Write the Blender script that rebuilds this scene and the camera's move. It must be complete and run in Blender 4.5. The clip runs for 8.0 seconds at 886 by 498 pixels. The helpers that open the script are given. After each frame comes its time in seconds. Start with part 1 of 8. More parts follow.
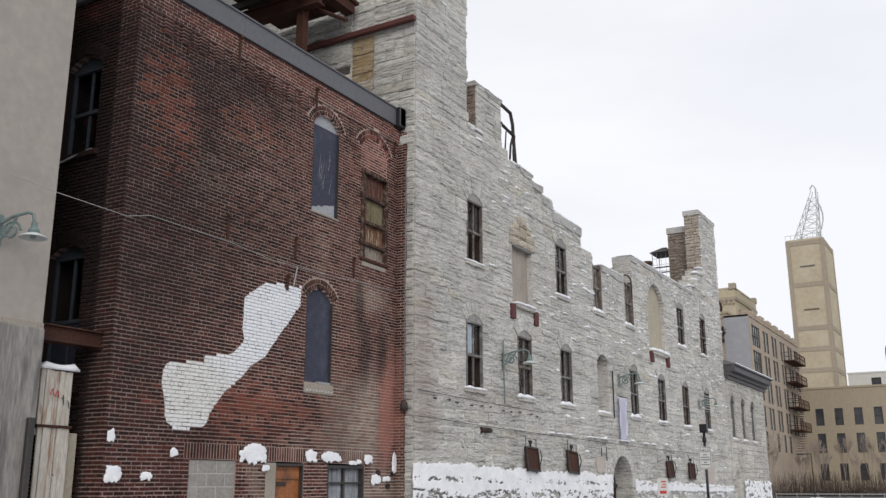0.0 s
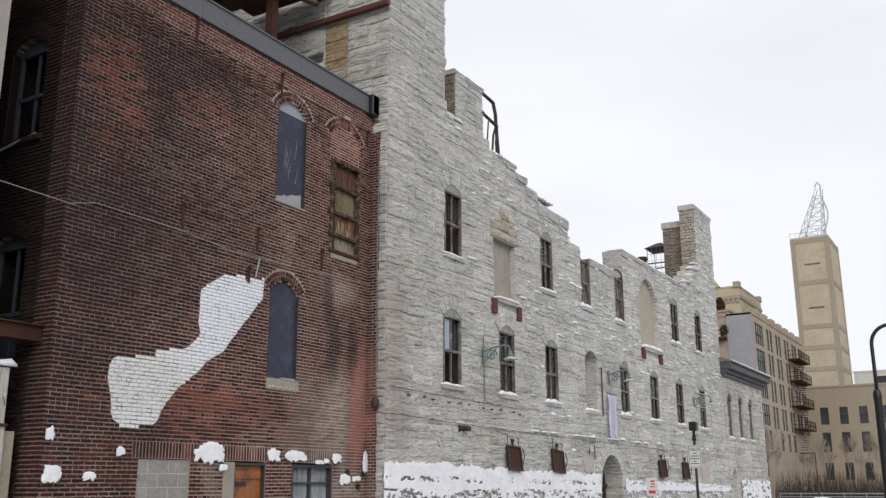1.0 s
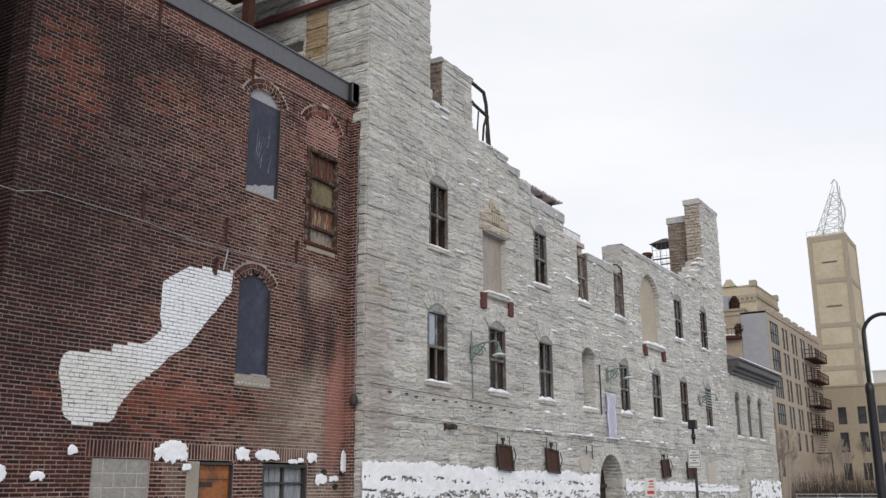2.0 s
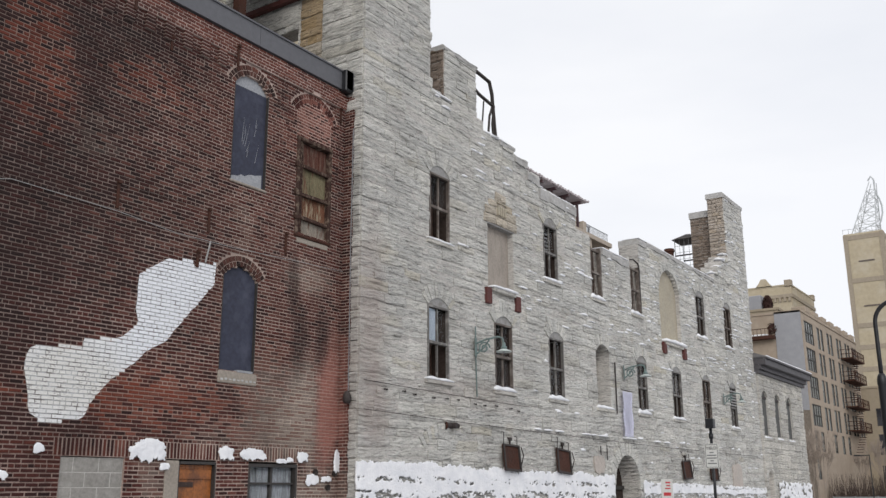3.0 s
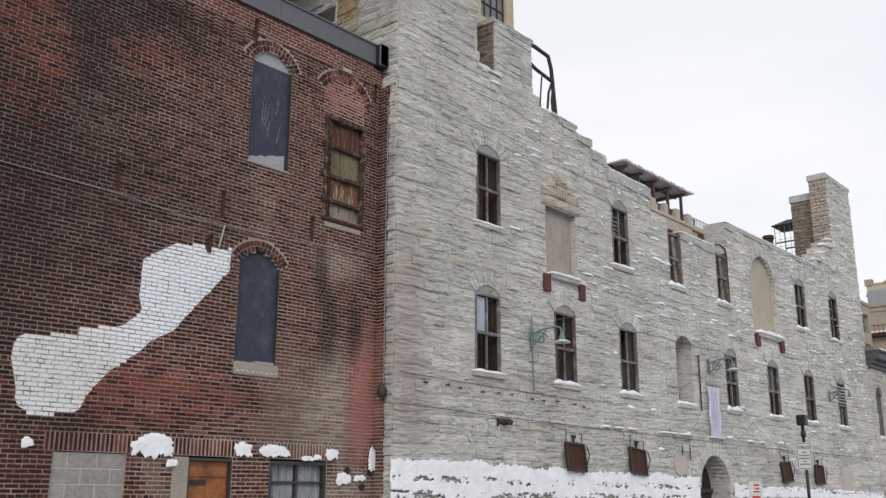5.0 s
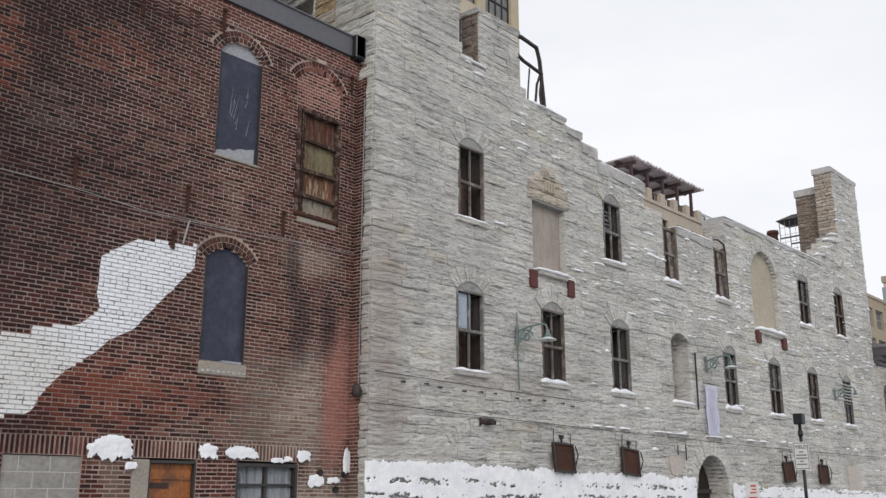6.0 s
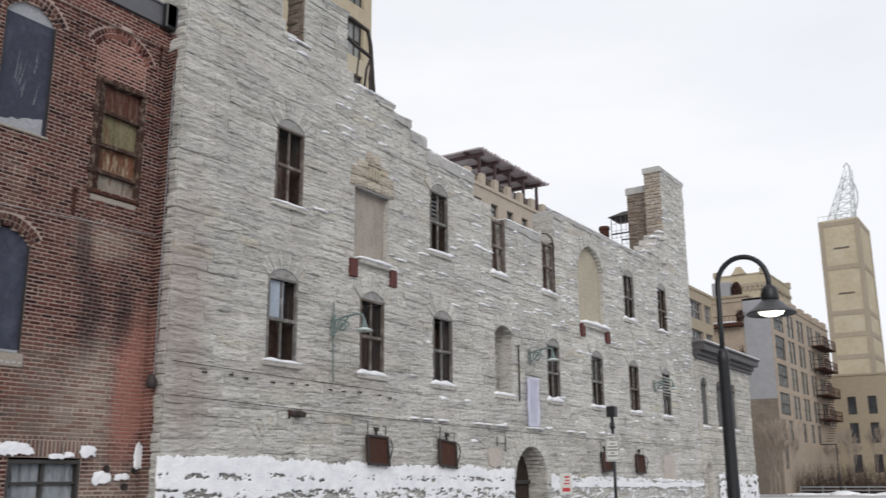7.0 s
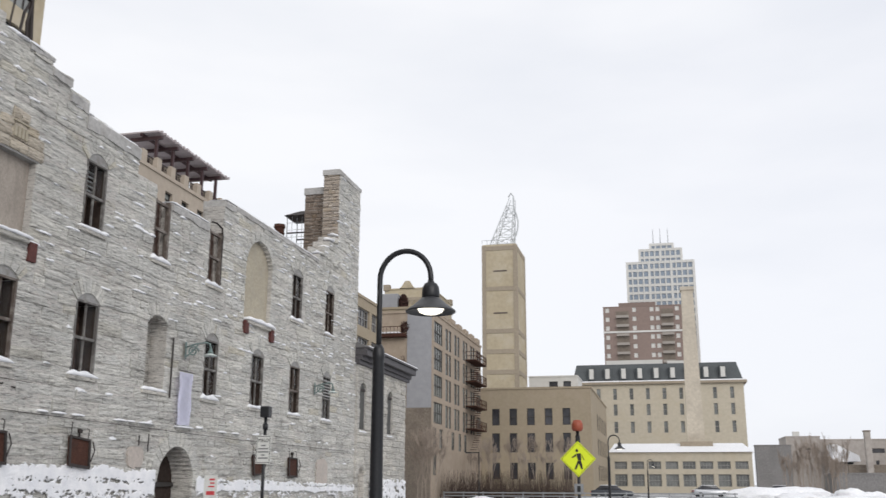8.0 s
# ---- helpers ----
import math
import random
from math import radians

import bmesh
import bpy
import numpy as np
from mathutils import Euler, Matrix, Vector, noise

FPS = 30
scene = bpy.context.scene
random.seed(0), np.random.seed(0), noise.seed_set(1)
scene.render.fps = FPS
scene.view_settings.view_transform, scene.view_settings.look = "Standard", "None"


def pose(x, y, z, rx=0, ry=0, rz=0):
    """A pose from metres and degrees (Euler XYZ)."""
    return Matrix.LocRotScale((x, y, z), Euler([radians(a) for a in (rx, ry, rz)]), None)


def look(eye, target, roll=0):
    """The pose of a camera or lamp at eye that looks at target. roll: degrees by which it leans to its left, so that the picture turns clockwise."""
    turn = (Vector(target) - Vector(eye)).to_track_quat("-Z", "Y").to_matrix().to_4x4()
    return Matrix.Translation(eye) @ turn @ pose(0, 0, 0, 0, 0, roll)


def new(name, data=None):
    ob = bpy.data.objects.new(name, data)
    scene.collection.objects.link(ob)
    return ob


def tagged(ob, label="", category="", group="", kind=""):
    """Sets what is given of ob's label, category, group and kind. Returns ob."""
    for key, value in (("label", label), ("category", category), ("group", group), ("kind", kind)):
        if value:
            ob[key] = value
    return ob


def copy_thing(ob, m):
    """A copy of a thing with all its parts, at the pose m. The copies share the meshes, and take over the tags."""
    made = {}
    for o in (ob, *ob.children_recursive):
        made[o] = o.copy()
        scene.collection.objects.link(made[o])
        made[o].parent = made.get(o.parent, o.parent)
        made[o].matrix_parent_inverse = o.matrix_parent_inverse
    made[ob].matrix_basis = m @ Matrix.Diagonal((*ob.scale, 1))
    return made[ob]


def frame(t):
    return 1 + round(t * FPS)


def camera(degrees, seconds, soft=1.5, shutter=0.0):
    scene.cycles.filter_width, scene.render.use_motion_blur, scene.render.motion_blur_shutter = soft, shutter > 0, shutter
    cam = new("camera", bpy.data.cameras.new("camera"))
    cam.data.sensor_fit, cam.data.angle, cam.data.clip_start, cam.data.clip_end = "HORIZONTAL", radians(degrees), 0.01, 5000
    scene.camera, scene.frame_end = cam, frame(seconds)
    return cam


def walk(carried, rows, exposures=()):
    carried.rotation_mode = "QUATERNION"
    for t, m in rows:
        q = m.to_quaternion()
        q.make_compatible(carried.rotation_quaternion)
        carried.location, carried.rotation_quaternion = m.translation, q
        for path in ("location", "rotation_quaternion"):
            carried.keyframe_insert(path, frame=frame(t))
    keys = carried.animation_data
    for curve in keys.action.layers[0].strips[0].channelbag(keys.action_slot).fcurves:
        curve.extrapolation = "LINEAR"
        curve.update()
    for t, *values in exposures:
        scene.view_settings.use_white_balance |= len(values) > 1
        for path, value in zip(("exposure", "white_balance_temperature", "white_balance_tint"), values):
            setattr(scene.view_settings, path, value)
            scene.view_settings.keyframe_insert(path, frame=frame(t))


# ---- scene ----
cam = camera(50.6, 8.0, 1.4, 0.15)
PATH = [
    (0, (0.074, 0.04, 1.56), (-0.907, 1.713, 2.05), -0.1),
    (0.5, (0.166, 0.492, 1.558), (-0.819, 2.163, 2.049), -0.2),
    (1, (0.282, 0.954, 1.557), (-0.71, 2.62, 2.047), -0.2),
    (1.5, (0.408, 1.408, 1.554), (-0.597, 3.066, 2.044), -0.2),
    (3, (0.718, 2.834, 1.482), (-0.363, 4.44, 1.982), -0.3),
    (3.5, (0.789, 3.304, 1.472), (-0.338, 4.878, 1.974), -0.1),
    (4, (0.863, 3.772, 1.443), (-0.319, 5.304, 1.948), -0.0),
    (4.5, (0.932, 4.231, 1.426), (-0.303, 5.719, 1.933), 0.1),
    (6, (1.169, 5.424, 1.483), (-0.129, 6.859, 1.989), -0.0),
    (6.5, (1.37, 5.801, 1.532), (0.122, 7.282, 2.028), -0.3),
    (7, (1.45, 6.22, 1.622), (0.389, 7.848, 2.1), -0.4),
    (7.2, (1.45, 6.36, 1.612), (0.522, 8.064, 2.099), -0.3),
    (7.5, (1.41, 6.625, 1.6), (0.691, 8.425, 2.089), 0.3),
    (7.8, (1.335, 6.885, 1.6), (0.804, 8.748, 2.092), 0.3),
    (8, (1.278, 7.042, 1.6), (0.841, 8.933, 2.085), 0.2),
]
walk(cam, [(t, look(eye, target, roll)) for t, eye, target, roll in PATH], [(0.0, 0.12), (8.0, 0.12)])

# ---- light ----
SKY_STRENGTH, SUN_STRENGTH = 1.0, 1.2
world = bpy.data.worlds.new("overcast_sky")
scene.world = world
world.use_nodes = True
wt = world.node_tree
wt.nodes.clear()
w_out = wt.nodes.new("ShaderNodeOutputWorld")
w_bg = wt.nodes.new("ShaderNodeBackground")
w_sky = wt.nodes.new("ShaderNodeTexSky")
w_sky.sky_type, w_sky.sun_disc = "NISHITA", False
w_sky.sun_elevation, w_sky.sun_rotation = radians(28), radians(160)
w_gain = wt.nodes.new("ShaderNodeVectorMath")
w_gain.operation = "SCALE"
w_gain.inputs["Scale"].default_value = 0.1
w_coord = wt.nodes.new("ShaderNodeTexCoord")
w_map = wt.nodes.new("ShaderNodeMapping")
w_map.inputs["Scale"].default_value = (1.0, 1.0, 3.5)
w_noise = wt.nodes.new("ShaderNodeTexNoise")
w_noise.inputs["Scale"].default_value, w_noise.inputs["Detail"].default_value = 1.6, 5.0
w_ramp = wt.nodes.new("ShaderNodeValToRGB")
w_ramp.color_ramp.elements[0].position, w_ramp.color_ramp.elements[0].color = 0.33, (0.8, 0.82, 0.87, 1)
w_ramp.color_ramp.elements[1].position, w_ramp.color_ramp.elements[1].color = 0.6, (0.925, 0.93, 0.955, 1)
w_mix = wt.nodes.new("ShaderNodeMix")
w_mix.data_type = "RGBA"
w_mix.inputs["Factor"].default_value = 0.94
wt.links.new(w_sky.outputs["Color"], w_gain.inputs[0])
wt.links.new(w_coord.outputs["Generated"], w_map.inputs["Vector"])
wt.links.new(w_map.outputs["Vector"], w_noise.inputs["Vector"])
wt.links.new(w_noise.outputs["Fac"], w_ramp.inputs["Fac"])
wt.links.new(w_gain.outputs["Vector"], w_mix.inputs["A"])
wt.links.new(w_ramp.outputs["Color"], w_mix.inputs["B"])
# the overcast thickens a little towards the river and the horizon
w_dot = wt.nodes.new("ShaderNodeVectorMath")
w_dot.operation = "DOT_PRODUCT"
w_dot.inputs[1].default_value = (0.6, 0.0, -0.8)
w_range = wt.nodes.new("ShaderNodeMapRange")
w_range.inputs["From Min"].default_value, w_range.inputs["From Max"].default_value = -0.5, 0.1
w_thick = wt.nodes.new("ShaderNodeMix")
w_thick.data_type, w_thick.blend_type = "RGBA", "MULTIPLY"
w_thick.inputs["B"].default_value = (0.925, 0.935, 0.965, 1)
wt.links.new(w_coord.outputs["Generated"], w_dot.inputs[0])
wt.links.new(w_dot.outputs["Value"], w_range.inputs["Value"])
wt.links.new(w_range.outputs["Result"], w_thick.inputs["Factor"])
wt.links.new(w_mix.outputs["Result"], w_thick.inputs["A"])
wt.links.new(w_thick.outputs["Result"], w_bg.inputs["Color"])
w_bg.inputs["Strength"].default_value = SKY_STRENGTH
wt.links.new(w_bg.outputs["Background"], w_out.inputs["Surface"])

sun = new("sun", bpy.data.lights.new("sun", "SUN"))
sun.data.energy, sun.data.angle, sun.data.color = SUN_STRENGTH, radians(35), (1.0, 0.965, 0.92)
sun.matrix_basis = look((30, -20, 26), (0, 20, 0))


# ---- materials ----
def nodes_of(name, rough=0.8, metal=0.0):
    m = bpy.data.materials.new(name)
    m.use_nodes = True
    p = m.node_tree.nodes["Principled BSDF"]
    p.inputs["Roughness"].default_value = rough
    p.inputs["Metallic"].default_value = metal
    p.inputs["Specular IOR Level"].default_value = 0.2 if rough > 0.84 else 0.5
    return m, m.node_tree, p


def add(nt, kind, **values):
    n = nt.nodes.new(kind)
    for key, value in values.items():
        n.inputs[key.replace("_", " ")].default_value = value
    return n


def position(nt, scale=(1, 1, 1)):
    g = nt.nodes.new("ShaderNodeNewGeometry")
    mp = add(nt, "ShaderNodeMapping", Scale=scale)
    nt.links.new(g.outputs["Position"], mp.inputs["Vector"])
    return mp.outputs["Vector"]


def noise_ramp(nt, vec, scale, stops, detail=5.0, rough=0.6):
    n = add(nt, "ShaderNodeTexNoise", Scale=scale, Detail=detail, Roughness=rough)
    nt.links.new(vec, n.inputs["Vector"])
    return ramp(nt, n.outputs["Fac"], stops)


def ramp(nt, fac, stops):
    r = nt.nodes.new("ShaderNodeValToRGB")
    els = r.color_ramp.elements
    while len(els) < len(stops):
        els.new(0.5)
    for e, (pos, col) in zip(els, stops):
        e.position = pos
        e.color = (*col, 1) if not isinstance(col, (int, float)) else (col, col, col, 1)
    nt.links.new(fac, r.inputs["Fac"])
    return r.outputs["Color"]


def mix(nt, a, b, fac, mode="MIX"):
    m = nt.nodes.new("ShaderNodeMix")
    m.data_type, m.blend_type = "RGBA", mode
    for sock, v in ((m.inputs["A"], a), (m.inputs["B"], b), (m.inputs["Factor"], fac)):
        if isinstance(v, (int, float)):
            sock.default_value = v if sock.type == "VALUE" else (v, v, v, 1)
        elif isinstance(v, tuple):
            sock.default_value = (*v, 1)
        else:
            nt.links.new(v, sock)
    return m.outputs["Result"]


def math_node(nt, op, a, b=0.0, clamp=False):
    m = nt.nodes.new("ShaderNodeMath")
    m.operation, m.use_clamp = op, clamp
    for sock, v in ((m.inputs[0], a), (m.inputs[1], b)):
        if isinstance(v, (int, float)):
            sock.default_value = v
        else:
            nt.links.new(v, sock)
    return m.outputs[0]


def bump(nt, p, height, strength=0.4, distance=0.02):
    b = add(nt, "ShaderNodeBump", Strength=strength, Distance=distance)
    nt.links.new(height, b.inputs["Height"])
    nt.links.new(b.outputs["Normal"], p.inputs["Normal"])


def piece_random(nt):
    """One random number for each piece, whether it is an object or an island."""
    o = nt.nodes.new("ShaderNodeObjectInfo")
    g = nt.nodes.new("ShaderNodeNewGeometry")
    s = math_node(nt, "ADD", o.outputs["Random"], g.outputs["Random Per Island"])
    return math_node(nt, "FRACT", s)


def plain(name, color, rough=0.8, metal=0.0, vary=0.15, scale=6.0, bumps=0.15, dirt=None, dirt_amount=0.5, stretch=(1, 1, 1)):
    """A painted, worn or weathered surface: two scales of variation and fine relief."""
    m, nt, p = nodes_of(name, rough, metal)
    v = position(nt, stretch)
    lo, hi = tuple(c * (1 - vary) for c in color), tuple(min(1, c * (1 + vary)) for c in color)
    fine = noise_ramp(nt, v, scale * 5, [(0.3, lo), (0.7, hi)])
    big = noise_ramp(nt, v, scale * 0.4, [(0.3, 1 - vary), (0.75, 1.0)])
    col = mix(nt, fine, big, 1.0, "MULTIPLY")
    if dirt:
        mask = noise_ramp(nt, v, scale, [(0.5, 0.0), (0.66, dirt_amount)])
        col = mix(nt, col, dirt, mask)
    nt.links.new(col, p.inputs["Base Color"])
    n = add(nt, "ShaderNodeTexNoise", Scale=scale * 12, Detail=4.0)
    nt.links.new(v, n.inputs["Vector"])
    bump(nt, p, n.outputs["Fac"], bumps, 0.01)
    return m


def blotch(nt, y, z, ry, rz, soft=0.5):
    """A soft-edged stain on the front walls, centred at (y, z), with a ragged outline."""
    v = position(nt)
    sub = nt.nodes.new("ShaderNodeVectorMath")
    sub.operation = "SUBTRACT"
    nt.links.new(v, sub.inputs[0])
    sub.inputs[1].default_value = (-10.3, y, z)
    mul = nt.nodes.new("ShaderNodeVectorMath")
    mul.operation = "MULTIPLY"
    nt.links.new(sub.outputs[0], mul.inputs[0])
    mul.inputs[1].default_value = (0, 1 / ry, 1 / rz)
    ln = nt.nodes.new("ShaderNodeVectorMath")
    ln.operation = "LENGTH"
    nt.links.new(mul.outputs[0], ln.inputs[0])
    n = add(nt, "ShaderNodeTexNoise", Scale=1.7, Detail=6.0, Roughness=0.65)
    nt.links.new(v, n.inputs["Vector"])
    d = math_node(nt, "ADD", ln.outputs["Value"], math_node(nt, "MULTIPLY", math_node(nt, "SUBTRACT", n.outputs["Fac"], 0.5), 1.6))
    mr = nt.nodes.new("ShaderNodeMapRange")
    mr.inputs["From Min"].default_value, mr.inputs["From Max"].default_value = 1.0 + soft * 0.5, 1.0 - soft * 0.5
    nt.links.new(d, mr.inputs["Value"])
    return mr.outputs["Result"]


def brick_material(name, mortar=False, sooty=False):
    """Old bricks or their mortar. Stains take whole bricks here and there; washes cover bricks and joints alike."""
    m, nt, p = nodes_of(name, 0.9)
    v = position(nt)
    if mortar:
        col = noise_ramp(nt, v, 9.0, [(0.3, (0.24, 0.172, 0.148)), (0.7, (0.465, 0.353, 0.305))])
        gaps = noise_ramp(nt, v, 30.0, [(0.32, 0.35), (0.46, 1.0)])
        col = mix(nt, col, gaps, 1.0, "MULTIPLY")
        soot_c, red_c, pale_c, pink_c = (0.1, 0.078, 0.07), (0.36, 0.23, 0.185), (0.56, 0.485, 0.41), (0.46, 0.28, 0.235)
        pick = None
    else:
        rnd = piece_random(nt)
        pick = math_node(nt, "FRACT", math_node(nt, "MULTIPLY", rnd, 7.31))
        # darker ramp: soot on the arches, painted shade on the alley side
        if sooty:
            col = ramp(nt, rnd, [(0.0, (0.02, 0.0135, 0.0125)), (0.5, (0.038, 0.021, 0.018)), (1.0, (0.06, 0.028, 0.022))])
        else:
            col = ramp(nt, rnd, [(0.0, (0.027, 0.013, 0.0122)), (0.3, (0.047, 0.018, 0.0158)), (0.62, (0.07, 0.023, 0.0192)), (0.86, (0.1, 0.0285, 0.0225)), (1.0, (0.036, 0.0155, 0.014))])
        grain = noise_ramp(nt, v, 55.0, [(0.3, 0.7), (0.75, 1.2)])
        col = mix(nt, col, grain, 1.0, "MULTIPLY")
        soot_c, red_c, pale_c, pink_c = (0.018, 0.012, 0.012), (0.19, 0.05, 0.03), (0.27, 0.215, 0.18), (0.34, 0.145, 0.115)

    def lay(y, z, ry, rz, soft, f, c, whole=True):
        nonlocal col
        mask = blotch(nt, y, z, ry, rz, soft)
        if whole and pick is not None:
            mask = math_node(nt, "MULTIPLY", math_node(nt, "SUBTRACT", math_node(nt, "MULTIPLY", mask, 0.75), pick), 4.0, True)
        col = mix(nt, col, c, math_node(nt, "MULTIPLY", mask, f))

    k_ = 1.3 if mortar else 1.25
    # soot, heaviest round the middle of the wall and under the sills
    for y, z, ry, rz, soft, f in ((10.6, 5.2, 2.0, 1.0, 1.2, 0.5), (9.6, 4.4, 1.0, 1.4, 1.2, 0.4), (10.4, 8.0, 1.4, 0.3, 1.2, 0.2), (12.4, 6.4, 0.8, 0.8, 1.2, 0.25), (9.2, 2.9, 0.8, 0.7, 1.2, 0.3), (9.8, 7.4, 1.7, 1.5, 1.3, 0.7), (8.9, 5.8, 0.5, 2.6, 1.2, 0.4), (11.5, 8.3, 1.2, 0.5, 1.3, 0.45), (10.3, 2.15, 1.3, 0.5, 1.2, 0.3)):
        lay(y, z, ry, rz, soft, f * k_ * 0.8, soot_c, False)
    # reddened bricks
    for y, z, ry, rz, soft, f in ((9.45, 7.2, 0.42, 0.85, 1.5, 0.55), (9.9, 6.9, 0.25, 0.4, 1.5, 0.4), (11.4, 7.5, 0.7, 0.3, 1.4, 0.5), (11.9, 2.8, 1.8, 0.45, 1.2, 0.9), (10.5, 1.9, 1.3, 0.3, 1.2, 0.25), (12.9, 8.8, 3.2, 0.2, 1.0, 0.6), (14.9, 7.6, 0.6, 0.6, 1.2, 0.6), (14.2, 3.6, 0.5, 0.3, 1.2, 0.4)):
        lay(y, z, ry, rz, soft, f, red_c)
    lay(15.0, 8.1, 0.55, 0.42, 0.7, 0.7, pink_c)
    # pale lime and cement smears
    for y, z, ry, rz, soft, f in ((14.55, 2.5, 0.75, 0.45, 1.1, 1.0), (14.9, 2.95, 0.38, 0.7, 1.0, 1.0), (14.1, 2.95, 0.5, 0.5, 1.2, 0.6), (15.15, 1.4, 0.42, 0.36, 0.7, 0.9), (14.85, 5.15, 0.5, 0.3, 0.8, 0.75), (13.35, 5.75, 0.24, 0.6, 1.0, 0.45), (10.5, 6.35, 0.4, 0.3, 1.2, 0.16), (13.2, 2.3, 0.8, 0.25, 0.8, 0.35), (11.9, 1.6, 0.35, 0.5, 0.8, 0.45), (15.5, 1.5, 0.4, 0.5, 0.8, 0.5)):
        lay(y, z, ry, rz, soft, f * 0.85, pale_c, f < 0.5)
    lay(13.9, 5.0, 2.4, 3.8, 1.6, 0.5 if mortar else 0.6, (0.48, 0.385, 0.33) if mortar else (0.15, 0.064, 0.049), True)
    lay(12.6, 8.75, 3.6, 0.26, 0.9, 0.5, (0.5, 0.4, 0.36) if mortar else (0.15, 0.06, 0.047), False)
    # a thin pink wash at the wall's end, and black run-off above it
    lay(15.52, 2.85, 0.3, 0.95, 0.6, 0.75 if mortar else 0.85, pink_c, False)
    lay(15.6, 3.6, 0.22, 0.7, 1.0, 0.6, pink_c, False)
    for y, z, ry, rz in ((14.75, 4.05, 0.2, 0.62), (15.35, 4.15, 0.17, 0.55), (14.55, 5.0, 0.14, 0.6)):
        lay(y, z, ry, rz, 0.9, 0.62, soot_c, False)
    if not mortar:
        chalk = noise_ramp(nt, v, 16.0, [(0.66, 0.0), (0.74, 0.5)])
        for y, z, ry, rz in ((12.6, 5.55, 1.5, 0.35), (14.3, 6.1, 0.16, 0.9), (10.9, 5.9, 0.9, 0.2)):
            near = blotch(nt, y, z, ry, rz, 1.0)
            col = mix(nt, col, (0.42, 0.38, 0.36), math_node(nt, "MULTIPLY", chalk, near))
    big = noise_ramp(nt, v, 0.9, [(0.3, 0.78), (0.7, 1.1)])
    col = mix(nt, col, big, 1.0, "MULTIPLY")
    nt.links.new(col, p.inputs["Base Color"])
    n = add(nt, "ShaderNodeTexNoise", Scale=70.0, Detail=5.0)
    nt.links.new(v, n.inputs["Vector"])
    bump(nt, p, n.outputs["Fac"], 0.6, 0.009)
    return m


def stone_material(name, tint=(1, 1, 1), low=0.46, high=0.76, warm=0.35, dusted=True):
    m, nt, p = nodes_of(name, 0.95)
    v = position(nt)
    flat = position(nt, (1.0, 0.42, 6.5))
    rnd = piece_random(nt)
    def c(f, w=0.0):
        return tuple(f * t * k for t, k in zip(tint, (1.035 + w * 0.14, 1.0 + w * 0.03, 0.955 - w * 0.2)))
    mid = (low + high) / 2
    col = ramp(nt, rnd, [(0.0, c(mid * 0.86)), (0.2, c(mid * 0.98, -0.1)), (0.5, c(mid * 1.04, -0.06)), (0.8, c(high * 0.92)), (0.94, c(mid)), (1.0, c(mid * 0.93, warm))])
    beds = noise_ramp(nt, flat, 2.9, [(0.33, 0.5), (0.43, 0.87), (0.5, 0.99), (0.6, 1.03), (0.7, 1.13)], 6.0, 0.68)
    col = mix(nt, col, beds, 1.0, "MULTIPLY")
    chips = position(nt, (1.0, 1.0, 5.5))
    flecks = noise_ramp(nt, chips, 6.0, [(0.35, 0.46), (0.425, 0.88), (0.5, 1.02), (0.58, 1.06), (0.66, 1.2)], 5.0, 0.7)
    col = mix(nt, col, flecks, 1.0, "MULTIPLY")
    grit = noise_ramp(nt, position(nt, (1.0, 1.0, 1.8)), 34.0, [(0.34, 0.74), (0.46, 0.98), (0.56, 1.03), (0.68, 1.18)], 4.0, 0.7)
    col = mix(nt, col, grit, 1.0, "MULTIPLY")
    stains = noise_ramp(nt, v, 0.75, [(0.3, 0.8), (0.65, 1.06)])
    col = mix(nt, col, stains, 1.0, "MULTIPLY")
    rust = noise_ramp(nt, v, 1.3, [(0.62, 0.0), (0.76, 0.35)])
    col = mix(nt, col, (0.42 * tint[0], 0.35 * tint[1], 0.25 * tint[2]), rust)
    # brick dust and soot washed onto the corner stones
    for y, z, ry, rz, f in ((16.15, 4.6, 0.4, 1.6, 0.55), (16.3, 2.9, 0.5, 0.7, 0.4), (19.2, 3.5, 1.6, 0.3, 0.25)):
        col = mix(nt, col, (0.34, 0.275, 0.245), math_node(nt, "MULTIPLY", blotch(nt, y, z, ry, rz, 1.2), f))
    if dusted:
        # snow dust that lies on the upward facets, more of it along the exposed stretch
        g = nt.nodes.new("ShaderNodeNewGeometry")
        sep = nt.nodes.new("ShaderNodeSeparateXYZ")
        nt.links.new(g.outputs["Normal"], sep.inputs["Vector"])
        at = nt.nodes.new("ShaderNodeSeparateXYZ")
        nt.links.new(g.outputs["Position"], at.inputs["Vector"])
        tilt = nt.nodes.new("ShaderNodeMapRange")
        tilt.inputs["From Min"].default_value, tilt.inputs["From Max"].default_value = 0.25, 0.45
        nt.links.new(sep.outputs["Z"], tilt.inputs["Value"])
        far = nt.nodes.new("ShaderNodeMapRange")
        far.inputs["From Min"].default_value, far.inputs["From Max"].default_value = 18.0, 27.0
        far.inputs["To Min"].default_value = 0.12
        nt.links.new(at.outputs["Y"], far.inputs["Value"])
        drift = noise_ramp(nt, v, 2.2, [(0.42, 0.0), (0.58, 1.0)])
        amount = math_node(nt, "MULTIPLY", math_node(nt, "MULTIPLY", tilt.outputs["Result"], far.outputs["Result"]), drift)
        col = mix(nt, col, (0.8, 0.81, 0.83), math_node(nt, "MULTIPLY", amount, 0.2))
    nt.links.new(col, p.inputs["Base Color"])
    n = add(nt, "ShaderNodeTexNoise", Scale=6.0, Detail=9.0, Roughness=0.74)
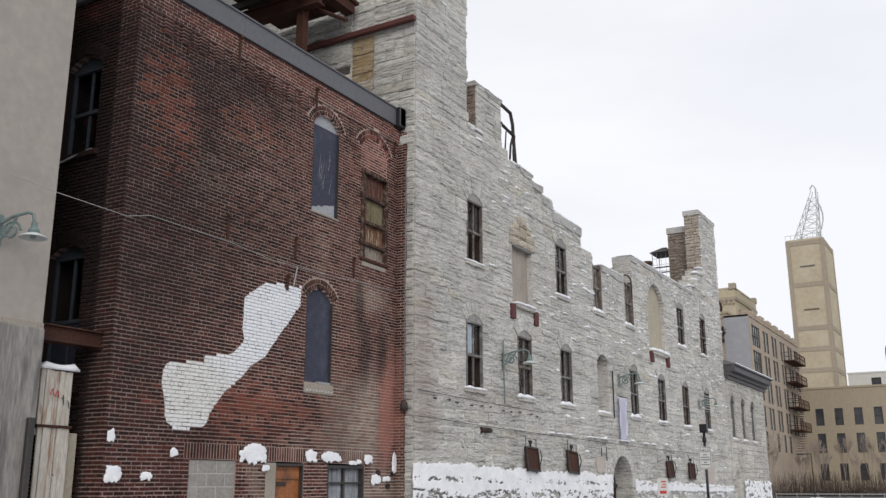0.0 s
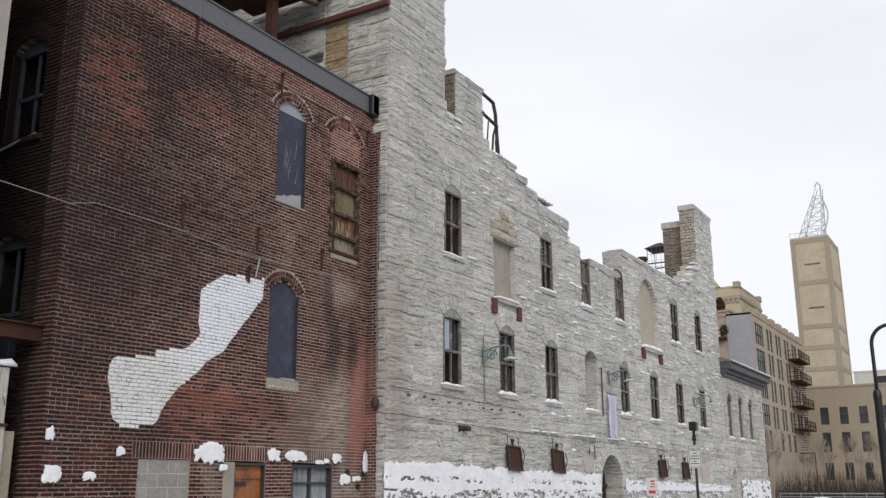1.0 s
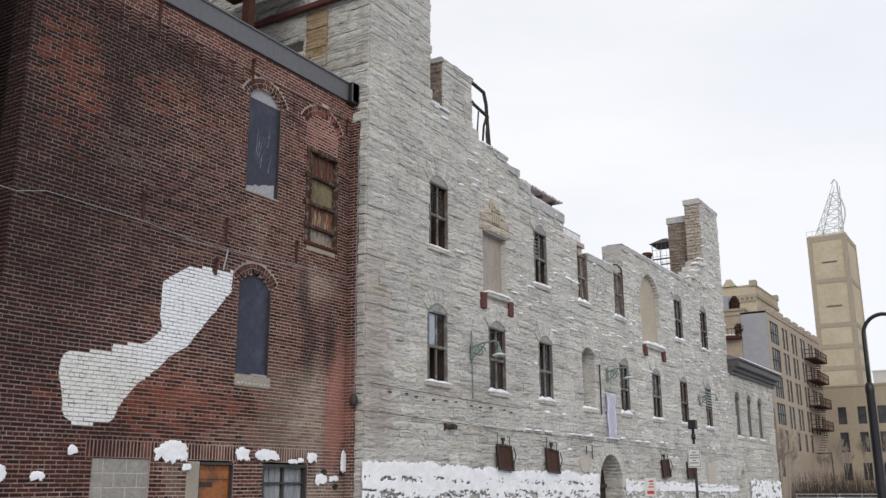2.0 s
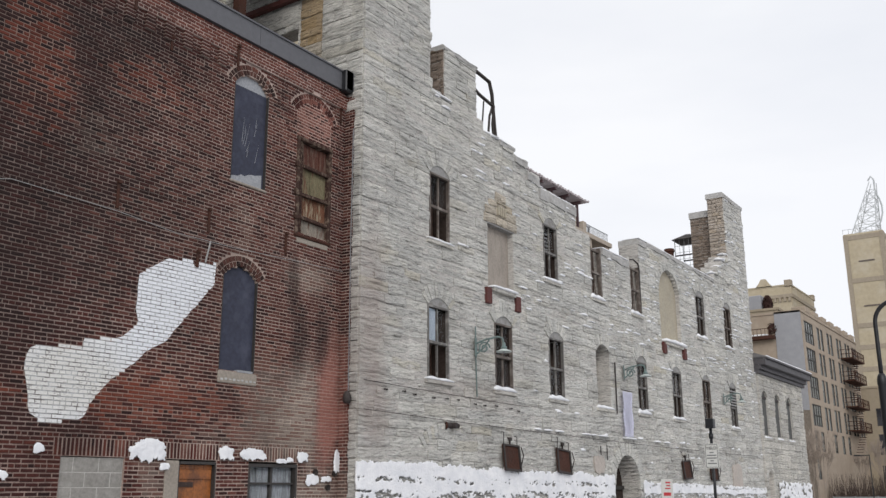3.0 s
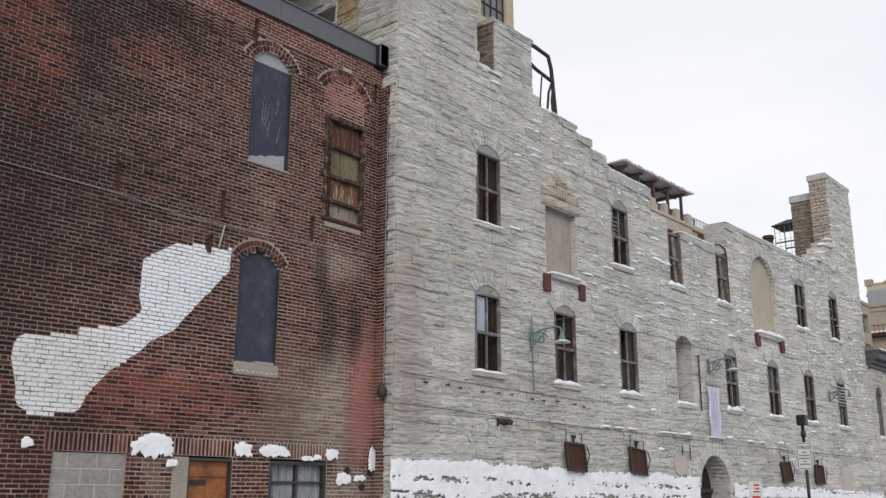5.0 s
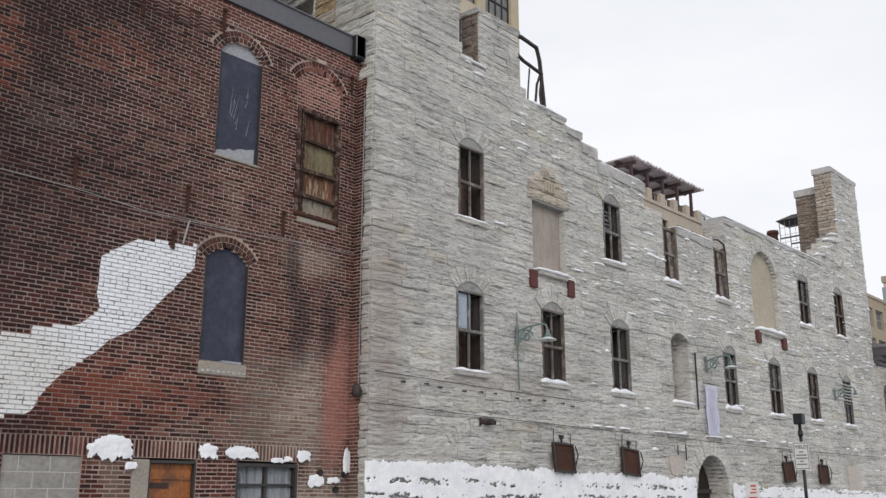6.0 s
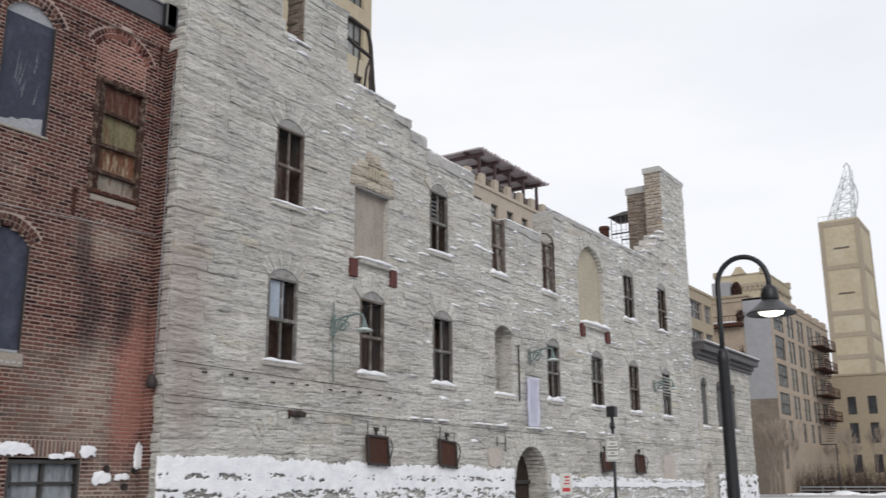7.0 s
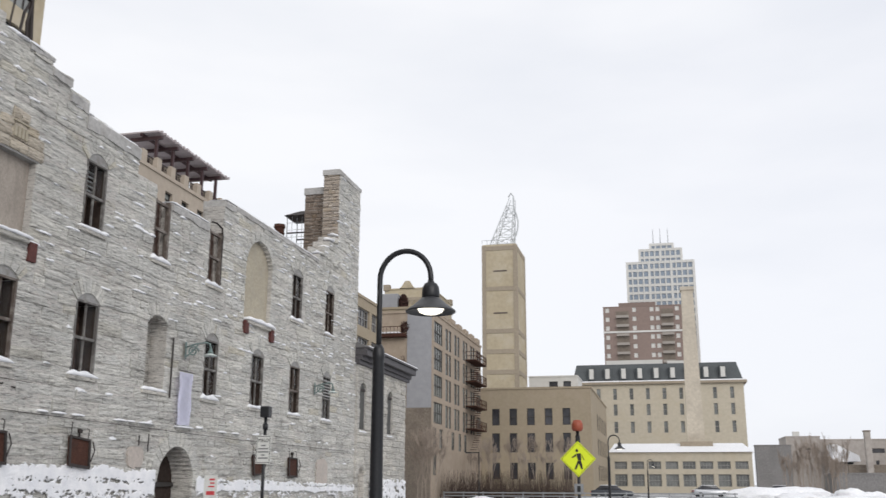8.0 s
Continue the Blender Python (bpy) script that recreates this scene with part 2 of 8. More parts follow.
    nt.links.new(chips, n.inputs["Vector"])
    bump(nt, p, n.outputs["Fac"], 1.0, 0.034)
    return m


def glass_material(name, tint=(0.85, 0.88, 0.9)):
    m, nt, p = nodes_of(name, 0.03)
    p.inputs["Base Color"].default_value = (*tint, 1)
    p.inputs["Transmission Weight"].default_value = 1.0
    p.inputs["IOR"].default_value = 1.1
    return m


def window_dark(name, color=(0.035, 0.035, 0.04)):
    """Old glass, far off; the unlit room or the sky's reflection is in its colour."""
    m, nt, p = nodes_of(name, 0.12)
    v = position(nt)
    col = noise_ramp(nt, v, 0.35, [(0.35, tuple(c * 0.6 for c in color)), (0.7, tuple(c * 2.0 for c in color))])
    nt.links.new(col, p.inputs["Base Color"])
    return m


def snow_material(name="snow"):
    m, nt, p = nodes_of(name, 0.65)
    v = position(nt)
    col = noise_ramp(nt, v, 3.5, [(0.3, (0.72, 0.73, 0.76)), (0.65, (0.87, 0.87, 0.88))])
    nt.links.new(col, p.inputs["Base Color"])
    p.inputs["Subsurface Weight"].default_value = 0.0
    n = add(nt, "ShaderNodeTexNoise", Scale=26.0, Detail=6.0)
    nt.links.new(v, n.inputs["Vector"])
    bump(nt, p, n.outputs["Fac"], 0.5, 0.02)
    return m


def paint_material(name):
    """White paint brushed over bricks: bluish where fresh, creamy and speckled with lost flakes low down."""
    m, nt, p = nodes_of(name, 0.75)
    v = position(nt)
    col = noise_ramp(nt, v, 14.0, [(0.3, (0.72, 0.735, 0.775)), (0.7, (0.82, 0.83, 0.85))])
    old = blotch(nt, 10.2, 2.9, 1.0, 0.62, 0.9)
    col = mix(nt, col, (0.66, 0.645, 0.6), math_node(nt, "MULTIPLY", old, 0.85))
    flakes = noise_ramp(nt, position(nt, (1, 1, 2.2)), 24.0, [(0.56, 0.0), (0.62, 0.9)])
    patchy = noise_ramp(nt, v, 3.0, [(0.45, 0.1), (0.62, 1.0)])
    lost = math_node(nt, "MULTIPLY", math_node(nt, "MULTIPLY", flakes, patchy), math_node(nt, "ADD", math_node(nt, "MULTIPLY", old, 0.75), 0.25))
    col = mix(nt, col, (0.16, 0.13, 0.12), lost)
    nt.links.new(col, p.inputs["Base Color"])
    n = add(nt, "ShaderNodeTexNoise", Scale=60.0, Detail=5.0)
    nt.links.new(v, n.inputs["Vector"])
    bump(nt, p, n.outputs["Fac"], 0.5, 0.008)
    return m


BRICK = brick_material("red_brick")
MORTAR = brick_material("brick_mortar", True)
BRICK_SOOT_SHADE = brick_material("sooty_brown_brick", False, True)
WHITE_PAINT = paint_material("flaking_white_paint")
PAINTED_JOINT = plain("thin_white_paint_in_joints", (0.52, 0.52, 0.525), 0.85, 0, 0.2, 6.0, 0.5, (0.13, 0.11, 0.1), 0.9)
STONE = stone_material("grey_limestone", (0.877, 0.884, 0.853))
STONE_CORE = stone_material("limestone_joints", (0.8, 0.79, 0.77))
CEMENT = plain("smooth_grey_cement", (0.47, 0.46, 0.445), 0.9, 0, 0.2, 2.6, 0.7, (0.33, 0.315, 0.295), 0.7)
STONE_YELLOW = stone_material("buff_sandstone", (0.84, 0.77, 0.655))
# limestone tinted darker, for the walled-up window only
STONE_INFILL = stone_material("dull_limestone_infill", (0.72, 0.71, 0.67))
STONE_TAN = stone_material("tan_limestone", (0.66, 0.585, 0.51))
STONE_OCHRE = stone_material("ochre_sandstone", (0.66, 0.52, 0.34))
STONE_BROWN = stone_material("brown_rubble", (0.37, 0.305, 0.255))
STONE_LOW = stone_material("pale_limestone", (0.93, 0.92, 0.87), 0.42, 0.68, 0.1)
CONCRETE = plain("stained_concrete", (0.35, 0.318, 0.285), 0.9, 0, 0.08, 1.6, 0.3, (0.29, 0.265, 0.24), 0.6)
CONCRETE_DIRTY = plain("dirty_concrete", (0.28, 0.265, 0.245), 0.9, 0, 0.3, 3.0, 0.5, (0.1, 0.094, 0.088), 0.75, (1, 2.6, 0.35))
BLOCK = plain("concrete_block", (0.31, 0.295, 0.27), 0.95, 0, 0.2, 4.0, 0.5, (0.2, 0.19, 0.175), 0.6)
BLOCK_JOINT = plain("pale_block_mortar", (0.46, 0.44, 0.41), 0.95, 0, 0.15, 6.0, 0.3)
BOARD_BLUE = plain("blue_grey_painted_board", (0.036, 0.04, 0.066), 0.8, 0, 0.22, 3.0, 0.2, (0.08, 0.086, 0.12), 0.5)
CLOTH = plain("pale_blue_cloth", (0.42, 0.46, 0.52), 0.9, 0, 0.12, 4.0, 0.2)
DUSTY_PANE = plain("dusty_grey_blind", (0.34, 0.345, 0.36), 0.8, 0, 0.4, 3.0, 0.2, (0.05, 0.048, 0.05), 0.85, (1, 5.0, 0.5))
BOARD_PALE = plain("peeled_pale_board", (0.33, 0.34, 0.36), 0.7, 0, 0.2, 5.0, 0.2)
WOOD_ORANGE = plain("varnished_orange_wood", (0.33, 0.11, 0.026), 0.5, 0, 0.35, 4.0, 0.25, (0.09, 0.035, 0.018), 0.85)
PLYWOOD = plain("weathered_plywood", (0.36, 0.315, 0.27), 0.8, 0, 0.2, 5.0, 0.4, (0.24, 0.21, 0.18), 0.7, (1, 1.4, 0.6))
BUFF_INFILL = plain("buff_render_infill", (0.43, 0.385, 0.30), 0.9, 0, 0.16, 3.0, 0.3, (0.36, 0.33, 0.27), 0.7)
SILL_STONE = plain("sill_stone", (0.34, 0.30, 0.255), 0.9, 0, 0.18, 5.0, 0.3)
SILL_CRUMB = plain("dirty_snow_crumbs", (0.5, 0.49, 0.47), 0.9, 0, 0.25, 9.0, 0.3)
FRAME_GREY = plain("weathered_grey_frame", (0.30, 0.295, 0.285), 0.8, 0, 0.2, 6.0, 0.3, (0.16, 0.14, 0.125), 0.6)
FRAME_WORN = plain("worn_dark_window_frame", (0.15, 0.14, 0.13), 0.8, 0, 0.3, 6.0, 0.3, (0.36, 0.345, 0.325), 0.6)
FRAME_BROWN = plain("weathered_brown_frame", (0.12, 0.095, 0.08), 0.8, 0, 0.25, 6.0, 0.3, (0.34, 0.31, 0.28), 0.5)
FRAME_DARK = plain("dark_steel_frame", (0.05, 0.045, 0.042), 0.6, 0.2, 0.25, 6.0, 0.2)
SLIT_GREY = plain("dark_weathered_louvre", (0.09, 0.09, 0.085), 0.8, 0, 0.25, 5.0, 0.3)
FRAME_BLUE = plain("blue_grey_frame", (0.055, 0.068, 0.085), 0.7, 0, 0.2, 6.0, 0.2)
RUST = plain("rusted_iron", (0.085, 0.038, 0.027), 0.85, 0.2, 0.35, 6.0, 0.5, (0.055, 0.032, 0.026), 0.8)
RUST_RED = plain("red_rusted_steel", (0.115, 0.035, 0.03), 0.8, 0.1, 0.25, 5.0, 0.3, (0.07, 0.035, 0.03), 0.6)
RUST_FLAKY = plain("flaking_rusted_sheet", (0.19, 0.085, 0.05), 0.85, 0, 0.5, 8.0, 0.7, (0.42, 0.38, 0.27), 0.85, (1, 2.4, 0.42))
RUST_PALE = plain("pale_flaking_sheet", (0.34, 0.3, 0.25), 0.85, 0, 0.4, 8.0, 0.7, (0.13, 0.06, 0.04), 0.85, (1, 2.4, 0.42))
RUST_OLIVE = plain("olive_flaking_sheet", (0.23, 0.2, 0.12), 0.85, 0, 0.45, 7.0, 0.7, (0.13, 0.05, 0.035), 0.9, (1, 2.4, 0.42))
RUST_PANEL = plain("dark_rusty_sheet", (0.12, 0.05, 0.036), 0.85, 0, 0.4, 8.0, 0.7, (0.2, 0.15, 0.12), 0.6, (1, 2.4, 0.42))
RUST_FRAME = plain("flaking_rusted_frame", (0.065, 0.036, 0.028), 0.85, 0, 0.4, 9.0, 0.6, (0.27, 0.21, 0.16), 0.6)
FRAME_BROWN_DARK = plain("dark_rusted_iron", (0.05, 0.028, 0.022), 0.8, 0, 0.3, 6.0, 0.3)
DARK_STEEL = plain("dark_weathered_steel", (0.05, 0.04, 0.037), 0.7, 0.3, 0.3, 5.0, 0.3)
COPING = plain("grey_metal_coping", (0.115, 0.115, 0.125), 0.55, 0.2, 0.1, 2.0, 0.1)
ROOF_TAR = plain("roof_felt", (0.09, 0.088, 0.085), 0.95, 0, 0.2, 2.0, 0.3)
VERDIGRIS = plain("green_enamel_iron", (0.17, 0.235, 0.225), 0.6, 0.2, 0.2, 8.0, 0.2, (0.10, 0.09, 0.08), 0.5)
ENAMEL = plain("pale_enamel_shade", (0.52, 0.57, 0.55), 0.4, 0.0, 0.1, 8.0, 0.1)
BLACK_PAINT = plain("black_painted_metal", (0.022, 0.023, 0.026), 0.4, 0.3, 0.2, 8.0, 0.1)
LAMP_SHADE = plain("dark_grey_enamel", (0.055, 0.056, 0.06), 0.45, 0.2, 0.2, 8.0, 0.1)
GALV = plain("galvanised_steel", (0.32, 0.33, 0.34), 0.5, 0.6, 0.15, 8.0, 0.1)
# lighter than GALV: distance haze is put into the colour
STEEL_HAZED = plain("pale_weathered_steel", (0.52, 0.54, 0.55), 0.6, 0.1, 0.15, 2.0, 0.1)
WIRE_MAT = plain("grey_cable", (0.34, 0.33, 0.32), 0.7, 0, 0.1, 8.0, 0.1)
BANNER = plain("lavender_banner_cloth", (0.82, 0.82, 0.95), 0.85, 0, 0.05, 2.0, 0.1)
SNOW = snow_material()
GLASS = glass_material("old_window_glass")
# rooms and reveals get their unlit look from this near-black brown
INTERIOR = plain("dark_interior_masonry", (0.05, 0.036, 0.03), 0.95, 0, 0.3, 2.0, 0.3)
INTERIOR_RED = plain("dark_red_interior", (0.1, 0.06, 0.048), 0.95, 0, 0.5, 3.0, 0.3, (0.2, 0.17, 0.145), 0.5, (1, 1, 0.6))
CORRUGATED = plain("rust_streaked_white_boards", (0.57, 0.53, 0.465), 0.7, 0, 0.2, 4.0, 0.4, (0.28, 0.15, 0.08), 0.75, (1, 3.0, 0.45))
CORNICE_DARK = plain("dark_painted_cornice", (0.075, 0.07, 0.075), 0.6, 0, 0.2, 4.0, 0.15)
SLATE = plain("grey_roof_sheet", (0.17, 0.165, 0.165), 0.7, 0, 0.2, 2.0, 0.2, (0.5, 0.5, 0.52), 0.3)
BEIGE_WALL = plain("beige_rendered_brick", (0.345, 0.29, 0.212), 0.9, 0, 0.08, 0.5, 0.2, (0.36, 0.30, 0.23), 0.6)
BEIGE_FAR = plain("pale_buff_brick", (0.45, 0.385, 0.275), 0.9, 0, 0.1, 0.3, 0.15, (0.5, 0.45, 0.36), 0.6)
PINK_BUFF = plain("pinkish_buff_brick", (0.37, 0.305, 0.24), 0.9, 0, 0.1, 0.4, 0.2, (0.3, 0.24, 0.185), 0.6)
PERGOLA_STEEL = plain("dark_plum_steel", (0.06, 0.03, 0.033), 0.6, 0.1, 0.2, 2.0, 0.1)
PERGOLA_DECK = plain("greyed_pergola_slats", (0.46, 0.41, 0.42), 0.8, 0, 0.15, 2.0, 0.1)
BEIGE_BAND = plain("weathered_concrete_band", (0.34, 0.29, 0.225), 0.9, 0, 0.1, 0.6, 0.2)
GREY_RENDER = plain("grey_render", (0.317, 0.321, 0.339), 0.9, 0, 0.07, 0.4, 0.15)
TAN_RUBBLE = plain("tan_rubble_wall", (0.235, 0.2, 0.165), 0.95, 0, 0.3, 1.2, 0.4, (0.15, 0.125, 0.105), 0.7)
HOTEL_CREAM = plain("cream_brick", (0.5, 0.45, 0.36), 0.9, 0, 0.08, 0.3, 0.15, (0.45, 0.39, 0.29), 0.5)
TERRACE_BUFF = plain("pale_pinkish_render", (0.43, 0.37, 0.305), 0.9, 0, 0.08, 0.5, 0.15, (0.36, 0.30, 0.245), 0.5)
STACK_PALE = plain("pale_weathered_stack", (0.55, 0.495, 0.41), 0.9, 0, 0.12, 0.5, 0.15, (0.4, 0.35, 0.29), 0.5)
SHRUB = plain("dark_winter_leaves", (0.06, 0.032, 0.027), 0.9, 0, 0.35, 6.0, 0.2)
# paler than BARK, with the haze of distance mixed into the colour
FAR_TWIGS = plain("far_brown_twigs", (0.34, 0.285, 0.24), 0.95, 0, 0.2, 8.0, 0.2)
SHED_GREY = plain("weathered_grey_shed_boards", (0.24, 0.232, 0.228), 0.9, 0, 0.2, 0.6, 0.1)
# FAR_RED and FAR_TAN are lightened to paint in distance haze
FAR_RED = plain("far_red_brick", (0.255, 0.195, 0.17), 0.9, 0, 0.08, 0.2, 0.1)
FAR_PALE = plain("far_white_concrete", (0.62, 0.61, 0.58), 0.8, 0, 0.05, 0.2, 0.05)
FAR_GLASS = plain("far_blue_glazing", (0.27, 0.32, 0.38), 0.25, 0.2, 0.2, 0.25, 0.0)
MANSARD = plain("dark_green_grey_slate", (0.085, 0.095, 0.10), 0.7, 0, 0.15, 0.6, 0.1)
FAR_TAN = plain("far_tan_wall", (0.40, 0.365, 0.335), 0.95, 0, 0.15, 0.2, 0.1)
WIN_DARK = window_dark("dark_far_glass")
WIN_PALE = window_dark("pale_far_glass", (0.13, 0.135, 0.13))
# pale pane colour stands in for reflected sky
WIN_SKY_REFLECT = window_dark("hazy_far_glass", (0.19, 0.2, 0.19))
BRUSH = plain("dark_winter_stems", (0.1, 0.072, 0.06), 0.95, 0, 0.3, 4.0, 0.2)
BARK = plain("bare_twig_bark", (0.19, 0.155, 0.135), 0.95, 0, 0.2, 8.0, 0.3)
SIGN_YELLOW = plain("fluorescent_yellow_green_sheet", (0.72, 0.83, 0.02), 0.5, 0, 0.03, 4.0, 0.0)
SIGN_WHITE = plain("white_sign_sheet", (0.66, 0.66, 0.63), 0.5, 0, 0.06, 4.0, 0.0)
SIGN_RED = plain("red_sign_ink", (0.55, 0.05, 0.06), 0.5, 0, 0.05, 4.0, 0.0)
SIGN_GREY = plain("faded_sign_ink", (0.2, 0.2, 0.2), 0.6, 0, 0.1, 4.0, 0.0)
SIGN_BLACK = plain("black_sign_ink", (0.015, 0.015, 0.015), 0.6, 0, 0.05, 4.0, 0.0)
BEACON = plain("dull_orange_beacon", (0.30, 0.065, 0.03), 0.5, 0, 0.1, 4.0, 0.0)

# the lit lens of the street lamp
LAMP_LENS, lamp_nt, lamp_p = nodes_of("lit_frosted_lens", 0.4)
lamp_p.inputs["Base Color"].default_value = (0.9, 0.88, 0.8, 1)
lamp_p.inputs["Emission Color"].default_value = (1.0, 0.93, 0.78, 1)
lamp_p.inputs["Emission Strength"].default_value = 1.6

# snow-dusted ground: patches of wet asphalt among packed snow
GROUND_MAT, g_nt, g_p = nodes_of("snowy_ground", 0.8)
g_v = position(g_nt)
g_col = noise_ramp(g_nt, g_v, 0.12, [(0.36, (0.62, 0.63, 0.65)), (0.62, (0.33, 0.33, 0.34))])
g_fine = noise_ramp(g_nt, g_v, 2.5, [(0.3, 0.75), (0.7, 1.05)])
g_nt.links.new(mix(g_nt, g_col, g_fine, 1.0, "MULTIPLY"), g_p.inputs["Base Color"])
g_n = add(g_nt, "ShaderNodeTexNoise", Scale=9.0, Detail=6.0)
g_nt.links.new(g_v, g_n.inputs["Vector"])
bump(g_nt, g_p, g_n.outputs["Fac"], 0.5, 0.05)
ROAD_MAT = plain("slushy_asphalt", (0.16, 0.16, 0.165), 0.6, 0, 0.25, 1.5, 0.3, (0.62, 0.63, 0.65), 0.8)


# ---- mesh helpers ----
rng = random.Random(7)


def link_mesh(name, bm, materials, parent=None, label="", smooth=False):
    me = bpy.data.meshes.new(name)
    bmesh.ops.recalc_face_normals(bm, faces=bm.faces)
    bm.to_mesh(me)
    bm.free()
    for mt in materials if isinstance(materials, (list, tuple)) else [materials]:
        me.materials.append(mt)
    if smooth:
        for poly in me.polygons:
            poly.use_smooth = True
    ob = new(name, me)
    if parent:
        ob.parent = parent
    if label:
        ob["label"] = label
    return ob


def part(name, bm, material, parent, label="", smooth=False):
    return link_mesh(name, bm, material, parent, label, smooth)


def thing(name, at, label, category, group="", kind="", rz=0.0):
    e = new(name)
    e.matrix_basis = pose(*at, 0, 0, rz)
    return tagged(e, label, category, group, kind)


def box(bm, x0, x1, y0, y1, z0, z1, mi=0):
    vs = [bm.verts.new(c) for c in ((x0, y0, z0), (x1, y0, z0), (x1, y1, z0), (x0, y1, z0), (x0, y0, z1), (x1, y0, z1), (x1, y1, z1), (x0, y1, z1))]
    for idx in ((3, 2, 1, 0), (4, 5, 6, 7), (0, 1, 5, 4), (1, 2, 6, 5), (2, 3, 7, 6), (3, 0, 4, 7)):
        f = bm.faces.new([vs[i] for i in idx])
        f.material_index = mi
    return vs


def boxes(*list_of):
    bm = bmesh.new()
    for b in list_of:
        box(bm, *b)
    return bm


def bevel(bm, width=0.01, segments=1):
    bmesh.ops.bevel(bm, geom=list(bm.edges), offset=width, segments=segments, affect="EDGES", profile=0.5)
    return bm


def tube(bm, a, b, r0, r1=None, sides=8, caps=True):
    a, b = Vector(a), Vector(b)
    r1 = r0 if r1 is None else r1
    d = (b - a).normalized()
    s = d.orthogonal().normalized()
    t = d.cross(s)
    rings = []
    for c, r in ((a, r0), (b, r1)):
        rings.append([bm.verts.new(c + (s * math.cos(k * math.tau / sides) + t * math.sin(k * math.tau / sides)) * r) for k in range(sides)])
    for k in range(sides):
        bm.faces.new((rings[0][k], rings[0][(k + 1) % sides], rings[1][(k + 1) % sides], rings[1][k]))
    if caps:
        bm.faces.new(rings[0][::-1])
        bm.faces.new(rings[1])


def sweep(bm, points, r, sides=8):
    """A round bar bent through points; r is one radius or one for each point."""
    pts = [Vector(p) for p in points]
    rings = []
    up = None
    for i, p in enumerate(pts):
        d = (pts[min(i + 1, len(pts) - 1)] - pts[max(i - 1, 0)]).normalized()
        up = d.orthogonal().normalized() if up is None else (up - d * up.dot(d)).normalized()
        side = d.cross(up)
        rr = r[i] if isinstance(r, (list, tuple)) else r
        rings.append([bm.verts.new(p + (up * math.cos(k * math.tau / sides) + side * math.sin(k * math.tau / sides)) * rr) for k in range(sides)])
    for ra, rb in zip(rings, rings[1:]):
        for k in range(sides):
            bm.faces.new((ra[k], ra[(k + 1) % sides], rb[(k + 1) % sides], rb[k]))
    bm.faces.new(rings[0][::-1])
    bm.faces.new(rings[-1])


def lathe(bm, outline, sides=24, at=(0, 0, 0)):
    """Turns an outline of (radius, height) round the upright axis."""
    rings = []
    for r, h in outline:
        rings.append([bm.verts.new((at[0] + r * math.cos(k * math.tau / sides), at[1] + r * math.sin(k * math.tau / sides), at[2] + h)) for k in range(sides)])
    for ra, rb in zip(rings, rings[1:]):
        for k in range(sides):
            bm.faces.new((ra[k], ra[(k + 1) % sides], rb[(k + 1) % sides], rb[k]))


def lump(bm, c, size, seed=0, cuts=2, rough=0.25):
    """A snow or rubble lump: a squashed ball with an uneven skin, flat below."""
    n0 = len(bm.verts)
    bmesh.ops.create_icosphere(bm, subdivisions=cuts, radius=1.0)
    bm.verts.ensure_lookup_table()
    for v in bm.verts[n0:]:
        d = v.co.normalized()
        k = 1 + rough * noise.noise(d * 2.3 + Vector((seed * 3.7, seed, 0))) + 0.12 * noise.noise(d * 6 + Vector((0, seed * 2.1, 0)))
        v.co = Vector((c[0] + d.x * k * size[0], c[1] + d.y * k * size[1], c[2] + max(d.z * k, -0.35) * size[2]))


# ---- courses, openings and pieces ----
def opening(y0, y1, z0, zs, za=None, kind=""):
    return dict(y0=y0, y1=y1, z0=z0, zs=zs, za=za or zs, kind=kind)


def span_at(op, z, grow=0.0):
    """The stretch that an opening takes out of a course at height z."""
    if op["kind"] == "ring":
        mid, cz, ri, ro, ang = op["ring"]
        if z < cz + ri * math.cos(ang) or z > cz + ro:
            return None
        half = min(math.sqrt(max(ro * ro - (z - cz) ** 2, 0.0)), (z - cz) * math.tan(ang))
        return mid - half, mid + half
    if z < op["z0"] or z > op["za"] + grow:
        return None
    half, mid = (op["y1"] - op["y0"]) / 2, (op["y1"] + op["y0"]) / 2
    if z > op["zs"] and op["za"] > op["zs"]:
        h = op["za"] - op["zs"]
        r = (half * half + h * h) / (2 * h)
        k = r * r - (z - (op["za"] - r)) ** 2
        half = math.sqrt(max(k, 0.0)) + grow
    elif z > op["zs"]:
        return None
    return mid - half, mid + half


def ring_zone(op, thick):
    """The band over an arch that its voussoirs fill."""
    half, mid = (op["y1"] - op["y0"]) / 2, (op["y1"] + op["y0"]) / 2
    h = op["za"] - op["zs"]
    rad = (half * half + h * h) / (2 * h)
    return dict(op, kind="ring", ring=(mid, op["za"] - rad, rad, rad + thick, math.asin(min(1.0, half / rad)) + 0.03))


def free_spans(u0, u1, z, ops, profile=(), grow=0.0):
    spans = [(u0, u1)]
    cuts = [span_at(o, z, grow) for o in ops] + [(a, b) for a, b, top in profile if top < z]
    for cut in cuts:
        if not cut:
            continue
        out = []
        for a, b in spans:
            if cut[1] <= a or cut[0] >= b:
                out.append((a, b))
            else:
                if cut[0] - a > 0.02:
                    out.append((a, cut[0]))
                if b - cut[1] > 0.02:
                    out.append((cut[1], b))
        spans = out
    return sorted(spans)


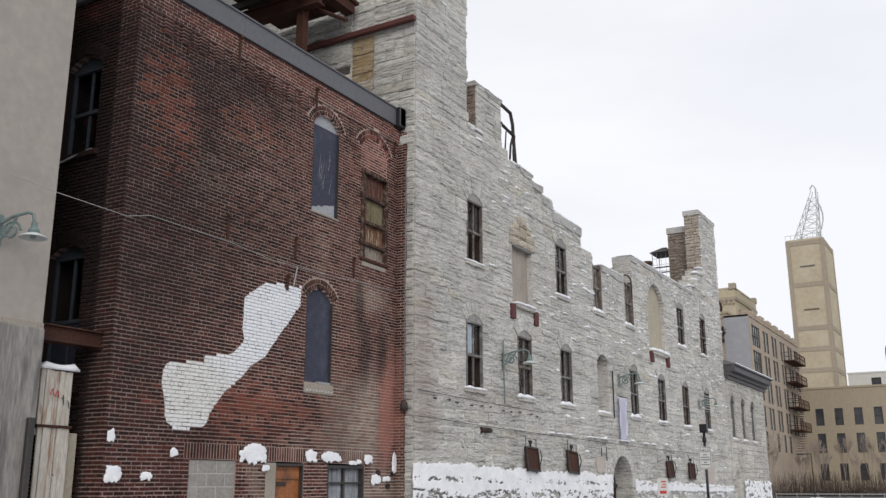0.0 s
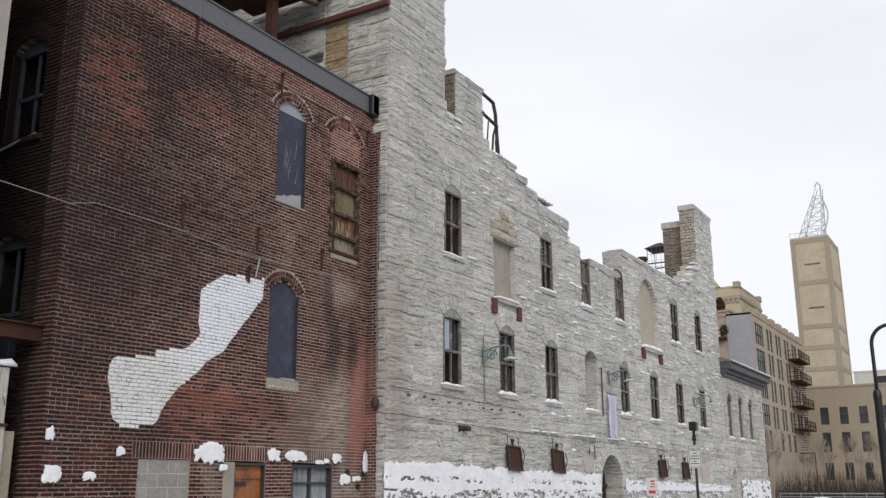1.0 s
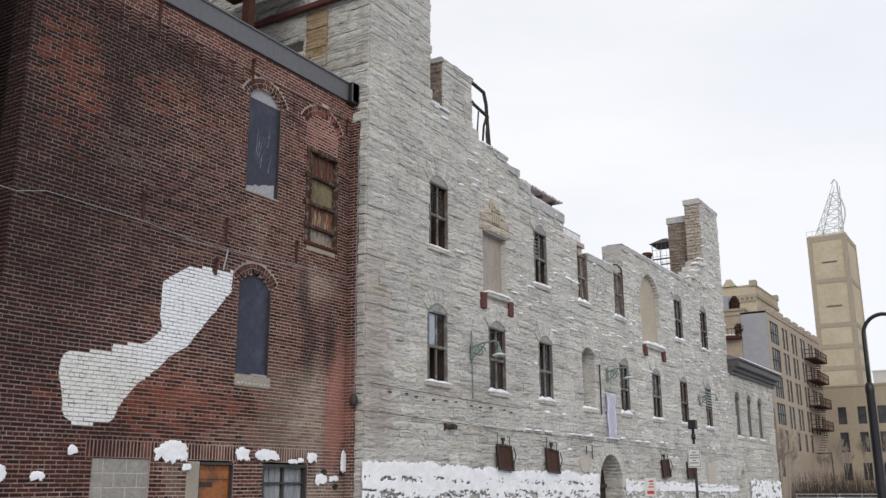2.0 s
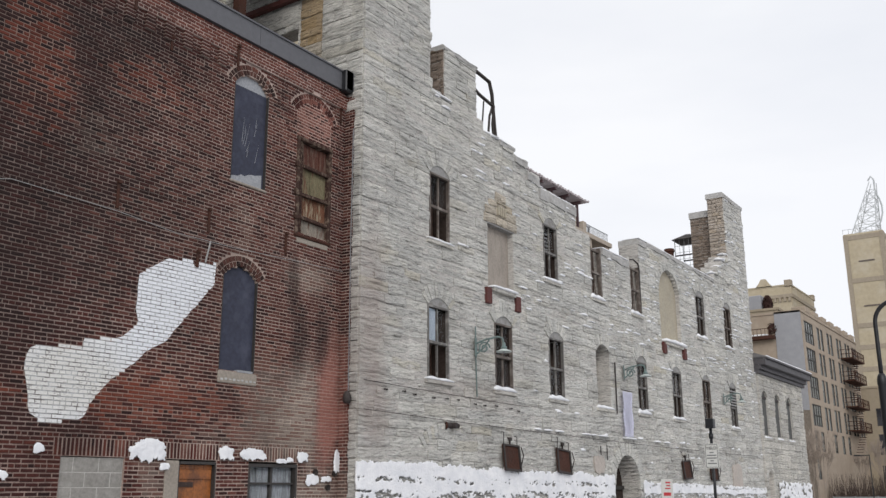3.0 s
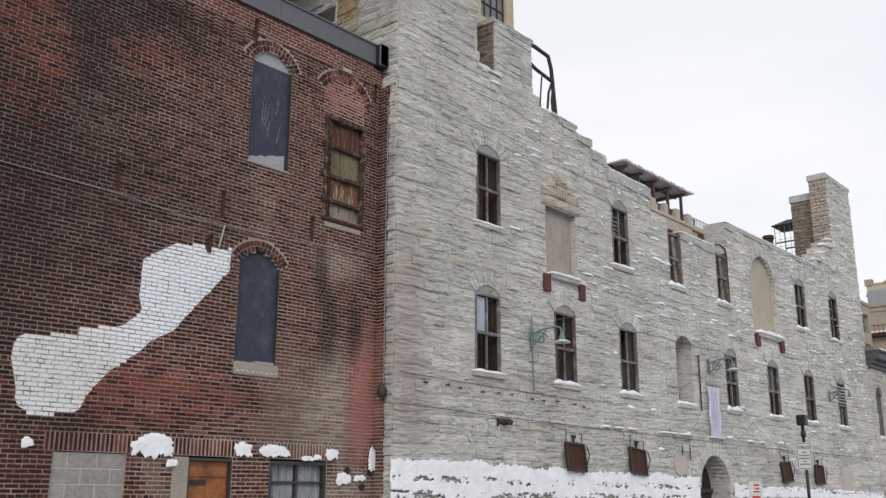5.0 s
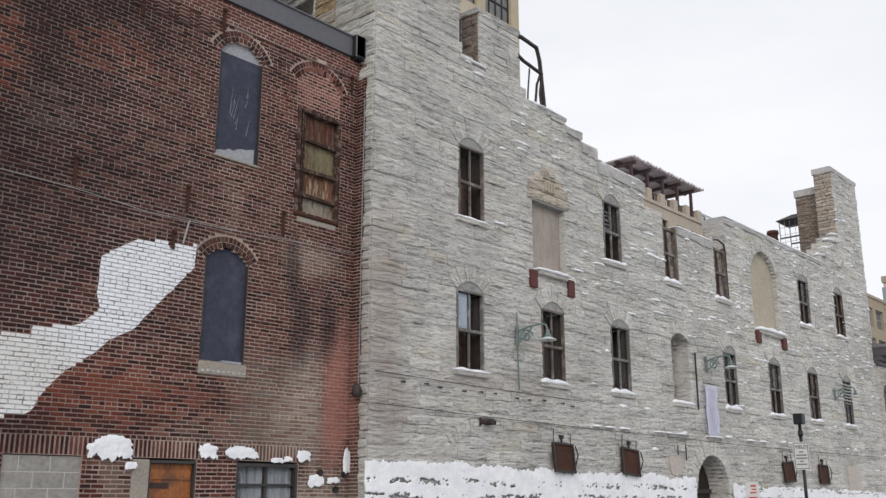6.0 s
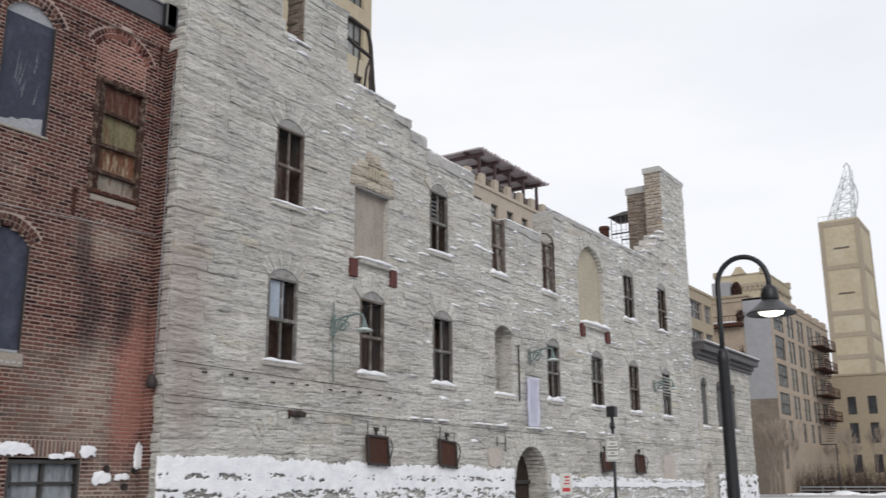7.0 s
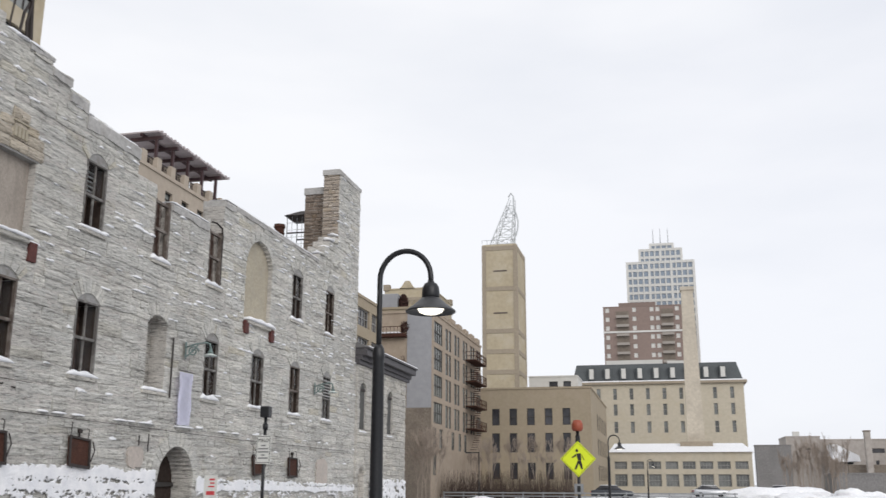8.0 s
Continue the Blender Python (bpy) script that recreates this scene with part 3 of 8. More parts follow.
class Pieces:
    """Gathers the faces of many small blocks into one mesh, quickly."""
    def __init__(self):
        self.v, self.f, self.m = [], [], []

    def add(self, verts, faces, mi=0):
        n = len(self.v)
        self.v += verts
        self.f += [tuple(n + i for i in f) for f in faces]
        self.m += [mi] * len(faces)

    def link(self, name, materials, parent=None, label="", kind="", weld=False):
        me = bpy.data.meshes.new(name)
        if weld:
            # stacked courses become one body, without the faces between them
            at, index, faces = [], {}, {}
            for p in self.v:
                index.setdefault(tuple(round(c, 3) for c in p), len(index))
            spot = list(index)
            for f in self.f:
                q = tuple(index[tuple(round(c, 3) for c in self.v[i])] for i in f)
                key = tuple(sorted(q))
                if len(set(q)) > 2:
                    faces[key] = None if key in faces else q
            self.v, self.f = spot, [q for q in faces.values() if q]
            self.m = [0] * len(self.f)
        me.from_pydata(self.v, [], self.f)
        for mt in materials:
            me.materials.append(mt)
        me.polygons.foreach_set("material_index", self.m)
        me.update()
        ob = new(name, me)
        if parent:
            ob.parent = parent
        return tagged(ob, label, "", "", kind)


def front(X):
    return lambda u, v, w: (X + w, u, v)


def south(Y):
    return lambda u, v, w: (u, Y - w, v)


def core(pc, fr, u0, u1, v0, v1, w0, w1):
    c = [fr(u, v, w) for w in (w0, w1) for u, v in ((u0, v0), (u1, v0), (u1, v1), (u0, v1))]
    pc.add(c, [(0, 1, 2, 3), (4, 5, 6, 7), (0, 1, 5, 4), (1, 2, 6, 5), (2, 3, 7, 6), (3, 0, 4, 7)])


def brick_faces(u0, u1, v0, v1, w, r, fr=None, lean0=0.0, lean1=0.0):
    """One brick; lean0 and lean1 slant its ends, where paint stops part way along it."""
    e = 0.004
    ws = [w + r.uniform(-0.003, 0.003) for _ in range(4)]
    c = [(u0, v0, -0.01), (u1, v0, -0.01), (u1 + lean1, v1, -0.01), (u0 + lean0, v1, -0.01),
         (u0 + e, v0 + e, ws[0]), (u1 - e, v0 + e, ws[1]), (u1 - e + lean1, v1 - e, ws[2]), (u0 + e + lean0, v1 - e, ws[3])]
    if lean0 or lean1:
        for i in (0, 3, 4, 7) if lean0 else ():
            c[i] = (u0 + (lean0 if i in (3, 7) else 0.0), c[i][1], c[i][2])
        for i in (1, 2, 5, 6) if lean1 else ():
            c[i] = (u1 + (lean1 if i in (2, 6) else 0.0), c[i][1], c[i][2])
    faces = [(4, 5, 6, 7), (0, 1, 5, 4), (1, 2, 6, 5), (2, 3, 7, 6), (3, 0, 4, 7)]
    return ([fr(*p) for p in c] if fr else c), faces


def stone_faces(u0, u1, v0, v1, w, r, fr):
    """A rock-faced block: a border near the joint and a broken face of bedded shards."""
    nu = max(2, round((u1 - u0) / 0.08))
    n = max(3, round((v1 - v0) / 0.03))
    e = min(0.009, (v1 - v0) * 0.08)
    seed = r.uniform(0, 90)
    vs = [(u0, v0, -0.02), (u1, v0, -0.02), (u1, v1, -0.02), (u0, v1, -0.02)]
    rows = []
    lean = r.uniform(-0.009, 0.009)
    for j in range(n):
        inner = 0 < j < n - 1
        row = []
        for k in range(nu + 1):
            edge = k in (0, nu)
            uu = u0 + e * 0.6 + (u1 - u0 - e * 1.2) * k / nu + (r.uniform(-0.022, 0.022) if not edge else r.uniform(-0.006, 0.006))
            vv = v0 + e * 0.5 + (v1 - v0 - e) * j / (n - 1) + (r.uniform(-0.009, 0.009) if inner else r.uniform(-0.006, 0.006))
            bed = noise.noise((uu * 3.4 + seed, vv * 33.0, seed))
            base = w * ((0.85 if edge else 1.0) if inner else 0.72)
            d = base + lean * (2 * j / (n - 1) - 1) + 0.016 * math.copysign(abs(bed) ** 0.7, bed) + r.uniform(-0.0035, 0.0035)
            row.append(len(vs))
            vs.append((uu, vv, max(0.002, d)))
        rows.append(row)
    f = []
    for a, b in zip(rows, rows[1:]):
        for k in range(nu):
            f.append((a[k], a[k + 1], b[k + 1], b[k]))
    f.append((0, 1, *reversed(rows[0])))
    f.append((2, 3, *rows[-1]))
    f.append((1, 2, *[row[-1] for row in reversed(rows)]))
    f.append((3, 0, *[row[0] for row in rows]))
    return [fr(*p) for p in vs], f


def crossings(z, poly):
    """Where the outline of a patch crosses the height z, in order."""
    out = []
    for (y0, z0), (y1, z1) in zip(poly, poly[1:] + poly[:1]):
        if (z0 > z) != (z1 > z):
            out.append(y0 + (z - z0) / (z1 - z0) * (y1 - y0))
    return sorted(out)


def arch_ring(pc, fr, op, thick, depth=0.03, count=None, mi=0, base=-0.02, rings=1, gap=0.014):
    """Voussoirs over an arched or flat head, as separate wedges."""
    half, mid = (op["y1"] - op["y0"]) / 2, (op["y1"] + op["y0"]) / 2
    h = max(op["za"] - op["zs"], 0.02)
    r = (half * half + h * h) / (2 * h)
    cz = op["za"] - r
    a1 = math.asin(min(1.0, half / r)) + 0.02
    for ring in range(rings):
        ri, ro = r + ring * thick, r + (ring + 1) * thick - gap
        n = count or max(5, round(2 * a1 * ri / 0.07))
        for k in range(n):
            aa, ab = -a1 + 2 * a1 * k / n + gap / ri / 2, -a1 + 2 * a1 * (k + 1) / n - gap / ri / 2
            extra = rng.uniform(-0.02, 0.03) if thick > 0.15 else 0
            d = depth + rng.uniform(-0.006, 0.008)
            c = []
            for w in (base, d):
                for ang, rad in ((aa, ri), (ab, ri), (ab, ro + extra), (aa, ro + extra)):
                    c.append(fr(mid + math.sin(ang) * rad, cz + math.cos(ang) * rad, w))
            pc.add(c, [(4, 5, 6, 7), (0, 1, 5, 4), (1, 2, 6, 5), (2, 3, 7, 6), (3, 0, 4, 7)], mi)


def soldiers(pc, fr, u0, u1, v0, v1, mi=0, step=0.062):
    n = round((u1 - u0) / step)
    for k in range(n):
        a = u0 + (u1 - u0) * k / n
        vs, fs = brick_faces(a + 0.011, a + (u1 - u0) / n - 0.011, v0 + 0.008, v1 - 0.008, 0.008, rng, fr)
        pc.add(vs, fs, mi)

# ---- ground ----
BX, SX, LX = -10.3, -9.88, -9.8      # planes of the brick front, the stone front and the low annexe
g = bmesh.new()
bmesh.ops.create_grid(g, x_segments=60, y_segments=60, size=1500)
for v in g.verts:
    v.co.y += 300
    if (v.co - Vector((0, 40, 0))).length > 150:
        v.co.z = 0.0
tagged(link_mesh("ground", g, GROUND_MAT), "packed snow and slush over the whole ground", "ground", kind="structure")
tagged(link_mesh("road", boxes((-6.3, -2.2, -40, 150, -0.1, 0.012)), ROAD_MAT), "asphalt street under grey slush", "road", kind="structure")
for side, (xa, xb) in enumerate(((-9.6, -6.3), (-2.2, 6.0))):
    tagged(link_mesh("pavement", bevel(boxes((xa, xb, -40, 105, -0.1, 0.09)), 0.02), GROUND_MAT), "snow-covered concrete pavement with a raised kerb", "pavement", kind="structure")

# ---- brick building ----
BRICK_Y0, BRICK_Y1, BRICK_TOP = 8.75, 16.0, 8.92
brick_ops = [
    opening(12.97, 13.77, 6.45, 8.17, 8.41, "boarded"),
    opening(12.94, 13.7, 3.32, 4.84, 5.04, "boarded"),
    opening(14.55, 15.43, 5.93, 7.65, None, "iron"),
    opening(10.34, 11.33, 0.0, 1.94, None, "block"),
    opening(12.03, 13.01, 0.0, 1.93, None, "door"),
    opening(13.68, 14.81, 0.85, 1.93, None, "window"),
]
paint_patch = [(9.68, 3.02), (9.73, 3.27), (9.85, 3.35), (10.49, 3.38), (10.54, 3.53), (11.09, 3.57), (11.38, 3.83), (11.32, 4.0), (11.33, 4.55), (11.86, 4.9), (12.3, 4.93), (12.34, 4.83), (12.4, 4.94), (12.77, 4.98), (12.76, 4.64),
               (12.32, 4.14), (11.87, 3.62), (11.55, 3.45), (11.34, 3.23), (11.01, 3.01), (10.75, 2.72), (10.61, 2.46), (10.5, 2.39), (9.96, 2.38), (9.82, 2.48), (9.74, 2.88)]
COURSE, BRICK_L = 0.0575, 0.178
lintels = [(10.22, 11.45, 1.95, 2.19), (11.98, 13.1, 1.95, 2.19), (13.5, 14.95, 1.95, 2.19)]
brick_blocks = [opening(a, b, c, d) for a, b, c, d in lintels]
old_arch = opening(14.5, 15.42, 7.7, 8.2, 8.45)
arch_zones = [ring_zone(o, 0.21) for o in brick_ops[:2] + [old_arch]] + [old_arch]

wall_core, rest, nearby = Pieces(), Pieces(), []


def ff(u, v, w):
    """The brick front, whose courses run a little uneven."""
    return (BX + w, u + 0.004 * noise.noise((u * 7.0, v * 15.0, 3.0)), v + 0.012 * noise.noise((u * 0.6, v * 0.5, 1.0)) + 0.004 * noise.noise((u * 4.0, v * 9.0, 8.0)))


n_courses = int((BRICK_TOP + 0.06) / COURSE)
r = random.Random(3)
for k in range(n_courses):
    z0, z1 = k * COURSE, (k + 1) * COURSE
    zm = (z0 + z1) / 2
    for a, b in free_spans(BRICK_Y0, BRICK_Y1, zm, brick_ops):
        core(wall_core, ff, a, b, z0, z1, -0.4, 0.045 if zm > 8.62 else 0.0)
    if 8.36 < zm < 8.62:
        for a in range(10):
            u = 9.22 + a * 0.37
            core(wall_core, ff, u + 0.006, u + 0.172, z0, z1, 0.0, 0.044)
            rest.add(*brick_faces(u, u + 0.178, z0 + 0.009, z1 - 0.009, 0.056, r, ff), 0)
    header = k % 7 == 3
    step = BRICK_L / 2 if header else BRICK_L
    shift = (k % 2) * step / 2 + (0.05 if header else 0)
    proud = 0.009 + (0.045 if zm > 8.62 else 0.0)
    lo_x, hi_x = crossings(z0 + 0.001, paint_patch), crossings(z1 - 0.001, paint_patch)
    mid_x = crossings(zm, paint_patch)
    if len(lo_x) == len(hi_x):
        edges = [(p0 + 0.004 * math.sin(k * 5.1 + i), p1 - p0, i) for i, (p0, p1) in enumerate(zip(lo_x, hi_x))]
    else:
        edges = [(p0, 0.0001, i) for i, p0 in enumerate(mid_x)]
    # paint in the joints, set back from the painted faces
    for (e0, d0, _), (e1, d1, _) in zip(edges[::2], edges[1::2]):
        for a, b in free_spans(e0 + max(d0, 0.0), e1 + min(d1, 0.0), zm, brick_ops + arch_zones[:2]):
            core(rest, ff, a, b, z0, z1, -0.02, 0.0035)
            rest.m[-6:] = [2] * 6
    for a, b in free_spans(BRICK_Y0, BRICK_Y1, zm, brick_ops + brick_blocks + arch_zones):
        cut = [a]
        u = math.floor((a - shift) / step) * step + shift
        while u < b:
            if u > a + 0.03 and u < b - 0.03:
                cut.append(u)
            u += step
        cut.append(b)
        for ua, ub in zip(cut, cut[1:]):
            w = proud + r.uniform(-0.003, 0.004)
            la, lb = ua + r.uniform(0.0045, 0.0085), ub - r.uniform(0.0045, 0.0085)
            # paint stops part way along a brick
            marks = [(la, 0.0, False)]
            for p0, dp, _ in edges:
                e0, e1 = min(max(p0, la), lb), min(max(p0 + dp, la), lb)
                if (e0 > la or e1 > la) and (e0 < lb or e1 < lb):
                    marks.append((e0, e1 - e0, True))
            marks.append((lb, 0.0, False))
            for (ra, na, cut_a), (rb, nb, cut_b) in zip(marks, marks[1:]):
                mid_u = (ra + rb) / 2 + (na + nb) / 4
                painted = sum(1 for m in edges if m[0] + m[1] / 2 < mid_u) % 2 == 1
                if (rb - ra) + (rb + nb - ra - na) < 0.012:
                    continue
                whole = abs((rb - ra) - (BRICK_L - 0.0125)) < 0.003 and len(marks) == 2
                if whole and not painted and 2.25 < zm < 3.1 and 10.6 < ua < 15.6 and len(nearby) < 290:
                    nearby.append((ra, z0 + 0.0065, w))
                else:
                    g0 = 0.002 if painted else 0.0
                    vs, fs = brick_faces(ra - (0 if cut_a else g0), rb + (0 if cut_b else g0), z0 + r.uniform(0.005, 0.0085) - g0, z1 - r.uniform(0.005, 0.0085) + g0, w + (0.002 if painted else 0), r, ff, na + (1e-6 if cut_a else 0), nb + (1e-6 if cut_b else 0))
                    rest.add(vs, fs, 1 if painted else 0)
for o in brick_ops[:2]:
    arch_ring(rest, ff, o, 0.092, 0.007, rings=2, gap=0.013, mi=3)
arch_ring(rest, ff, old_arch, 0.092, 0.006, rings=2, gap=0.011)
for a, b, c, d in lintels:
    soldiers(rest, ff, a, b, c, d)
# the bricks inside the blind arch
for k in range(int(7.7 / COURSE), int(8.45 / COURSE) + 1):
    s = span_at(old_arch, (k + 0.5) * COURSE)
    if s:
        u = s[0] - (k % 2) * 0.05
        while u < s[1] - 0.02:
            e = min(u + 0.106, s[1])
            vs, fs = brick_faces(max(u, s[0]) + 0.004, e - 0.004, k * COURSE + 0.009, (k + 1) * COURSE - 0.009, 0.006, r, ff)
            rest.add(vs, fs, 0)
            u = e

# the side that faces the alley
side_ops = [opening(-11.83, -11.03, 6.4, 7.85, 8.03), opening(-11.83, -11.03, 2.9, 4.85, 5.0)]
fs_side = south(BRICK_Y0)
for k in range(n_courses):
    z0, z1 = k * COURSE, (k + 1) * COURSE
    zm = (z0 + z1) / 2
    for a, b in free_spans(-15.0, BX - 0.4, zm, side_ops):
        # joints lie deeper here, to darken the alley side
        core(wall_core, fs_side, a, b, z0, z1, -0.4, -0.014)
    shift = (k % 2) * BRICK_L / 2
    for a, b in free_spans(-13.2, BX + 0.012, zm, side_ops):
        u = b
        first = True
        while u > a + 0.02:
            e = max(a, u - (BRICK_L / 2 if first and k % 2 else BRICK_L))
            first = False
            vs, fs = brick_faces(e + 0.006, u - 0.006 if u < b else u, z0 + 0.0065, z1 - 0.0065, 0.012, r, fs_side)
            # bricks past the corner carry the alley's shade in their colour
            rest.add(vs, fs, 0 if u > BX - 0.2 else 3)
            u = e
for o in side_ops:
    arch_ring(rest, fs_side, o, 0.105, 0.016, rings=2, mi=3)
# a brick return fills the corner against the stone tower
for k in range(n_courses):
    z0, z1 = k * COURSE, (k + 1) * COURSE
    core(wall_core, south(15.84), BX, -10.075, z0, z1, -0.1, 0.0)
    cut = -10.19 if k % 2 else -10.12
    for a, b in ((BX + 0.006, cut - 0.006), (cut + 0.006, -10.07)):
        rest.add(*brick_faces(a, b, z0 + 0.0065, z1 - 0.0065, 0.01, r, south(15.84)), 0)

wall_brick = wall_core.link("wall_brick", [MORTAR], weld=True)
tagged(wall_brick, "old red brick wall, sooty, with a white paint patch", "wall", kind="structure")
rest.link("brickwork", [BRICK, WHITE_PAINT, PAINTED_JOINT, BRICK_SOOT_SHADE], wall_brick, "red bricks, some painted white", "stuff")
tagged(link_mesh("roof_brick_building", boxes((-19.9, BX - 0.4, BRICK_Y0 + 0.4, 15.9, 8.5, 8.65)), ROOF_TAR), "flat felted roof behind the brick parapet", "roof", kind="structure")
tagged(link_mesh("wall_brick_back", boxes((-20.3, -19.9, BRICK_Y0, 15.9, 0, 9.1), (-19.9, -15.0, BRICK_Y0, BRICK_Y0 + 0.4, 0, 9.1)), MORTAR), "plain rear brick wall", "wall", kind="structure")
c = bmesh.new()
for y0, y1 in ((8.68, 10.9), (10.905, 13.4), (13.405, 15.88)):
    box(c, BX - 0.42, BX + 0.1, y0, y1, BRICK_TOP + 0.06, BRICK_TOP + 0.42)
    box(c, BX - 0.42, BX + 0.125, y0, y1, BRICK_TOP + 0.42, BRICK_TOP + 0.45)
box(c, BX + 0.12, -10.09, 15.62, 15.83, BRICK_TOP + 0.06, BRICK_TOP + 0.44)
box(c, -15, BX - 0.42, 8.66, 9.15, BRICK_TOP + 0.02, BRICK_TOP + 0.45)
tagged(link_mesh("coping", c, COPING), "grey sheet-metal coping along the brick parapet", "coping", kind="structure")

# ---- stone ruin ----
STONE_Y0, STONE_Y1 = 15.86, 40.75
U_SILL, L_SILL = 6.55, 3.63
upper = [(18.05, 18.79, 6.5, 7.95, 8.15), (23.04, 23.77, 6.57, 8.0, 8.2), (34.18, 35.02, 6.57, 8.05, 8.25), (37.22, 38.05, 6.57, 8.1, 8.3)]
lower = [(17.98, 18.74), (20.57, 21.35), (23.14, 23.92), (28.6, 29.34), (31.42, 32.24), (34.26, 35.06), (37.2, 37.95)]
win_ops = [opening(*u) for u in upper] + [opening(a, b, L_SILL, 5.12, 5.3) for a, b in lower]
niche = opening(25.85, 26.7, 3.6, 5.12, 5.32, "niche")
blind_flat = opening(20.35, 21.5, 5.9, 7.38, None, "plywood")
blind_arch = opening(30.75, 32.55, 6.0, 7.75, 8.4, "buff")
broken1 = opening(25.78, 26.46, 6.55, 9.5, None, "broken")
broken2 = opening(28.5, 29.22, 6.53, 9.5, None, "broken")
arch_door = opening(26.68, 28.4, 0.0, 1.62, 2.42, "door")
stone_ops = win_ops + [niche, blind_flat, blind_arch, broken1, broken2, arch_door]
profile = [(18.1, 18.5, 9.85), (18.5, 18.92, 9.72), (18.92, 20.25, 9.75), (20.25, 21.67, 9.54), (21.67, 22.27, 9.38), (22.27, 22.87, 9.11), (22.87, 24.93, 8.86),
           (24.93, 25.78, 8.3), (25.78, 26.46, 8.1), (26.46, 28.42, 8.0), (28.42, 28.5, 8.2), (28.5, 29.22, 8.15), (29.22, 29.7, 8.75), (29.7, 36.4, 8.93), (36.4, 36.9, 9.2), (36.9, 37.4, 9.55), (37.4, 37.9, 9.95), (37.9, 38.35, 10.2), (38.35, 41, 12.78), (15, 18.1, 14.2)]
merlon = (18.92, 20.25, 9.75, 11.2)

stone_core, stones, near_stones, ledges = Pieces(), Pieces(), [], []


def fs_front(u, v, w):
    return (SX + w, u, v + 0.035 * noise.noise((u * 0.5, v * 0.7, 2.0)) + 0.022 * noise.noise((u * 1.9, v * 1.3, 5.0)) + 0.008 * noise.noise((u * 6.0, v * 5.0, 9.0)))


r = random.Random(11)


def stone_courses(pc, fr, u0, u1, v0, v1, ops, prof, keep=None, hlo=0.11, hhi=0.26, lo=0.32, hi=1.1, mi=0, note=None):
    z = v0
    stops = [q for q in (1.62, 3.56, 5.12, 5.86, 6.47, 7.4, 7.98, v1) if q > v0 + 0.08]
    while z < v1 - 0.03:
        nxt = next(q for q in stops if q > z + 0.02)
        h = min(r.uniform(hlo, hhi), nxt - z)
        if nxt - z - h < 0.11:
            h = nxt - z if nxt - z < hhi * 1.25 else (nxt - z) / 2
        zm = z + h / 2
        arched = [o for o in ops if o["za"] > o["zs"] and o["zs"] <= z < o["za"]]
        low = [dict(o, z0=-1, zs=zm + 1, za=zm + 1, y0=sp[0], y1=sp[1], kind="") for o in arched for sp in [span_at(o, z + 0.03)] if sp]
        for a, b in free_spans(u0, u1, zm, list(ops) + low, prof, 0.0):
            if prof and zm > 9.0:
                a, b = a + r.uniform(-0.03, 0.06) * (a > u0 + 0.1), b + r.uniform(-0.07, 0.09) * (b < u1 - 0.1)
            u = a
            while u < b - 0.01:
                ln = r.uniform(lo, hi) * (0.6 + h * 1.6)
                e = b if b - u - ln < lo * 0.6 else u + ln
                w = r.uniform(0.014, 0.046)
                vs, fs = stone_faces(u + 0.004, e - 0.004, z + 0.004, z + h - 0.004, w, r, fr)
                if keep and keep(u, zm) and len(near_stones) < 290:
                    near_stones.append((vs, fs))
                else:
                    pc.add(vs, fs, mi)
                if note is not None and w > 0.025:
                    note.append((u, e, z + h, w))
                u = e
        z += h


def core_rows(pc, fr, u0, u1, k0, k1, ops, prof, w0, w1):
    """Rows of wall body, each cut where its neighbours are cut, so that they join into one."""
    rows = [free_spans(u0, u1, (k + 0.5) * 0.1, ops, prof) for k in range(k0 - 1, k1 + 1)]
    for k in range(k0, k1):
        marks = sorted({e for row in rows[k - k0:k - k0 + 3] for s in row for e in s})
        for a, b in rows[k - k0 + 1]:
            stops = [a] + [m for m in marks if a + 0.003 < m < b - 0.003] + [b]
            for ua, ub in zip(stops, stops[1:]):
                core(pc, fr, ua, ub, k * 0.1, (k + 1) * 0.1, w0, w1)


core_rows(stone_core, front(SX), STONE_Y0, STONE_Y1, 0, 142, stone_ops, profile, -0.6, 0.016)
stone_courses(stones, fs_front, STONE_Y0 - 0.02, STONE_Y1, 0.0, 14.2, stone_ops, profile, lambda u, z: 16 < u < 20.6 and 2.0 < z < 6.2, note=ledges)
# the merlon stands back a little from the front
fm = front(SX - 0.18)
core(stone_core, fm, *merlon[:2], 9.7, merlon[3], -0.45, 0.0)
stone_courses(stones, fm, *merlon[:2], 9.76, merlon[3], [], [])
stone_courses(stones, south(merlon[0]), SX - 0.62, SX - 0.18, 9.76, merlon[3], [], [], mi=1, lo=0.12, hi=0.35)
# voussoirs over the openings
for o in win_ops + [niche]:
    arch_ring(stones, fs_front, o, 0.3, 0.05, count=11, base=-0.1, gap=0.009)
for a, b, z in ((17.85, 18.9, 2.4),):
    arch_ring(stones, fs_front, opening(a, b, z - 0.3, z - 0.1, z + 0.08), 0.26, 0.042, count=11, base=-0.1, gap=0.009)
arch_ring(stones, fs_front, blind_arch, 0.22, 0.05, count=15, base=-0.1)
arch_ring(stones, fs_front, arch_door, 0.34, 0.05, count=17, base=-0.1)
# buff head of the boarded opening: a broad trapezoid of sandstone
for row, (za, zb, grow) in enumerate(((7.4, 7.6, 0.16), (7.61, 7.8, 0.12), (7.81, 7.98, -0.05), (7.99, 8.2, -0.34))):
    a, b = 20.35 - grow, 21.5 + grow
    n = 3 if row < 3 else 2
    for k in range(n):
        vs, fs = stone_faces(a + (b - a) * k / n + 0.005, a + (b - a) * (k + 1) / n - 0.005, za, zb, 0.072, r, fs_front)
        stones.add(vs, fs, 2)
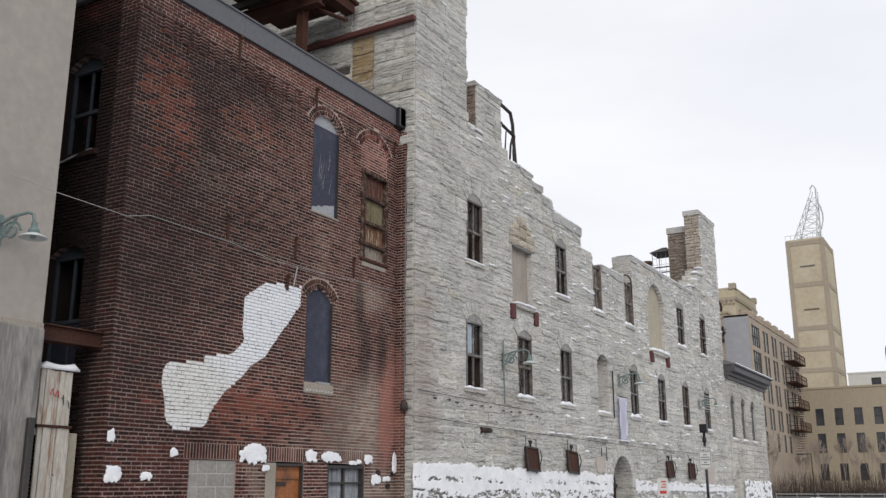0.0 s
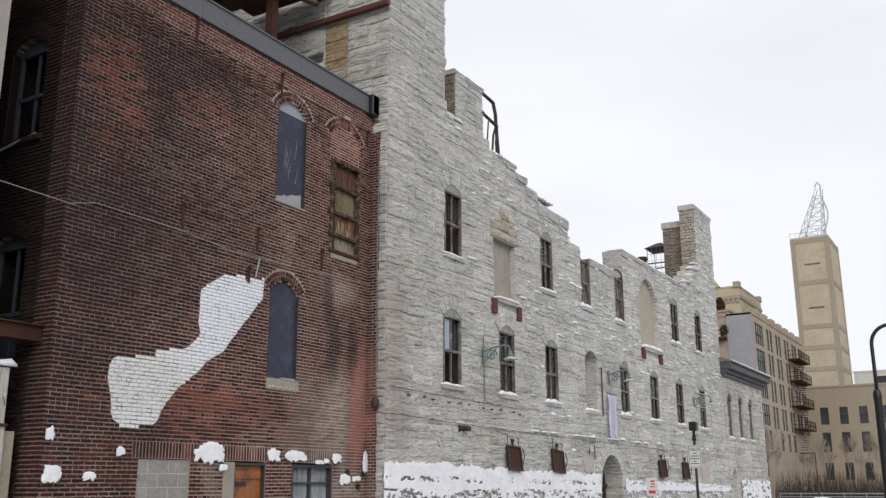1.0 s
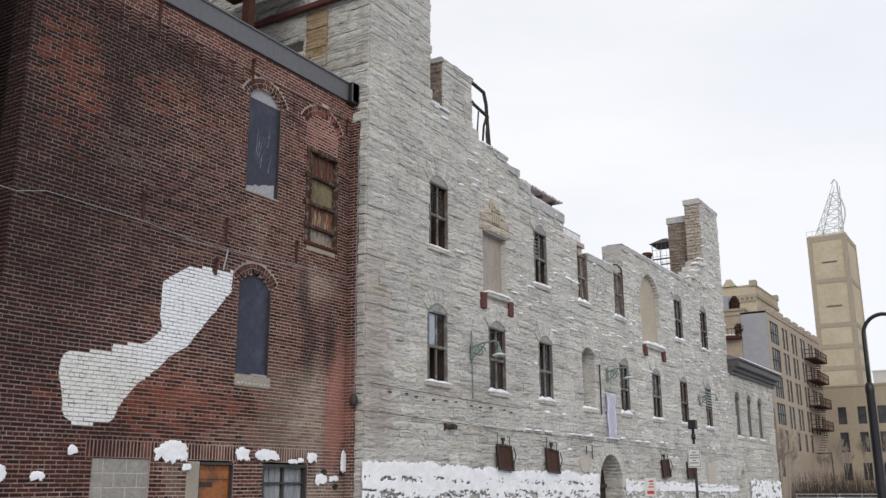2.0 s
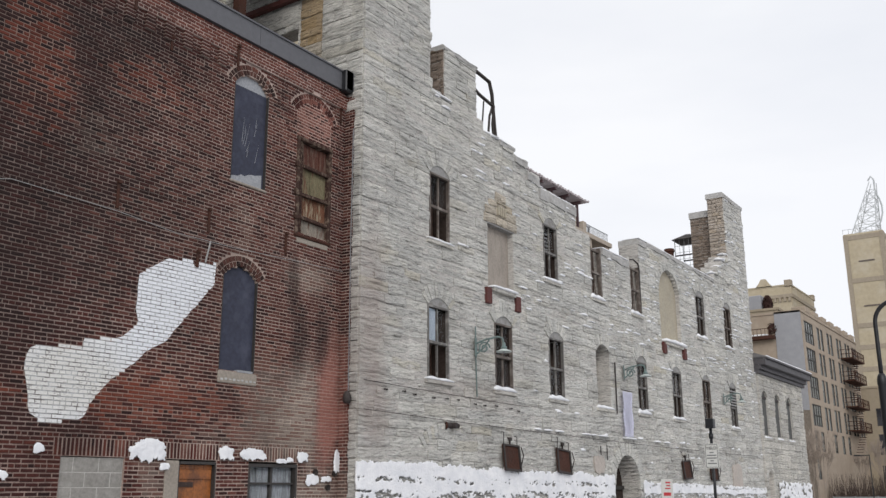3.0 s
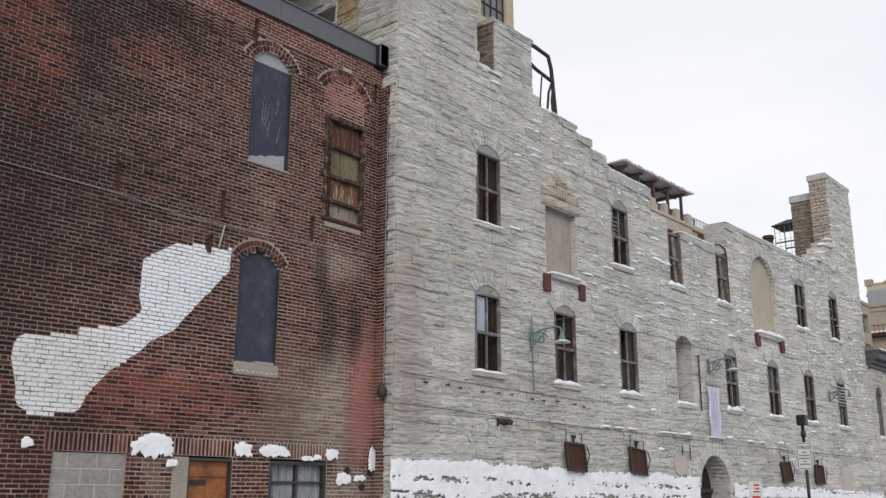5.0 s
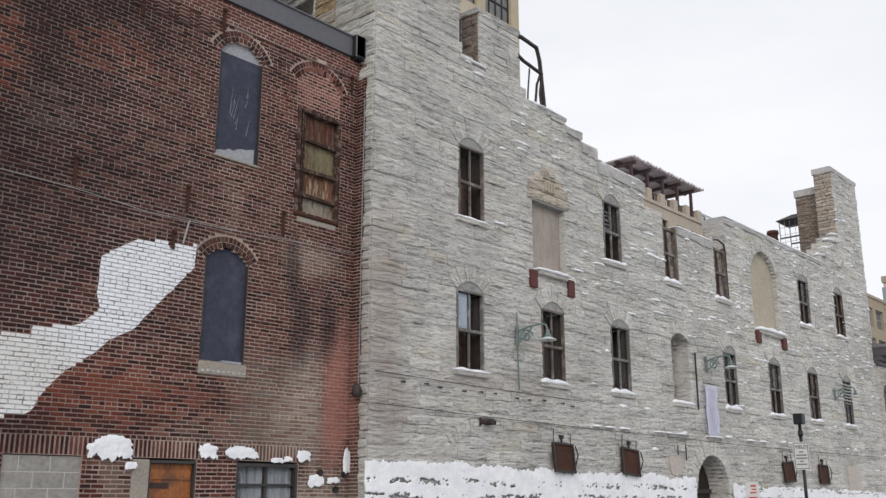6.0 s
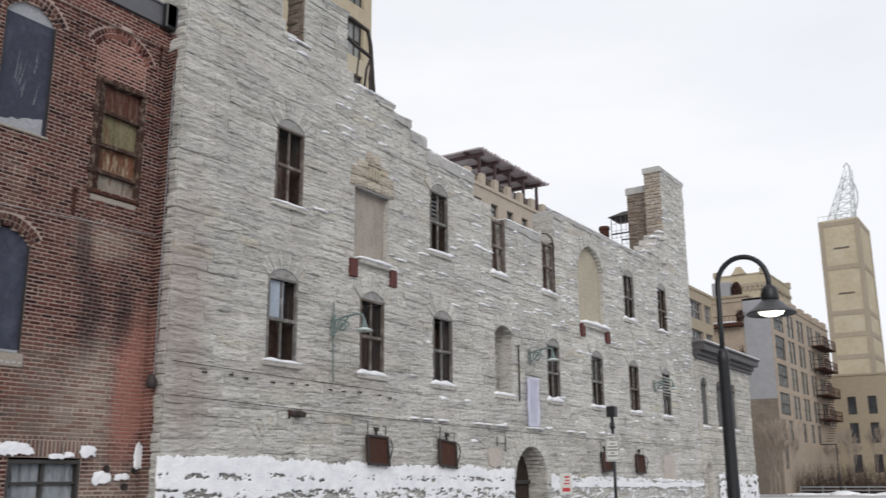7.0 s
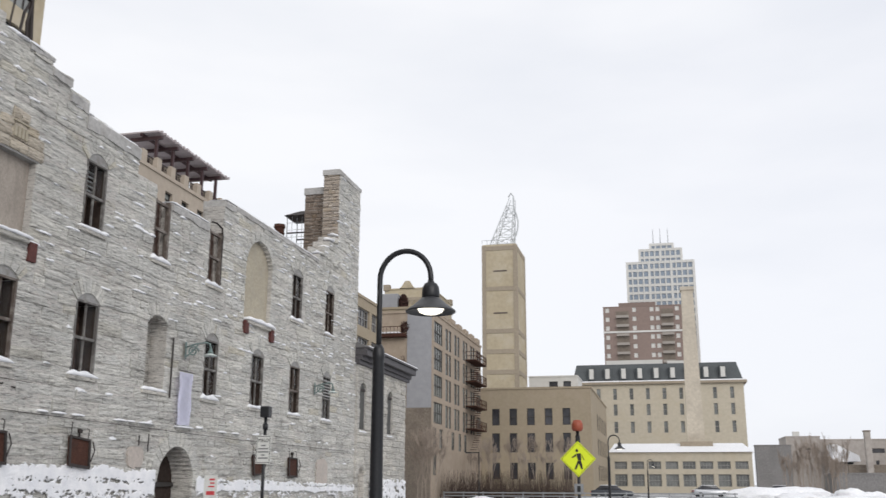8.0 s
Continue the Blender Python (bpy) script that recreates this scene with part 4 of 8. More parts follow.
# the tower's flank above the brick roof
flank = south(STONE_Y0 - 0.01)
hole = opening(-12.35, -11.62, 9.3, 10.9)
for k in range(85, 142):
    zm = (k + 0.5) * 0.1
    for a, b in free_spans(-19.0, SX - 0.6, zm, [hole]):
        core(stone_core, flank, a, b, k * 0.1, (k + 1) * 0.1, -0.55, 0.0)
stone_courses(stones, flank, -10.065, SX - 0.01, 0.0, 8.6, [], [], hlo=0.12, hhi=0.26, lo=0.16, hi=0.5)
stone_courses(stones, flank, -10.95, SX - 0.01, 8.6, 14.2, [], [], hlo=0.14, hhi=0.26)
stone_courses(stones, flank, -11.55, -10.96, 8.6, 10.3, [], [], mi=2, hlo=0.14, hhi=0.3, lo=0.3, hi=0.9)
stone_courses(stones, flank, -11.55, -10.96, 10.32, 11.4, [], [], mi=4, hlo=0.14, hhi=0.3, lo=0.2, hi=0.5)
stone_courses(stones, flank, -11.55, -10.96, 11.42, 14.2, [], [], hlo=0.14, hhi=0.3, lo=0.3, hi=0.9)
stone_courses(stones, flank, -18.0, -11.57, 8.6, 14.2, [hole], [], hlo=0.16, hhi=0.34, lo=0.3, hi=0.8)
core(stones, flank, -12.9, -11.6, 10.92, 11.32, 0.0, 0.05)
stones.m[-6:] = [0] * 6
# chimney stack: side and rear pier
core(stone_core, fs_front, 38.35, STONE_Y1, 8.9, 12.78, -0.62, 0.0)
stone_courses(stones, south(38.35), SX - 0.62, SX, 9.4, 11.6, [], [], mi=5, hlo=0.09, hhi=0.17, lo=0.14, hi=0.45)
stone_courses(stones, south(38.35), SX - 0.62, SX, 11.6, 12.78, [], [], mi=5, hlo=0.09, hhi=0.17, lo=0.14, hi=0.45)
core(stone_core, front(SX - 0.62), 38.7, 40.3, 6.0, 12.25, -0.85, 0.0)
stone_courses(stones, south(38.7), SX - 1.47, SX - 0.62, 6.5, 12.25, [], [], mi=3, hlo=0.1, hhi=0.18, lo=0.15, hi=0.5)
stone_courses(stones, front(SX - 0.62), 38.7, 40.3, 8.8, 12.25, [], [], mi=3)
# far end of the front, above the annexe
stone_courses(stones, lambda u, v, w: (u, STONE_Y1 + w, v), SX - 0.6, SX, 6.0, 12.78, [], [])

wall_stone = stone_core.link("wall_stone", [STONE_CORE], weld=True)
tagged(wall_stone, "ruined grey limestone mill front with a broken skyline", "wall", kind="structure")
stones.link("stonework", [STONE, STONE_BROWN, STONE_YELLOW, STONE_BROWN, STONE_OCHRE, STONE_TAN], wall_stone, "rock-faced limestone blocks", "stuff")
def rough_cap(bm, x0, x1, y0, y1, z0, z1, seed):
    """Hand-laid mortar capping: slumped, uneven edges along its length."""
    n = max(3, int((y1 - y0) / 0.09))
    rows = []
    for i in range(n + 1):
        u = y0 + (y1 - y0) * i / n
        def w(k, f=3.0, s=0.022):
            return s * noise.noise((u * f + seed, k * 7.3, seed * 1.7)) + 0.5 * s * noise.noise((u * f * 4, k * 5.1, seed))
        pts = [(x0, z0), (x0, z1 + w(1)), (x1 - 0.07, z1 + w(2)), (x1 - 0.03 + w(3), z1 - 0.02 + w(2)), (x1 + w(4), z1 - 0.06 + w(5)), (x1 - 0.004 + w(6), (z0 + z1) / 2), (x1 - 0.012 + w(7), z0 + w(8, 2.0, 0.05))]
        rows.append([bm.verts.new((x, u, z)) for x, z in pts])
    for ra, rb in zip(rows, rows[1:]):
        for k in range(7):
            bm.faces.new((ra[k], ra[(k + 1) % 7], rb[(k + 1) % 7], rb[k]))
    bm.faces.new(rows[0][::-1])
    bm.faces.new(rows[-1])


cap = bmesh.new()
for k, (a, b, top, h) in enumerate(((20.95, 21.67, 9.6, 0.14), (21.67, 22.27, 9.43, 0.2), (22.27, 22.88, 9.16, 0.24), (22.88, 24.94, 8.92, 0.3), (29.24, 29.9, 8.97, 0.2), (29.9, 33.2, 9.02, 0.16), (33.2, 36.35, 9.0, 0.14), (26.5, 28.4, 8.09, 0.22))):
    rough_cap(cap, SX - 0.62, SX + 0.07, a + 0.004, b - 0.004, top - h, top, k * 3.1)
rough_cap(cap, SX - 0.66, SX - 0.12, 18.88, 20.28, 11.14, 11.25, 31.0)
rough_cap(cap, SX - 0.66, SX + 0.06, 38.3, 40.8, 12.68, 12.88, 37.0)
rough_cap(cap, SX - 1.5, SX - 0.67, 38.64, 40.36, 12.08, 12.34, 41.0)
bmesh.ops.recalc_face_normals(cap, faces=cap.faces)
tagged(link_mesh("wall_coping", cap, CEMENT), "pale mortar capping on the broken wall tops", "coping", kind="structure")

# shell added behind the front, blocking the sky so that rooms stay dark
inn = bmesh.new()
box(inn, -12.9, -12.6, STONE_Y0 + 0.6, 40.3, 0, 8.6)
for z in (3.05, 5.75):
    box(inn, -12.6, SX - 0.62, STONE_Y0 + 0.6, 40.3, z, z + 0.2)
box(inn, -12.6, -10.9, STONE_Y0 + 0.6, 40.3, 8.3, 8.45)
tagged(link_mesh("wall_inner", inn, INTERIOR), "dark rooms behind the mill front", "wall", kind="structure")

# ---- low annexe with a cornice ----
def facade(bm, fr, u0, u1, v0, v1, holes, depth=0.25, mi=0):
    """A wall face with rectangular holes and their reveals."""
    us = sorted({u0, u1, *[h[0] for h in holes], *[h[1] for h in holes]})
    vs = sorted({v0, v1, *[h[2] for h in holes], *[h[3] for h in holes]})
    grid = {}
    def vert(u, v):
        if (u, v) not in grid:
            grid[(u, v)] = bm.verts.new(fr(u, v, 0))
        return grid[(u, v)]
    for a, b in zip(us, us[1:]):
        for c, d in zip(vs, vs[1:]):
            if not any(h[0] <= a and b <= h[1] and h[2] <= c and d <= h[3] for h in holes):
                f = bm.faces.new((vert(a, c), vert(b, c), vert(b, d), vert(a, d)))
                f.material_index = mi
    for h in holes:
        ring = [(h[0], h[2]), (h[1], h[2]), (h[1], h[3]), (h[0], h[3])]
        o = [bm.verts.new(fr(u, v, 0)) for u, v in ring]
        i = [bm.verts.new(fr(u, v, -depth)) for u, v in ring]
        for k in range(4):
            bm.faces.new((o[k], o[(k + 1) % 4], i[(k + 1) % 4], i[k]))


AN_Y0, AN_Y1, AN_TOP = 40.77, 47.6, 5.95
an_ops = [opening(a, a + 0.76, 3.45, 5.1, 5.32) for a in (41.06, 42.9, 44.75)] + [opening(41.1, 41.76, 0.0, 1.95, 2.18)]
an_core, an_stones = Pieces(), Pieces()
fa = front(LX)
for k in range(60):
    zm = (k + 0.5) * 0.1
    for a, b in free_spans(AN_Y0, AN_Y1, zm, an_ops):
        core(an_core, fa, a, b, k * 0.1, min(AN_TOP, (k + 1) * 0.1), -0.4, 0.0)
stone_courses(an_stones, fa, AN_Y0, AN_Y1, 0, AN_TOP, an_ops, [], hlo=0.16, hhi=0.3, lo=0.4, hi=1.4)
for o in an_ops[:3]:
    arch_ring(an_stones, fa, o, 0.16, 0.04, count=7, base=-0.1)
wall_annexe = an_core.link("wall_annexe", [STONE_CORE], weld=True)
tagged(wall_annexe, "pale limestone wall of a low annexe", "wall", kind="structure")
an_stones.link("annexe_stonework", [STONE_LOW], wall_annexe, "pale limestone blocks", "stuff")
b = boxes((-16, LX - 0.4, AN_Y1 - 0.4, AN_Y1, 0, AN_TOP), (-10.9, -10.7, AN_Y0, AN_Y1, 0, 5.9))
tagged(link_mesh("wall_annexe_end", b, STONE_LOW), "plain end wall of the low annexe", "wall", kind="structure")
co = bmesh.new()
for w, za, zb in ((0.12, 5.95, 6.1), (0.22, 6.1, 6.26), (0.42, 6.26, 6.5), (0.5, 6.5, 6.58)):
    box(co, LX - 0.4, LX + w, 40.62, AN_Y1 + 0.3, za, zb)
tagged(link_mesh("cornice", bevel(co, 0.015), CORNICE_DARK), "stepped dark-painted cornice on the low annexe", "cornice", kind="structure")
co = boxes((LX + 0.28, LX + 0.49, 40.63, AN_Y1 + 0.28, 6.584, 6.62), (LX + 0.3, LX + 0.415, 40.63, AN_Y1 + 0.28, 6.504, 6.53), (LX + 0.13, LX + 0.215, 40.63, AN_Y1 + 0.28, 6.264, 6.284))
tagged(link_mesh("cornice_snow", co, SNOW), "thin lines of snow along the dark cornice", "snow", kind="stuff")
ro = bmesh.new()
vs = [ro.verts.new(p) for p in ((LX + 0.46, 40.62, 6.6), (LX + 0.46, AN_Y1 + 0.3, 6.6), (-11.6, AN_Y1 + 0.3, 7.35), (-11.6, 40.62, 7.35), (LX + 0.46, 40.62, 6.58), (LX + 0.46, AN_Y1 + 0.3, 6.58), (-11.6, AN_Y1 + 0.3, 6.58), (-11.6, 40.62, 6.58))]
for idx in ((0, 1, 2, 3), (7, 6, 5, 4), (0, 4, 5, 1), (1, 5, 6, 2), (2, 6, 7, 3), (3, 7, 4, 0)):
    ro.faces.new([vs[i] for i in idx])
tagged(link_mesh("roof_annexe", ro, SLATE), "low-pitched grey sheet roof dusted with snow", "roof", kind="structure")

# ---- concrete building across the alley ----
# carried up out of view to keep skylight off the alley
wall_conc = link_mesh("wall_concrete", boxes((-22, -10.28, -30, 7.63, 3.57, 24)), CONCRETE)
# unseen wall, added only to cut light from the alley's back
tagged(link_mesh("wall_alley_end", boxes((-15.3, -15.0, 7.64, 8.74, 0, 14)), CONCRETE_DIRTY), "dirty wall closing the alley", "wall", kind="structure")
tagged(wall_conc, "tall smooth stained concrete wall", "wall", kind="structure")
tagged(link_mesh("wall_concrete_base", bevel(boxes((-22, -10.22, -30, 7.64, 0, 3.5)), 0.02), CONCRETE_DIRTY), "dark-stained concrete base with a ledge", "wall", kind="structure")
tagged(link_mesh("concrete_ledge", boxes((-22, -10.26, -30, 7.635, 3.5, 3.57)), SILL_STONE), "thin ledge on the concrete wall", "trim", kind="structure")

def slab(bm, fr, pts, w0, w1):
    """A flat board cut to an outline, with thickness."""
    lo, hi = [bm.verts.new(fr(u, v, w0)) for u, v in pts], [bm.verts.new(fr(u, v, w1)) for u, v in pts]
    bm.faces.new(hi)
    bm.faces.new(lo[::-1])
    for k in range(len(pts)):
        bm.faces.new((lo[k], lo[(k + 1) % len(pts)], hi[(k + 1) % len(pts)], hi[k]))
    return bm


# ---- far buildings ----
def far_building(name, label, x0, x1, y0, y1, h, wall, east=(), south_=(), glass=None, frame_mat=None, roof=ROOF_TAR, base=0.0, depth=0.3, mullions=True):
    """A block whose east and south faces carry real window openings: (u0, u1, v0, v1)."""
    root = thing(name, (0, 0, 0), label, "building")
    bm = bmesh.new()
    facade(bm, front(x1), y0, y1, base, h, list(east), depth)
    facade(bm, south(y0), x0, x1, base, h, list(south_), depth)
    facade(bm, lambda u, v, w: (x0 - w, u, v), y0, y1, base, h, [])
    facade(bm, lambda u, v, w: (u, y1 + w, v), x0, x1, base, h, [])
    part("wall", bm, wall, root)
    part("roof", boxes((x0 + 0.05, x1 - 0.05, y0 + 0.05, y1 - 0.05, h - 0.35, h - 0.2)), roof, root)
    part("parapet", boxes((x0 - 0.1, x1 + 0.1, y0 - 0.1, y0 + 0.25, h, h + 0.25), (x1 - 0.25, x1 + 0.1, y0 + 0.25, y1, h, h + 0.25), (x0 - 0.1, x0 + 0.25, y0 + 0.25, y1, h, h + 0.25), (x0 + 0.25, x1 - 0.25, y1 - 0.25, y1, h, h + 0.25)), wall, root)
    fm = frame_mat or FRAME_DARK
    for face, holes in ((front(x1), east), (south(y0), south_)):
        for (a, b, c, d) in holes:
            wbm = bmesh.new()
            t = 0.08
            def bar(u0, u1, v0, v1):
                cs = [face(u, v, w) for u in (u0, u1) for v in (v0, v1) for w in (-depth, -depth + 0.1)]
                xs, ys, zs = [p[0] for p in cs], [p[1] for p in cs], [p[2] for p in cs]
                box(wbm, min(xs), max(xs), min(ys), max(ys), min(zs), max(zs))
            bar(a, a + t, c, d), bar(b - t, b, c, d), bar(a + t, b - t, c, c + t), bar(a + t, b - t, d - t, d)
            if mullions:
                bar(a + t, b - t, (c + d) / 2 - 0.04, (c + d) / 2 + 0.04)
                if b - a > 1.6:
                    for k in range(1, 4):
                        u = a + (b - a) * k / 4
                        bar(u - 0.03, u + 0.03, c + t, (c + d) / 2 - 0.04)
                        bar(u - 0.03, u + 0.03, (c + d) / 2 + 0.04, d - t)
            win = part("window", wbm, fm, root)
            g = bmesh.new()
            g.faces.new([g.verts.new(face(u, v, -depth + 0.02)) for u, v in ((a, c), (b, c), (b, d), (a, d))])
            part("pane", g, glass or WIN_DARK, win)
    return root


# block with fire escapes: pale render on the flank, buff front
east = []
for floor_z, top in ((16.2, 18.5), (13.3, 15.7), (10.5, 12.8), (7.7, 9.9)):
    east.append((103.3, 107.2, floor_z, top))
    for y in (108.8, 110.4, 113.4, 115.0, 118.2, 119.8, 122.8, 124.4, 127.0, 128.4):
        east.append((y, y + 1.25, top - 2.4, top))
for y in (103.2, 106.0, 112.0, 115.8, 119.0):
    east.append((y, y + 1.4, 5.2, 7.2))
east.append((103.2, 104.6, 2.4, 4.6))
mill_block = far_building("mill_apartment_block", "buff brick apartment block with fire escapes and grey flank", -34, -21.9, 102.4, 130, 19.2, PINK_BUFF, east, glass=WIN_SKY_REFLECT, frame_mat=FRAME_DARK, depth=0.14)
part("flank_render", boxes((-24.6, -21.95, 102.3, 102.395, 9.2, 19.4)), GREY_RENDER, mill_block, "grey rendered upper flank")
part("flank_rubble", boxes((-33.9, -21.95, 102.3, 102.395, 0, 9.19)), TAN_RUBBLE, mill_block, "tan rubble lower flank")
for k in range(7):
    part("parapet_block", bevel(boxes((-23.2, -21.75, 104 + k * 3.8, 105.9 + k * 3.8, 19.45, 20.05)), 0.05), PINK_BUFF, mill_block)
for z in (16.2, 13.6, 10.6, 7.9):
    fe = bmesh.new()
    box(fe, -21.85, -20.5, 119.5, 126.5, z, z + 0.12)
    for y in (119.5, 122.9, 126.4):
        box(fe, -20.58, -20.5, y, y + 0.08, z, z + 1.1)
    for dz in (0.55, 1.05):
        box(fe, -20.58, -20.5, 119.5, 126.5, z + dz, z + dz + 0.06)
        box(fe, -21.85, -20.5, 119.5, 119.56, z + dz, z + dz + 0.06)
    for k in range(14):
        box(fe, -20.56, -20.52, 119.6 + k * 0.5, 119.63 + k * 0.5, z + 0.1, z + 1.05)
    for k in range(8):
        box(fe, -21.4, -20.7, 120.2 + k * 0.5, 120.6 + k * 0.5, z - 2.4 + k * 0.3, z - 2.34 + k * 0.3)
    part("fire_escape", fe, RUST, mill_block, "rusty iron fire escape balcony")

# annex with three window rows
south_w, east_w = [], []
for k in range(5):
    x = -20.45 + k * 2.31
    if x > -21.5:
        south_w += [(x, x + 1.0, 8.95, 11.1), (x, x + 1.0, 5.5, 7.95), (x, x + 1.0, 2.1, 4.2)]
for k in range(6):
    y = 141.3 + k * 3.75
    east_w += [(y, y + 1.5, 8.85, 11.1), (y, y + 1.5, 5.45, 7.75), (y, y + 1.5, 1.95, 4.1)]
far_building("buff_brick_annex", "buff brick warehouse wing with rows of sash windows", -26, -7.55, 130.02, 164.4, 13.6, BEIGE_WALL, east_w, south_w, depth=0.12)

# elevator tower with a steel mast frame
tw = thing("elevator_tower", (0, 0, 0), "tall buff concrete elevator tower with weathered bands", "tower")
part("shaft", bevel(boxes((-27.95, -21.9, 164, 174, 0, 42.2)), 0.1), BEIGE_FAR, tw)
for z in (20.0, 23.5, 27.0, 34.4, 41.6):
    part("band", boxes((-28.02, -21.83, 163.93, 174.07, z - 0.5, z + 0.25)), BEIGE_BAND, tw)
for xa, ya in ((-28.0, 163.9), (-22.5, 163.9), (-22.5, 173.4)):
    part("pilaster", boxes((xa, xa + 0.7, ya, ya + 0.7, 0, 42.0)), BEIGE_BAND, tw)
for z in (29.9, 37.3):
    part("slot", boxes((-26.0, -23.6, 163.9, 163.99, z, z + 0.22)), FRAME_BROWN, tw)
ms = bmesh.new()
legs = [(-26.8, 165), (-23.0, 165), (-23.0, 170), (-26.8, 170)]
tops = [(-23.2, 165.5), (-22.4, 165.5), (-22.4, 167), (-23.2, 167)]
for (x, y), (xt, yt) in zip(legs, tops):
    tube(ms, (x, y, 42.2), (xt, yt, 51.0), 0.09, 0.07, 5)
for lv in range(1, 6):
    f0, f1 = lv / 6, (lv - 1) / 6
    ring0 = [(x + (xt - x) * f0, y + (yt - y) * f0, 42.2 + 8.8 * f0) for (x, y), (xt, yt) in zip(legs, tops)]
    ring1 = [(x + (xt - x) * f1, y + (yt - y) * f1, 42.2 + 8.8 * f1) for (x, y), (xt, yt) in zip(legs, tops)]
    for k in range(4):
        tube(ms, ring0[k], ring0[(k + 1) % 4], 0.05, None, 4)
        tube(ms, ring1[k], ring0[(k + 1) % 4], 0.05, None, 4)
        tube(ms, ring0[k], ring1[(k + 1) % 4], 0.04, None, 4)
sweep(ms, [(-22.8, 166, 43.0)] + [(-22.7 + 0.9 * math.sin(a * 0.6), 166, 43 + a * 1.25) for a in range(1, 6)] + [(-22.6, 166, 51.4), (-23.0, 166, 52.0), (-23.5, 166, 51.3)], 0.14, 6)
part("mast_frame", ms, STEEL_HAZED, tw, "pale steel lattice on the tower top")
part("railing", boxes(*[(-28 + k * 0.9, -27.95 + k * 0.9, 164.05, 164.1, 42.2, 43.0) for k in range(7)], (-28, -22, 164.05, 164.1, 42.95, 43.0)), GALV, tw)

# white pent-house beyond the annex
far_building("pale_penthouse", "pale grey rooftop storey with dark windows", -22.3, -13.4, 180, 190, 20.6, FAR_PALE, (), [(-18.6, -17.0, 18.4, 19.8), (-16.0, -14.6, 18.4, 19.8)], mullions=False)

# mansard hotel
sw = []
for k in range(9):
    x = -11.6 + k * 3.4
    for zb in (13.0, 16.6, 19.9):
        sw.append((x - 0.35, x + 0.45, zb - 1.1, zb + 1.25))
hotel = far_building("mansard_hotel", "long buff brick hotel with a dark mansard roof", -17, 18.0, 210, 232, 22.0, HOTEL_CREAM, (), sw, WIN_PALE, FRAME_GREY)
part("eave_snow", boxes((-17.2, 18.6, 209.45, 210.2, 22.5, 22.75)), SNOW, hotel, "snow along the eaves")
part("eaves", boxes((-17.3, 18.7, 209.4, 232, 22.0, 22.5)), BEIGE_BAND, hotel)
mb = bmesh.new()
q = [mb.verts.new(p) for p in ((-17, 209.8, 22.5), (18, 209.8, 22.5), (18, 232, 22.5), (-17, 232, 22.5), (-16.2, 211.2, 26.4), (16.9, 211.2, 26.4), (16.9, 231, 26.4), (-16.2, 231, 26.4))]
for idx in ((3, 2, 1, 0), (4, 5, 6, 7), (0, 1, 5, 4), (1, 2, 6, 5), (2, 3, 7, 6), (3, 0, 4, 7)):
    mb.faces.new([q[i] for i in idx])
part("mansard", mb, MANSARD, hotel, "dark slate mansard")
for k in range(9):
    x = -12.9 + k * 3.37
    d = part("dormer", bevel(boxes((x - 0.75, x + 0.75, 209.5, 211.5, 23.0, 25.6)), 0.05), MANSARD, hotel)
    part("dormer_pane", boxes((x - 0.45, x + 0.45, 209.42, 209.5, 23.2, 25.3)), FAR_PALE, d)
part("roof_plant", boxes((-10, 2, 214, 226, 26.4, 27.6), (3, 9, 214, 226, 26.4, 27.3)), FAR_PALE, hotel)

# low workshop range with a snowy roof, and its stack
sw = []
for k in range(8):
    x = -6.6 + k * 2.68
    sw += [(x, x + 2.0, 3.9, 5.1), (x, x + 2.0, 1.2, 3.1)]
shed = far_building("workshop_range", "low pale stone workshop range with snow on its roof", -7.3, 14.8, 165, 180, 6.3, HOTEL_CREAM, (), sw, WIN_PALE, FRAME_GREY, SNOW)
rb = bmesh.new()
q = [rb.verts.new(p) for p in ((-7.5, 164.6, 6.56), (15.1, 164.6, 6.56), (15.1, 181, 6.56), (-7.5, 181, 6.56), (-6.8, 172, 8.2), (14.0, 172, 8.2))]
for idx in ((0, 1, 5, 4), (2, 3, 4, 5), (1, 2, 5), (3, 0, 4), (3, 2, 1, 0)):
    rb.faces.new([q[i] for i in idx])
part("snowy_roof", rb, SNOW, shed, "low pitched roof under snow")
stk = thing("brick_smokestack", (6.6, 172, 0), "tall tapering pale square smokestack", "chimney")
sb = bmesh.new()
q = []
for z, hw in ((0, 1.55), (34.1, 0.98)):
    q += [sb.verts.new((sx * hw, sy * hw, z)) for sx, sy in ((-1, -1), (1, -1), (1, 1), (-1, 1))]
for idx in ((3, 2, 1, 0), (4, 5, 6, 7), (0, 1, 5, 4), (1, 2, 6, 5), (2, 3, 7, 6), (3, 0, 4, 7)):
    sb.faces.new([q[i] for i in idx])
part("shaft", sb, STACK_PALE, stk)
part("cap", boxes((-1.15, 1.15, -1.15, 1.15, 34.1, 34.7)), STACK_PALE, stk)
part("plinth", boxes((-2.6, 2.6, -2.6, 2.6, 6.5, 8.4)), BEIGE_BAND, stk)

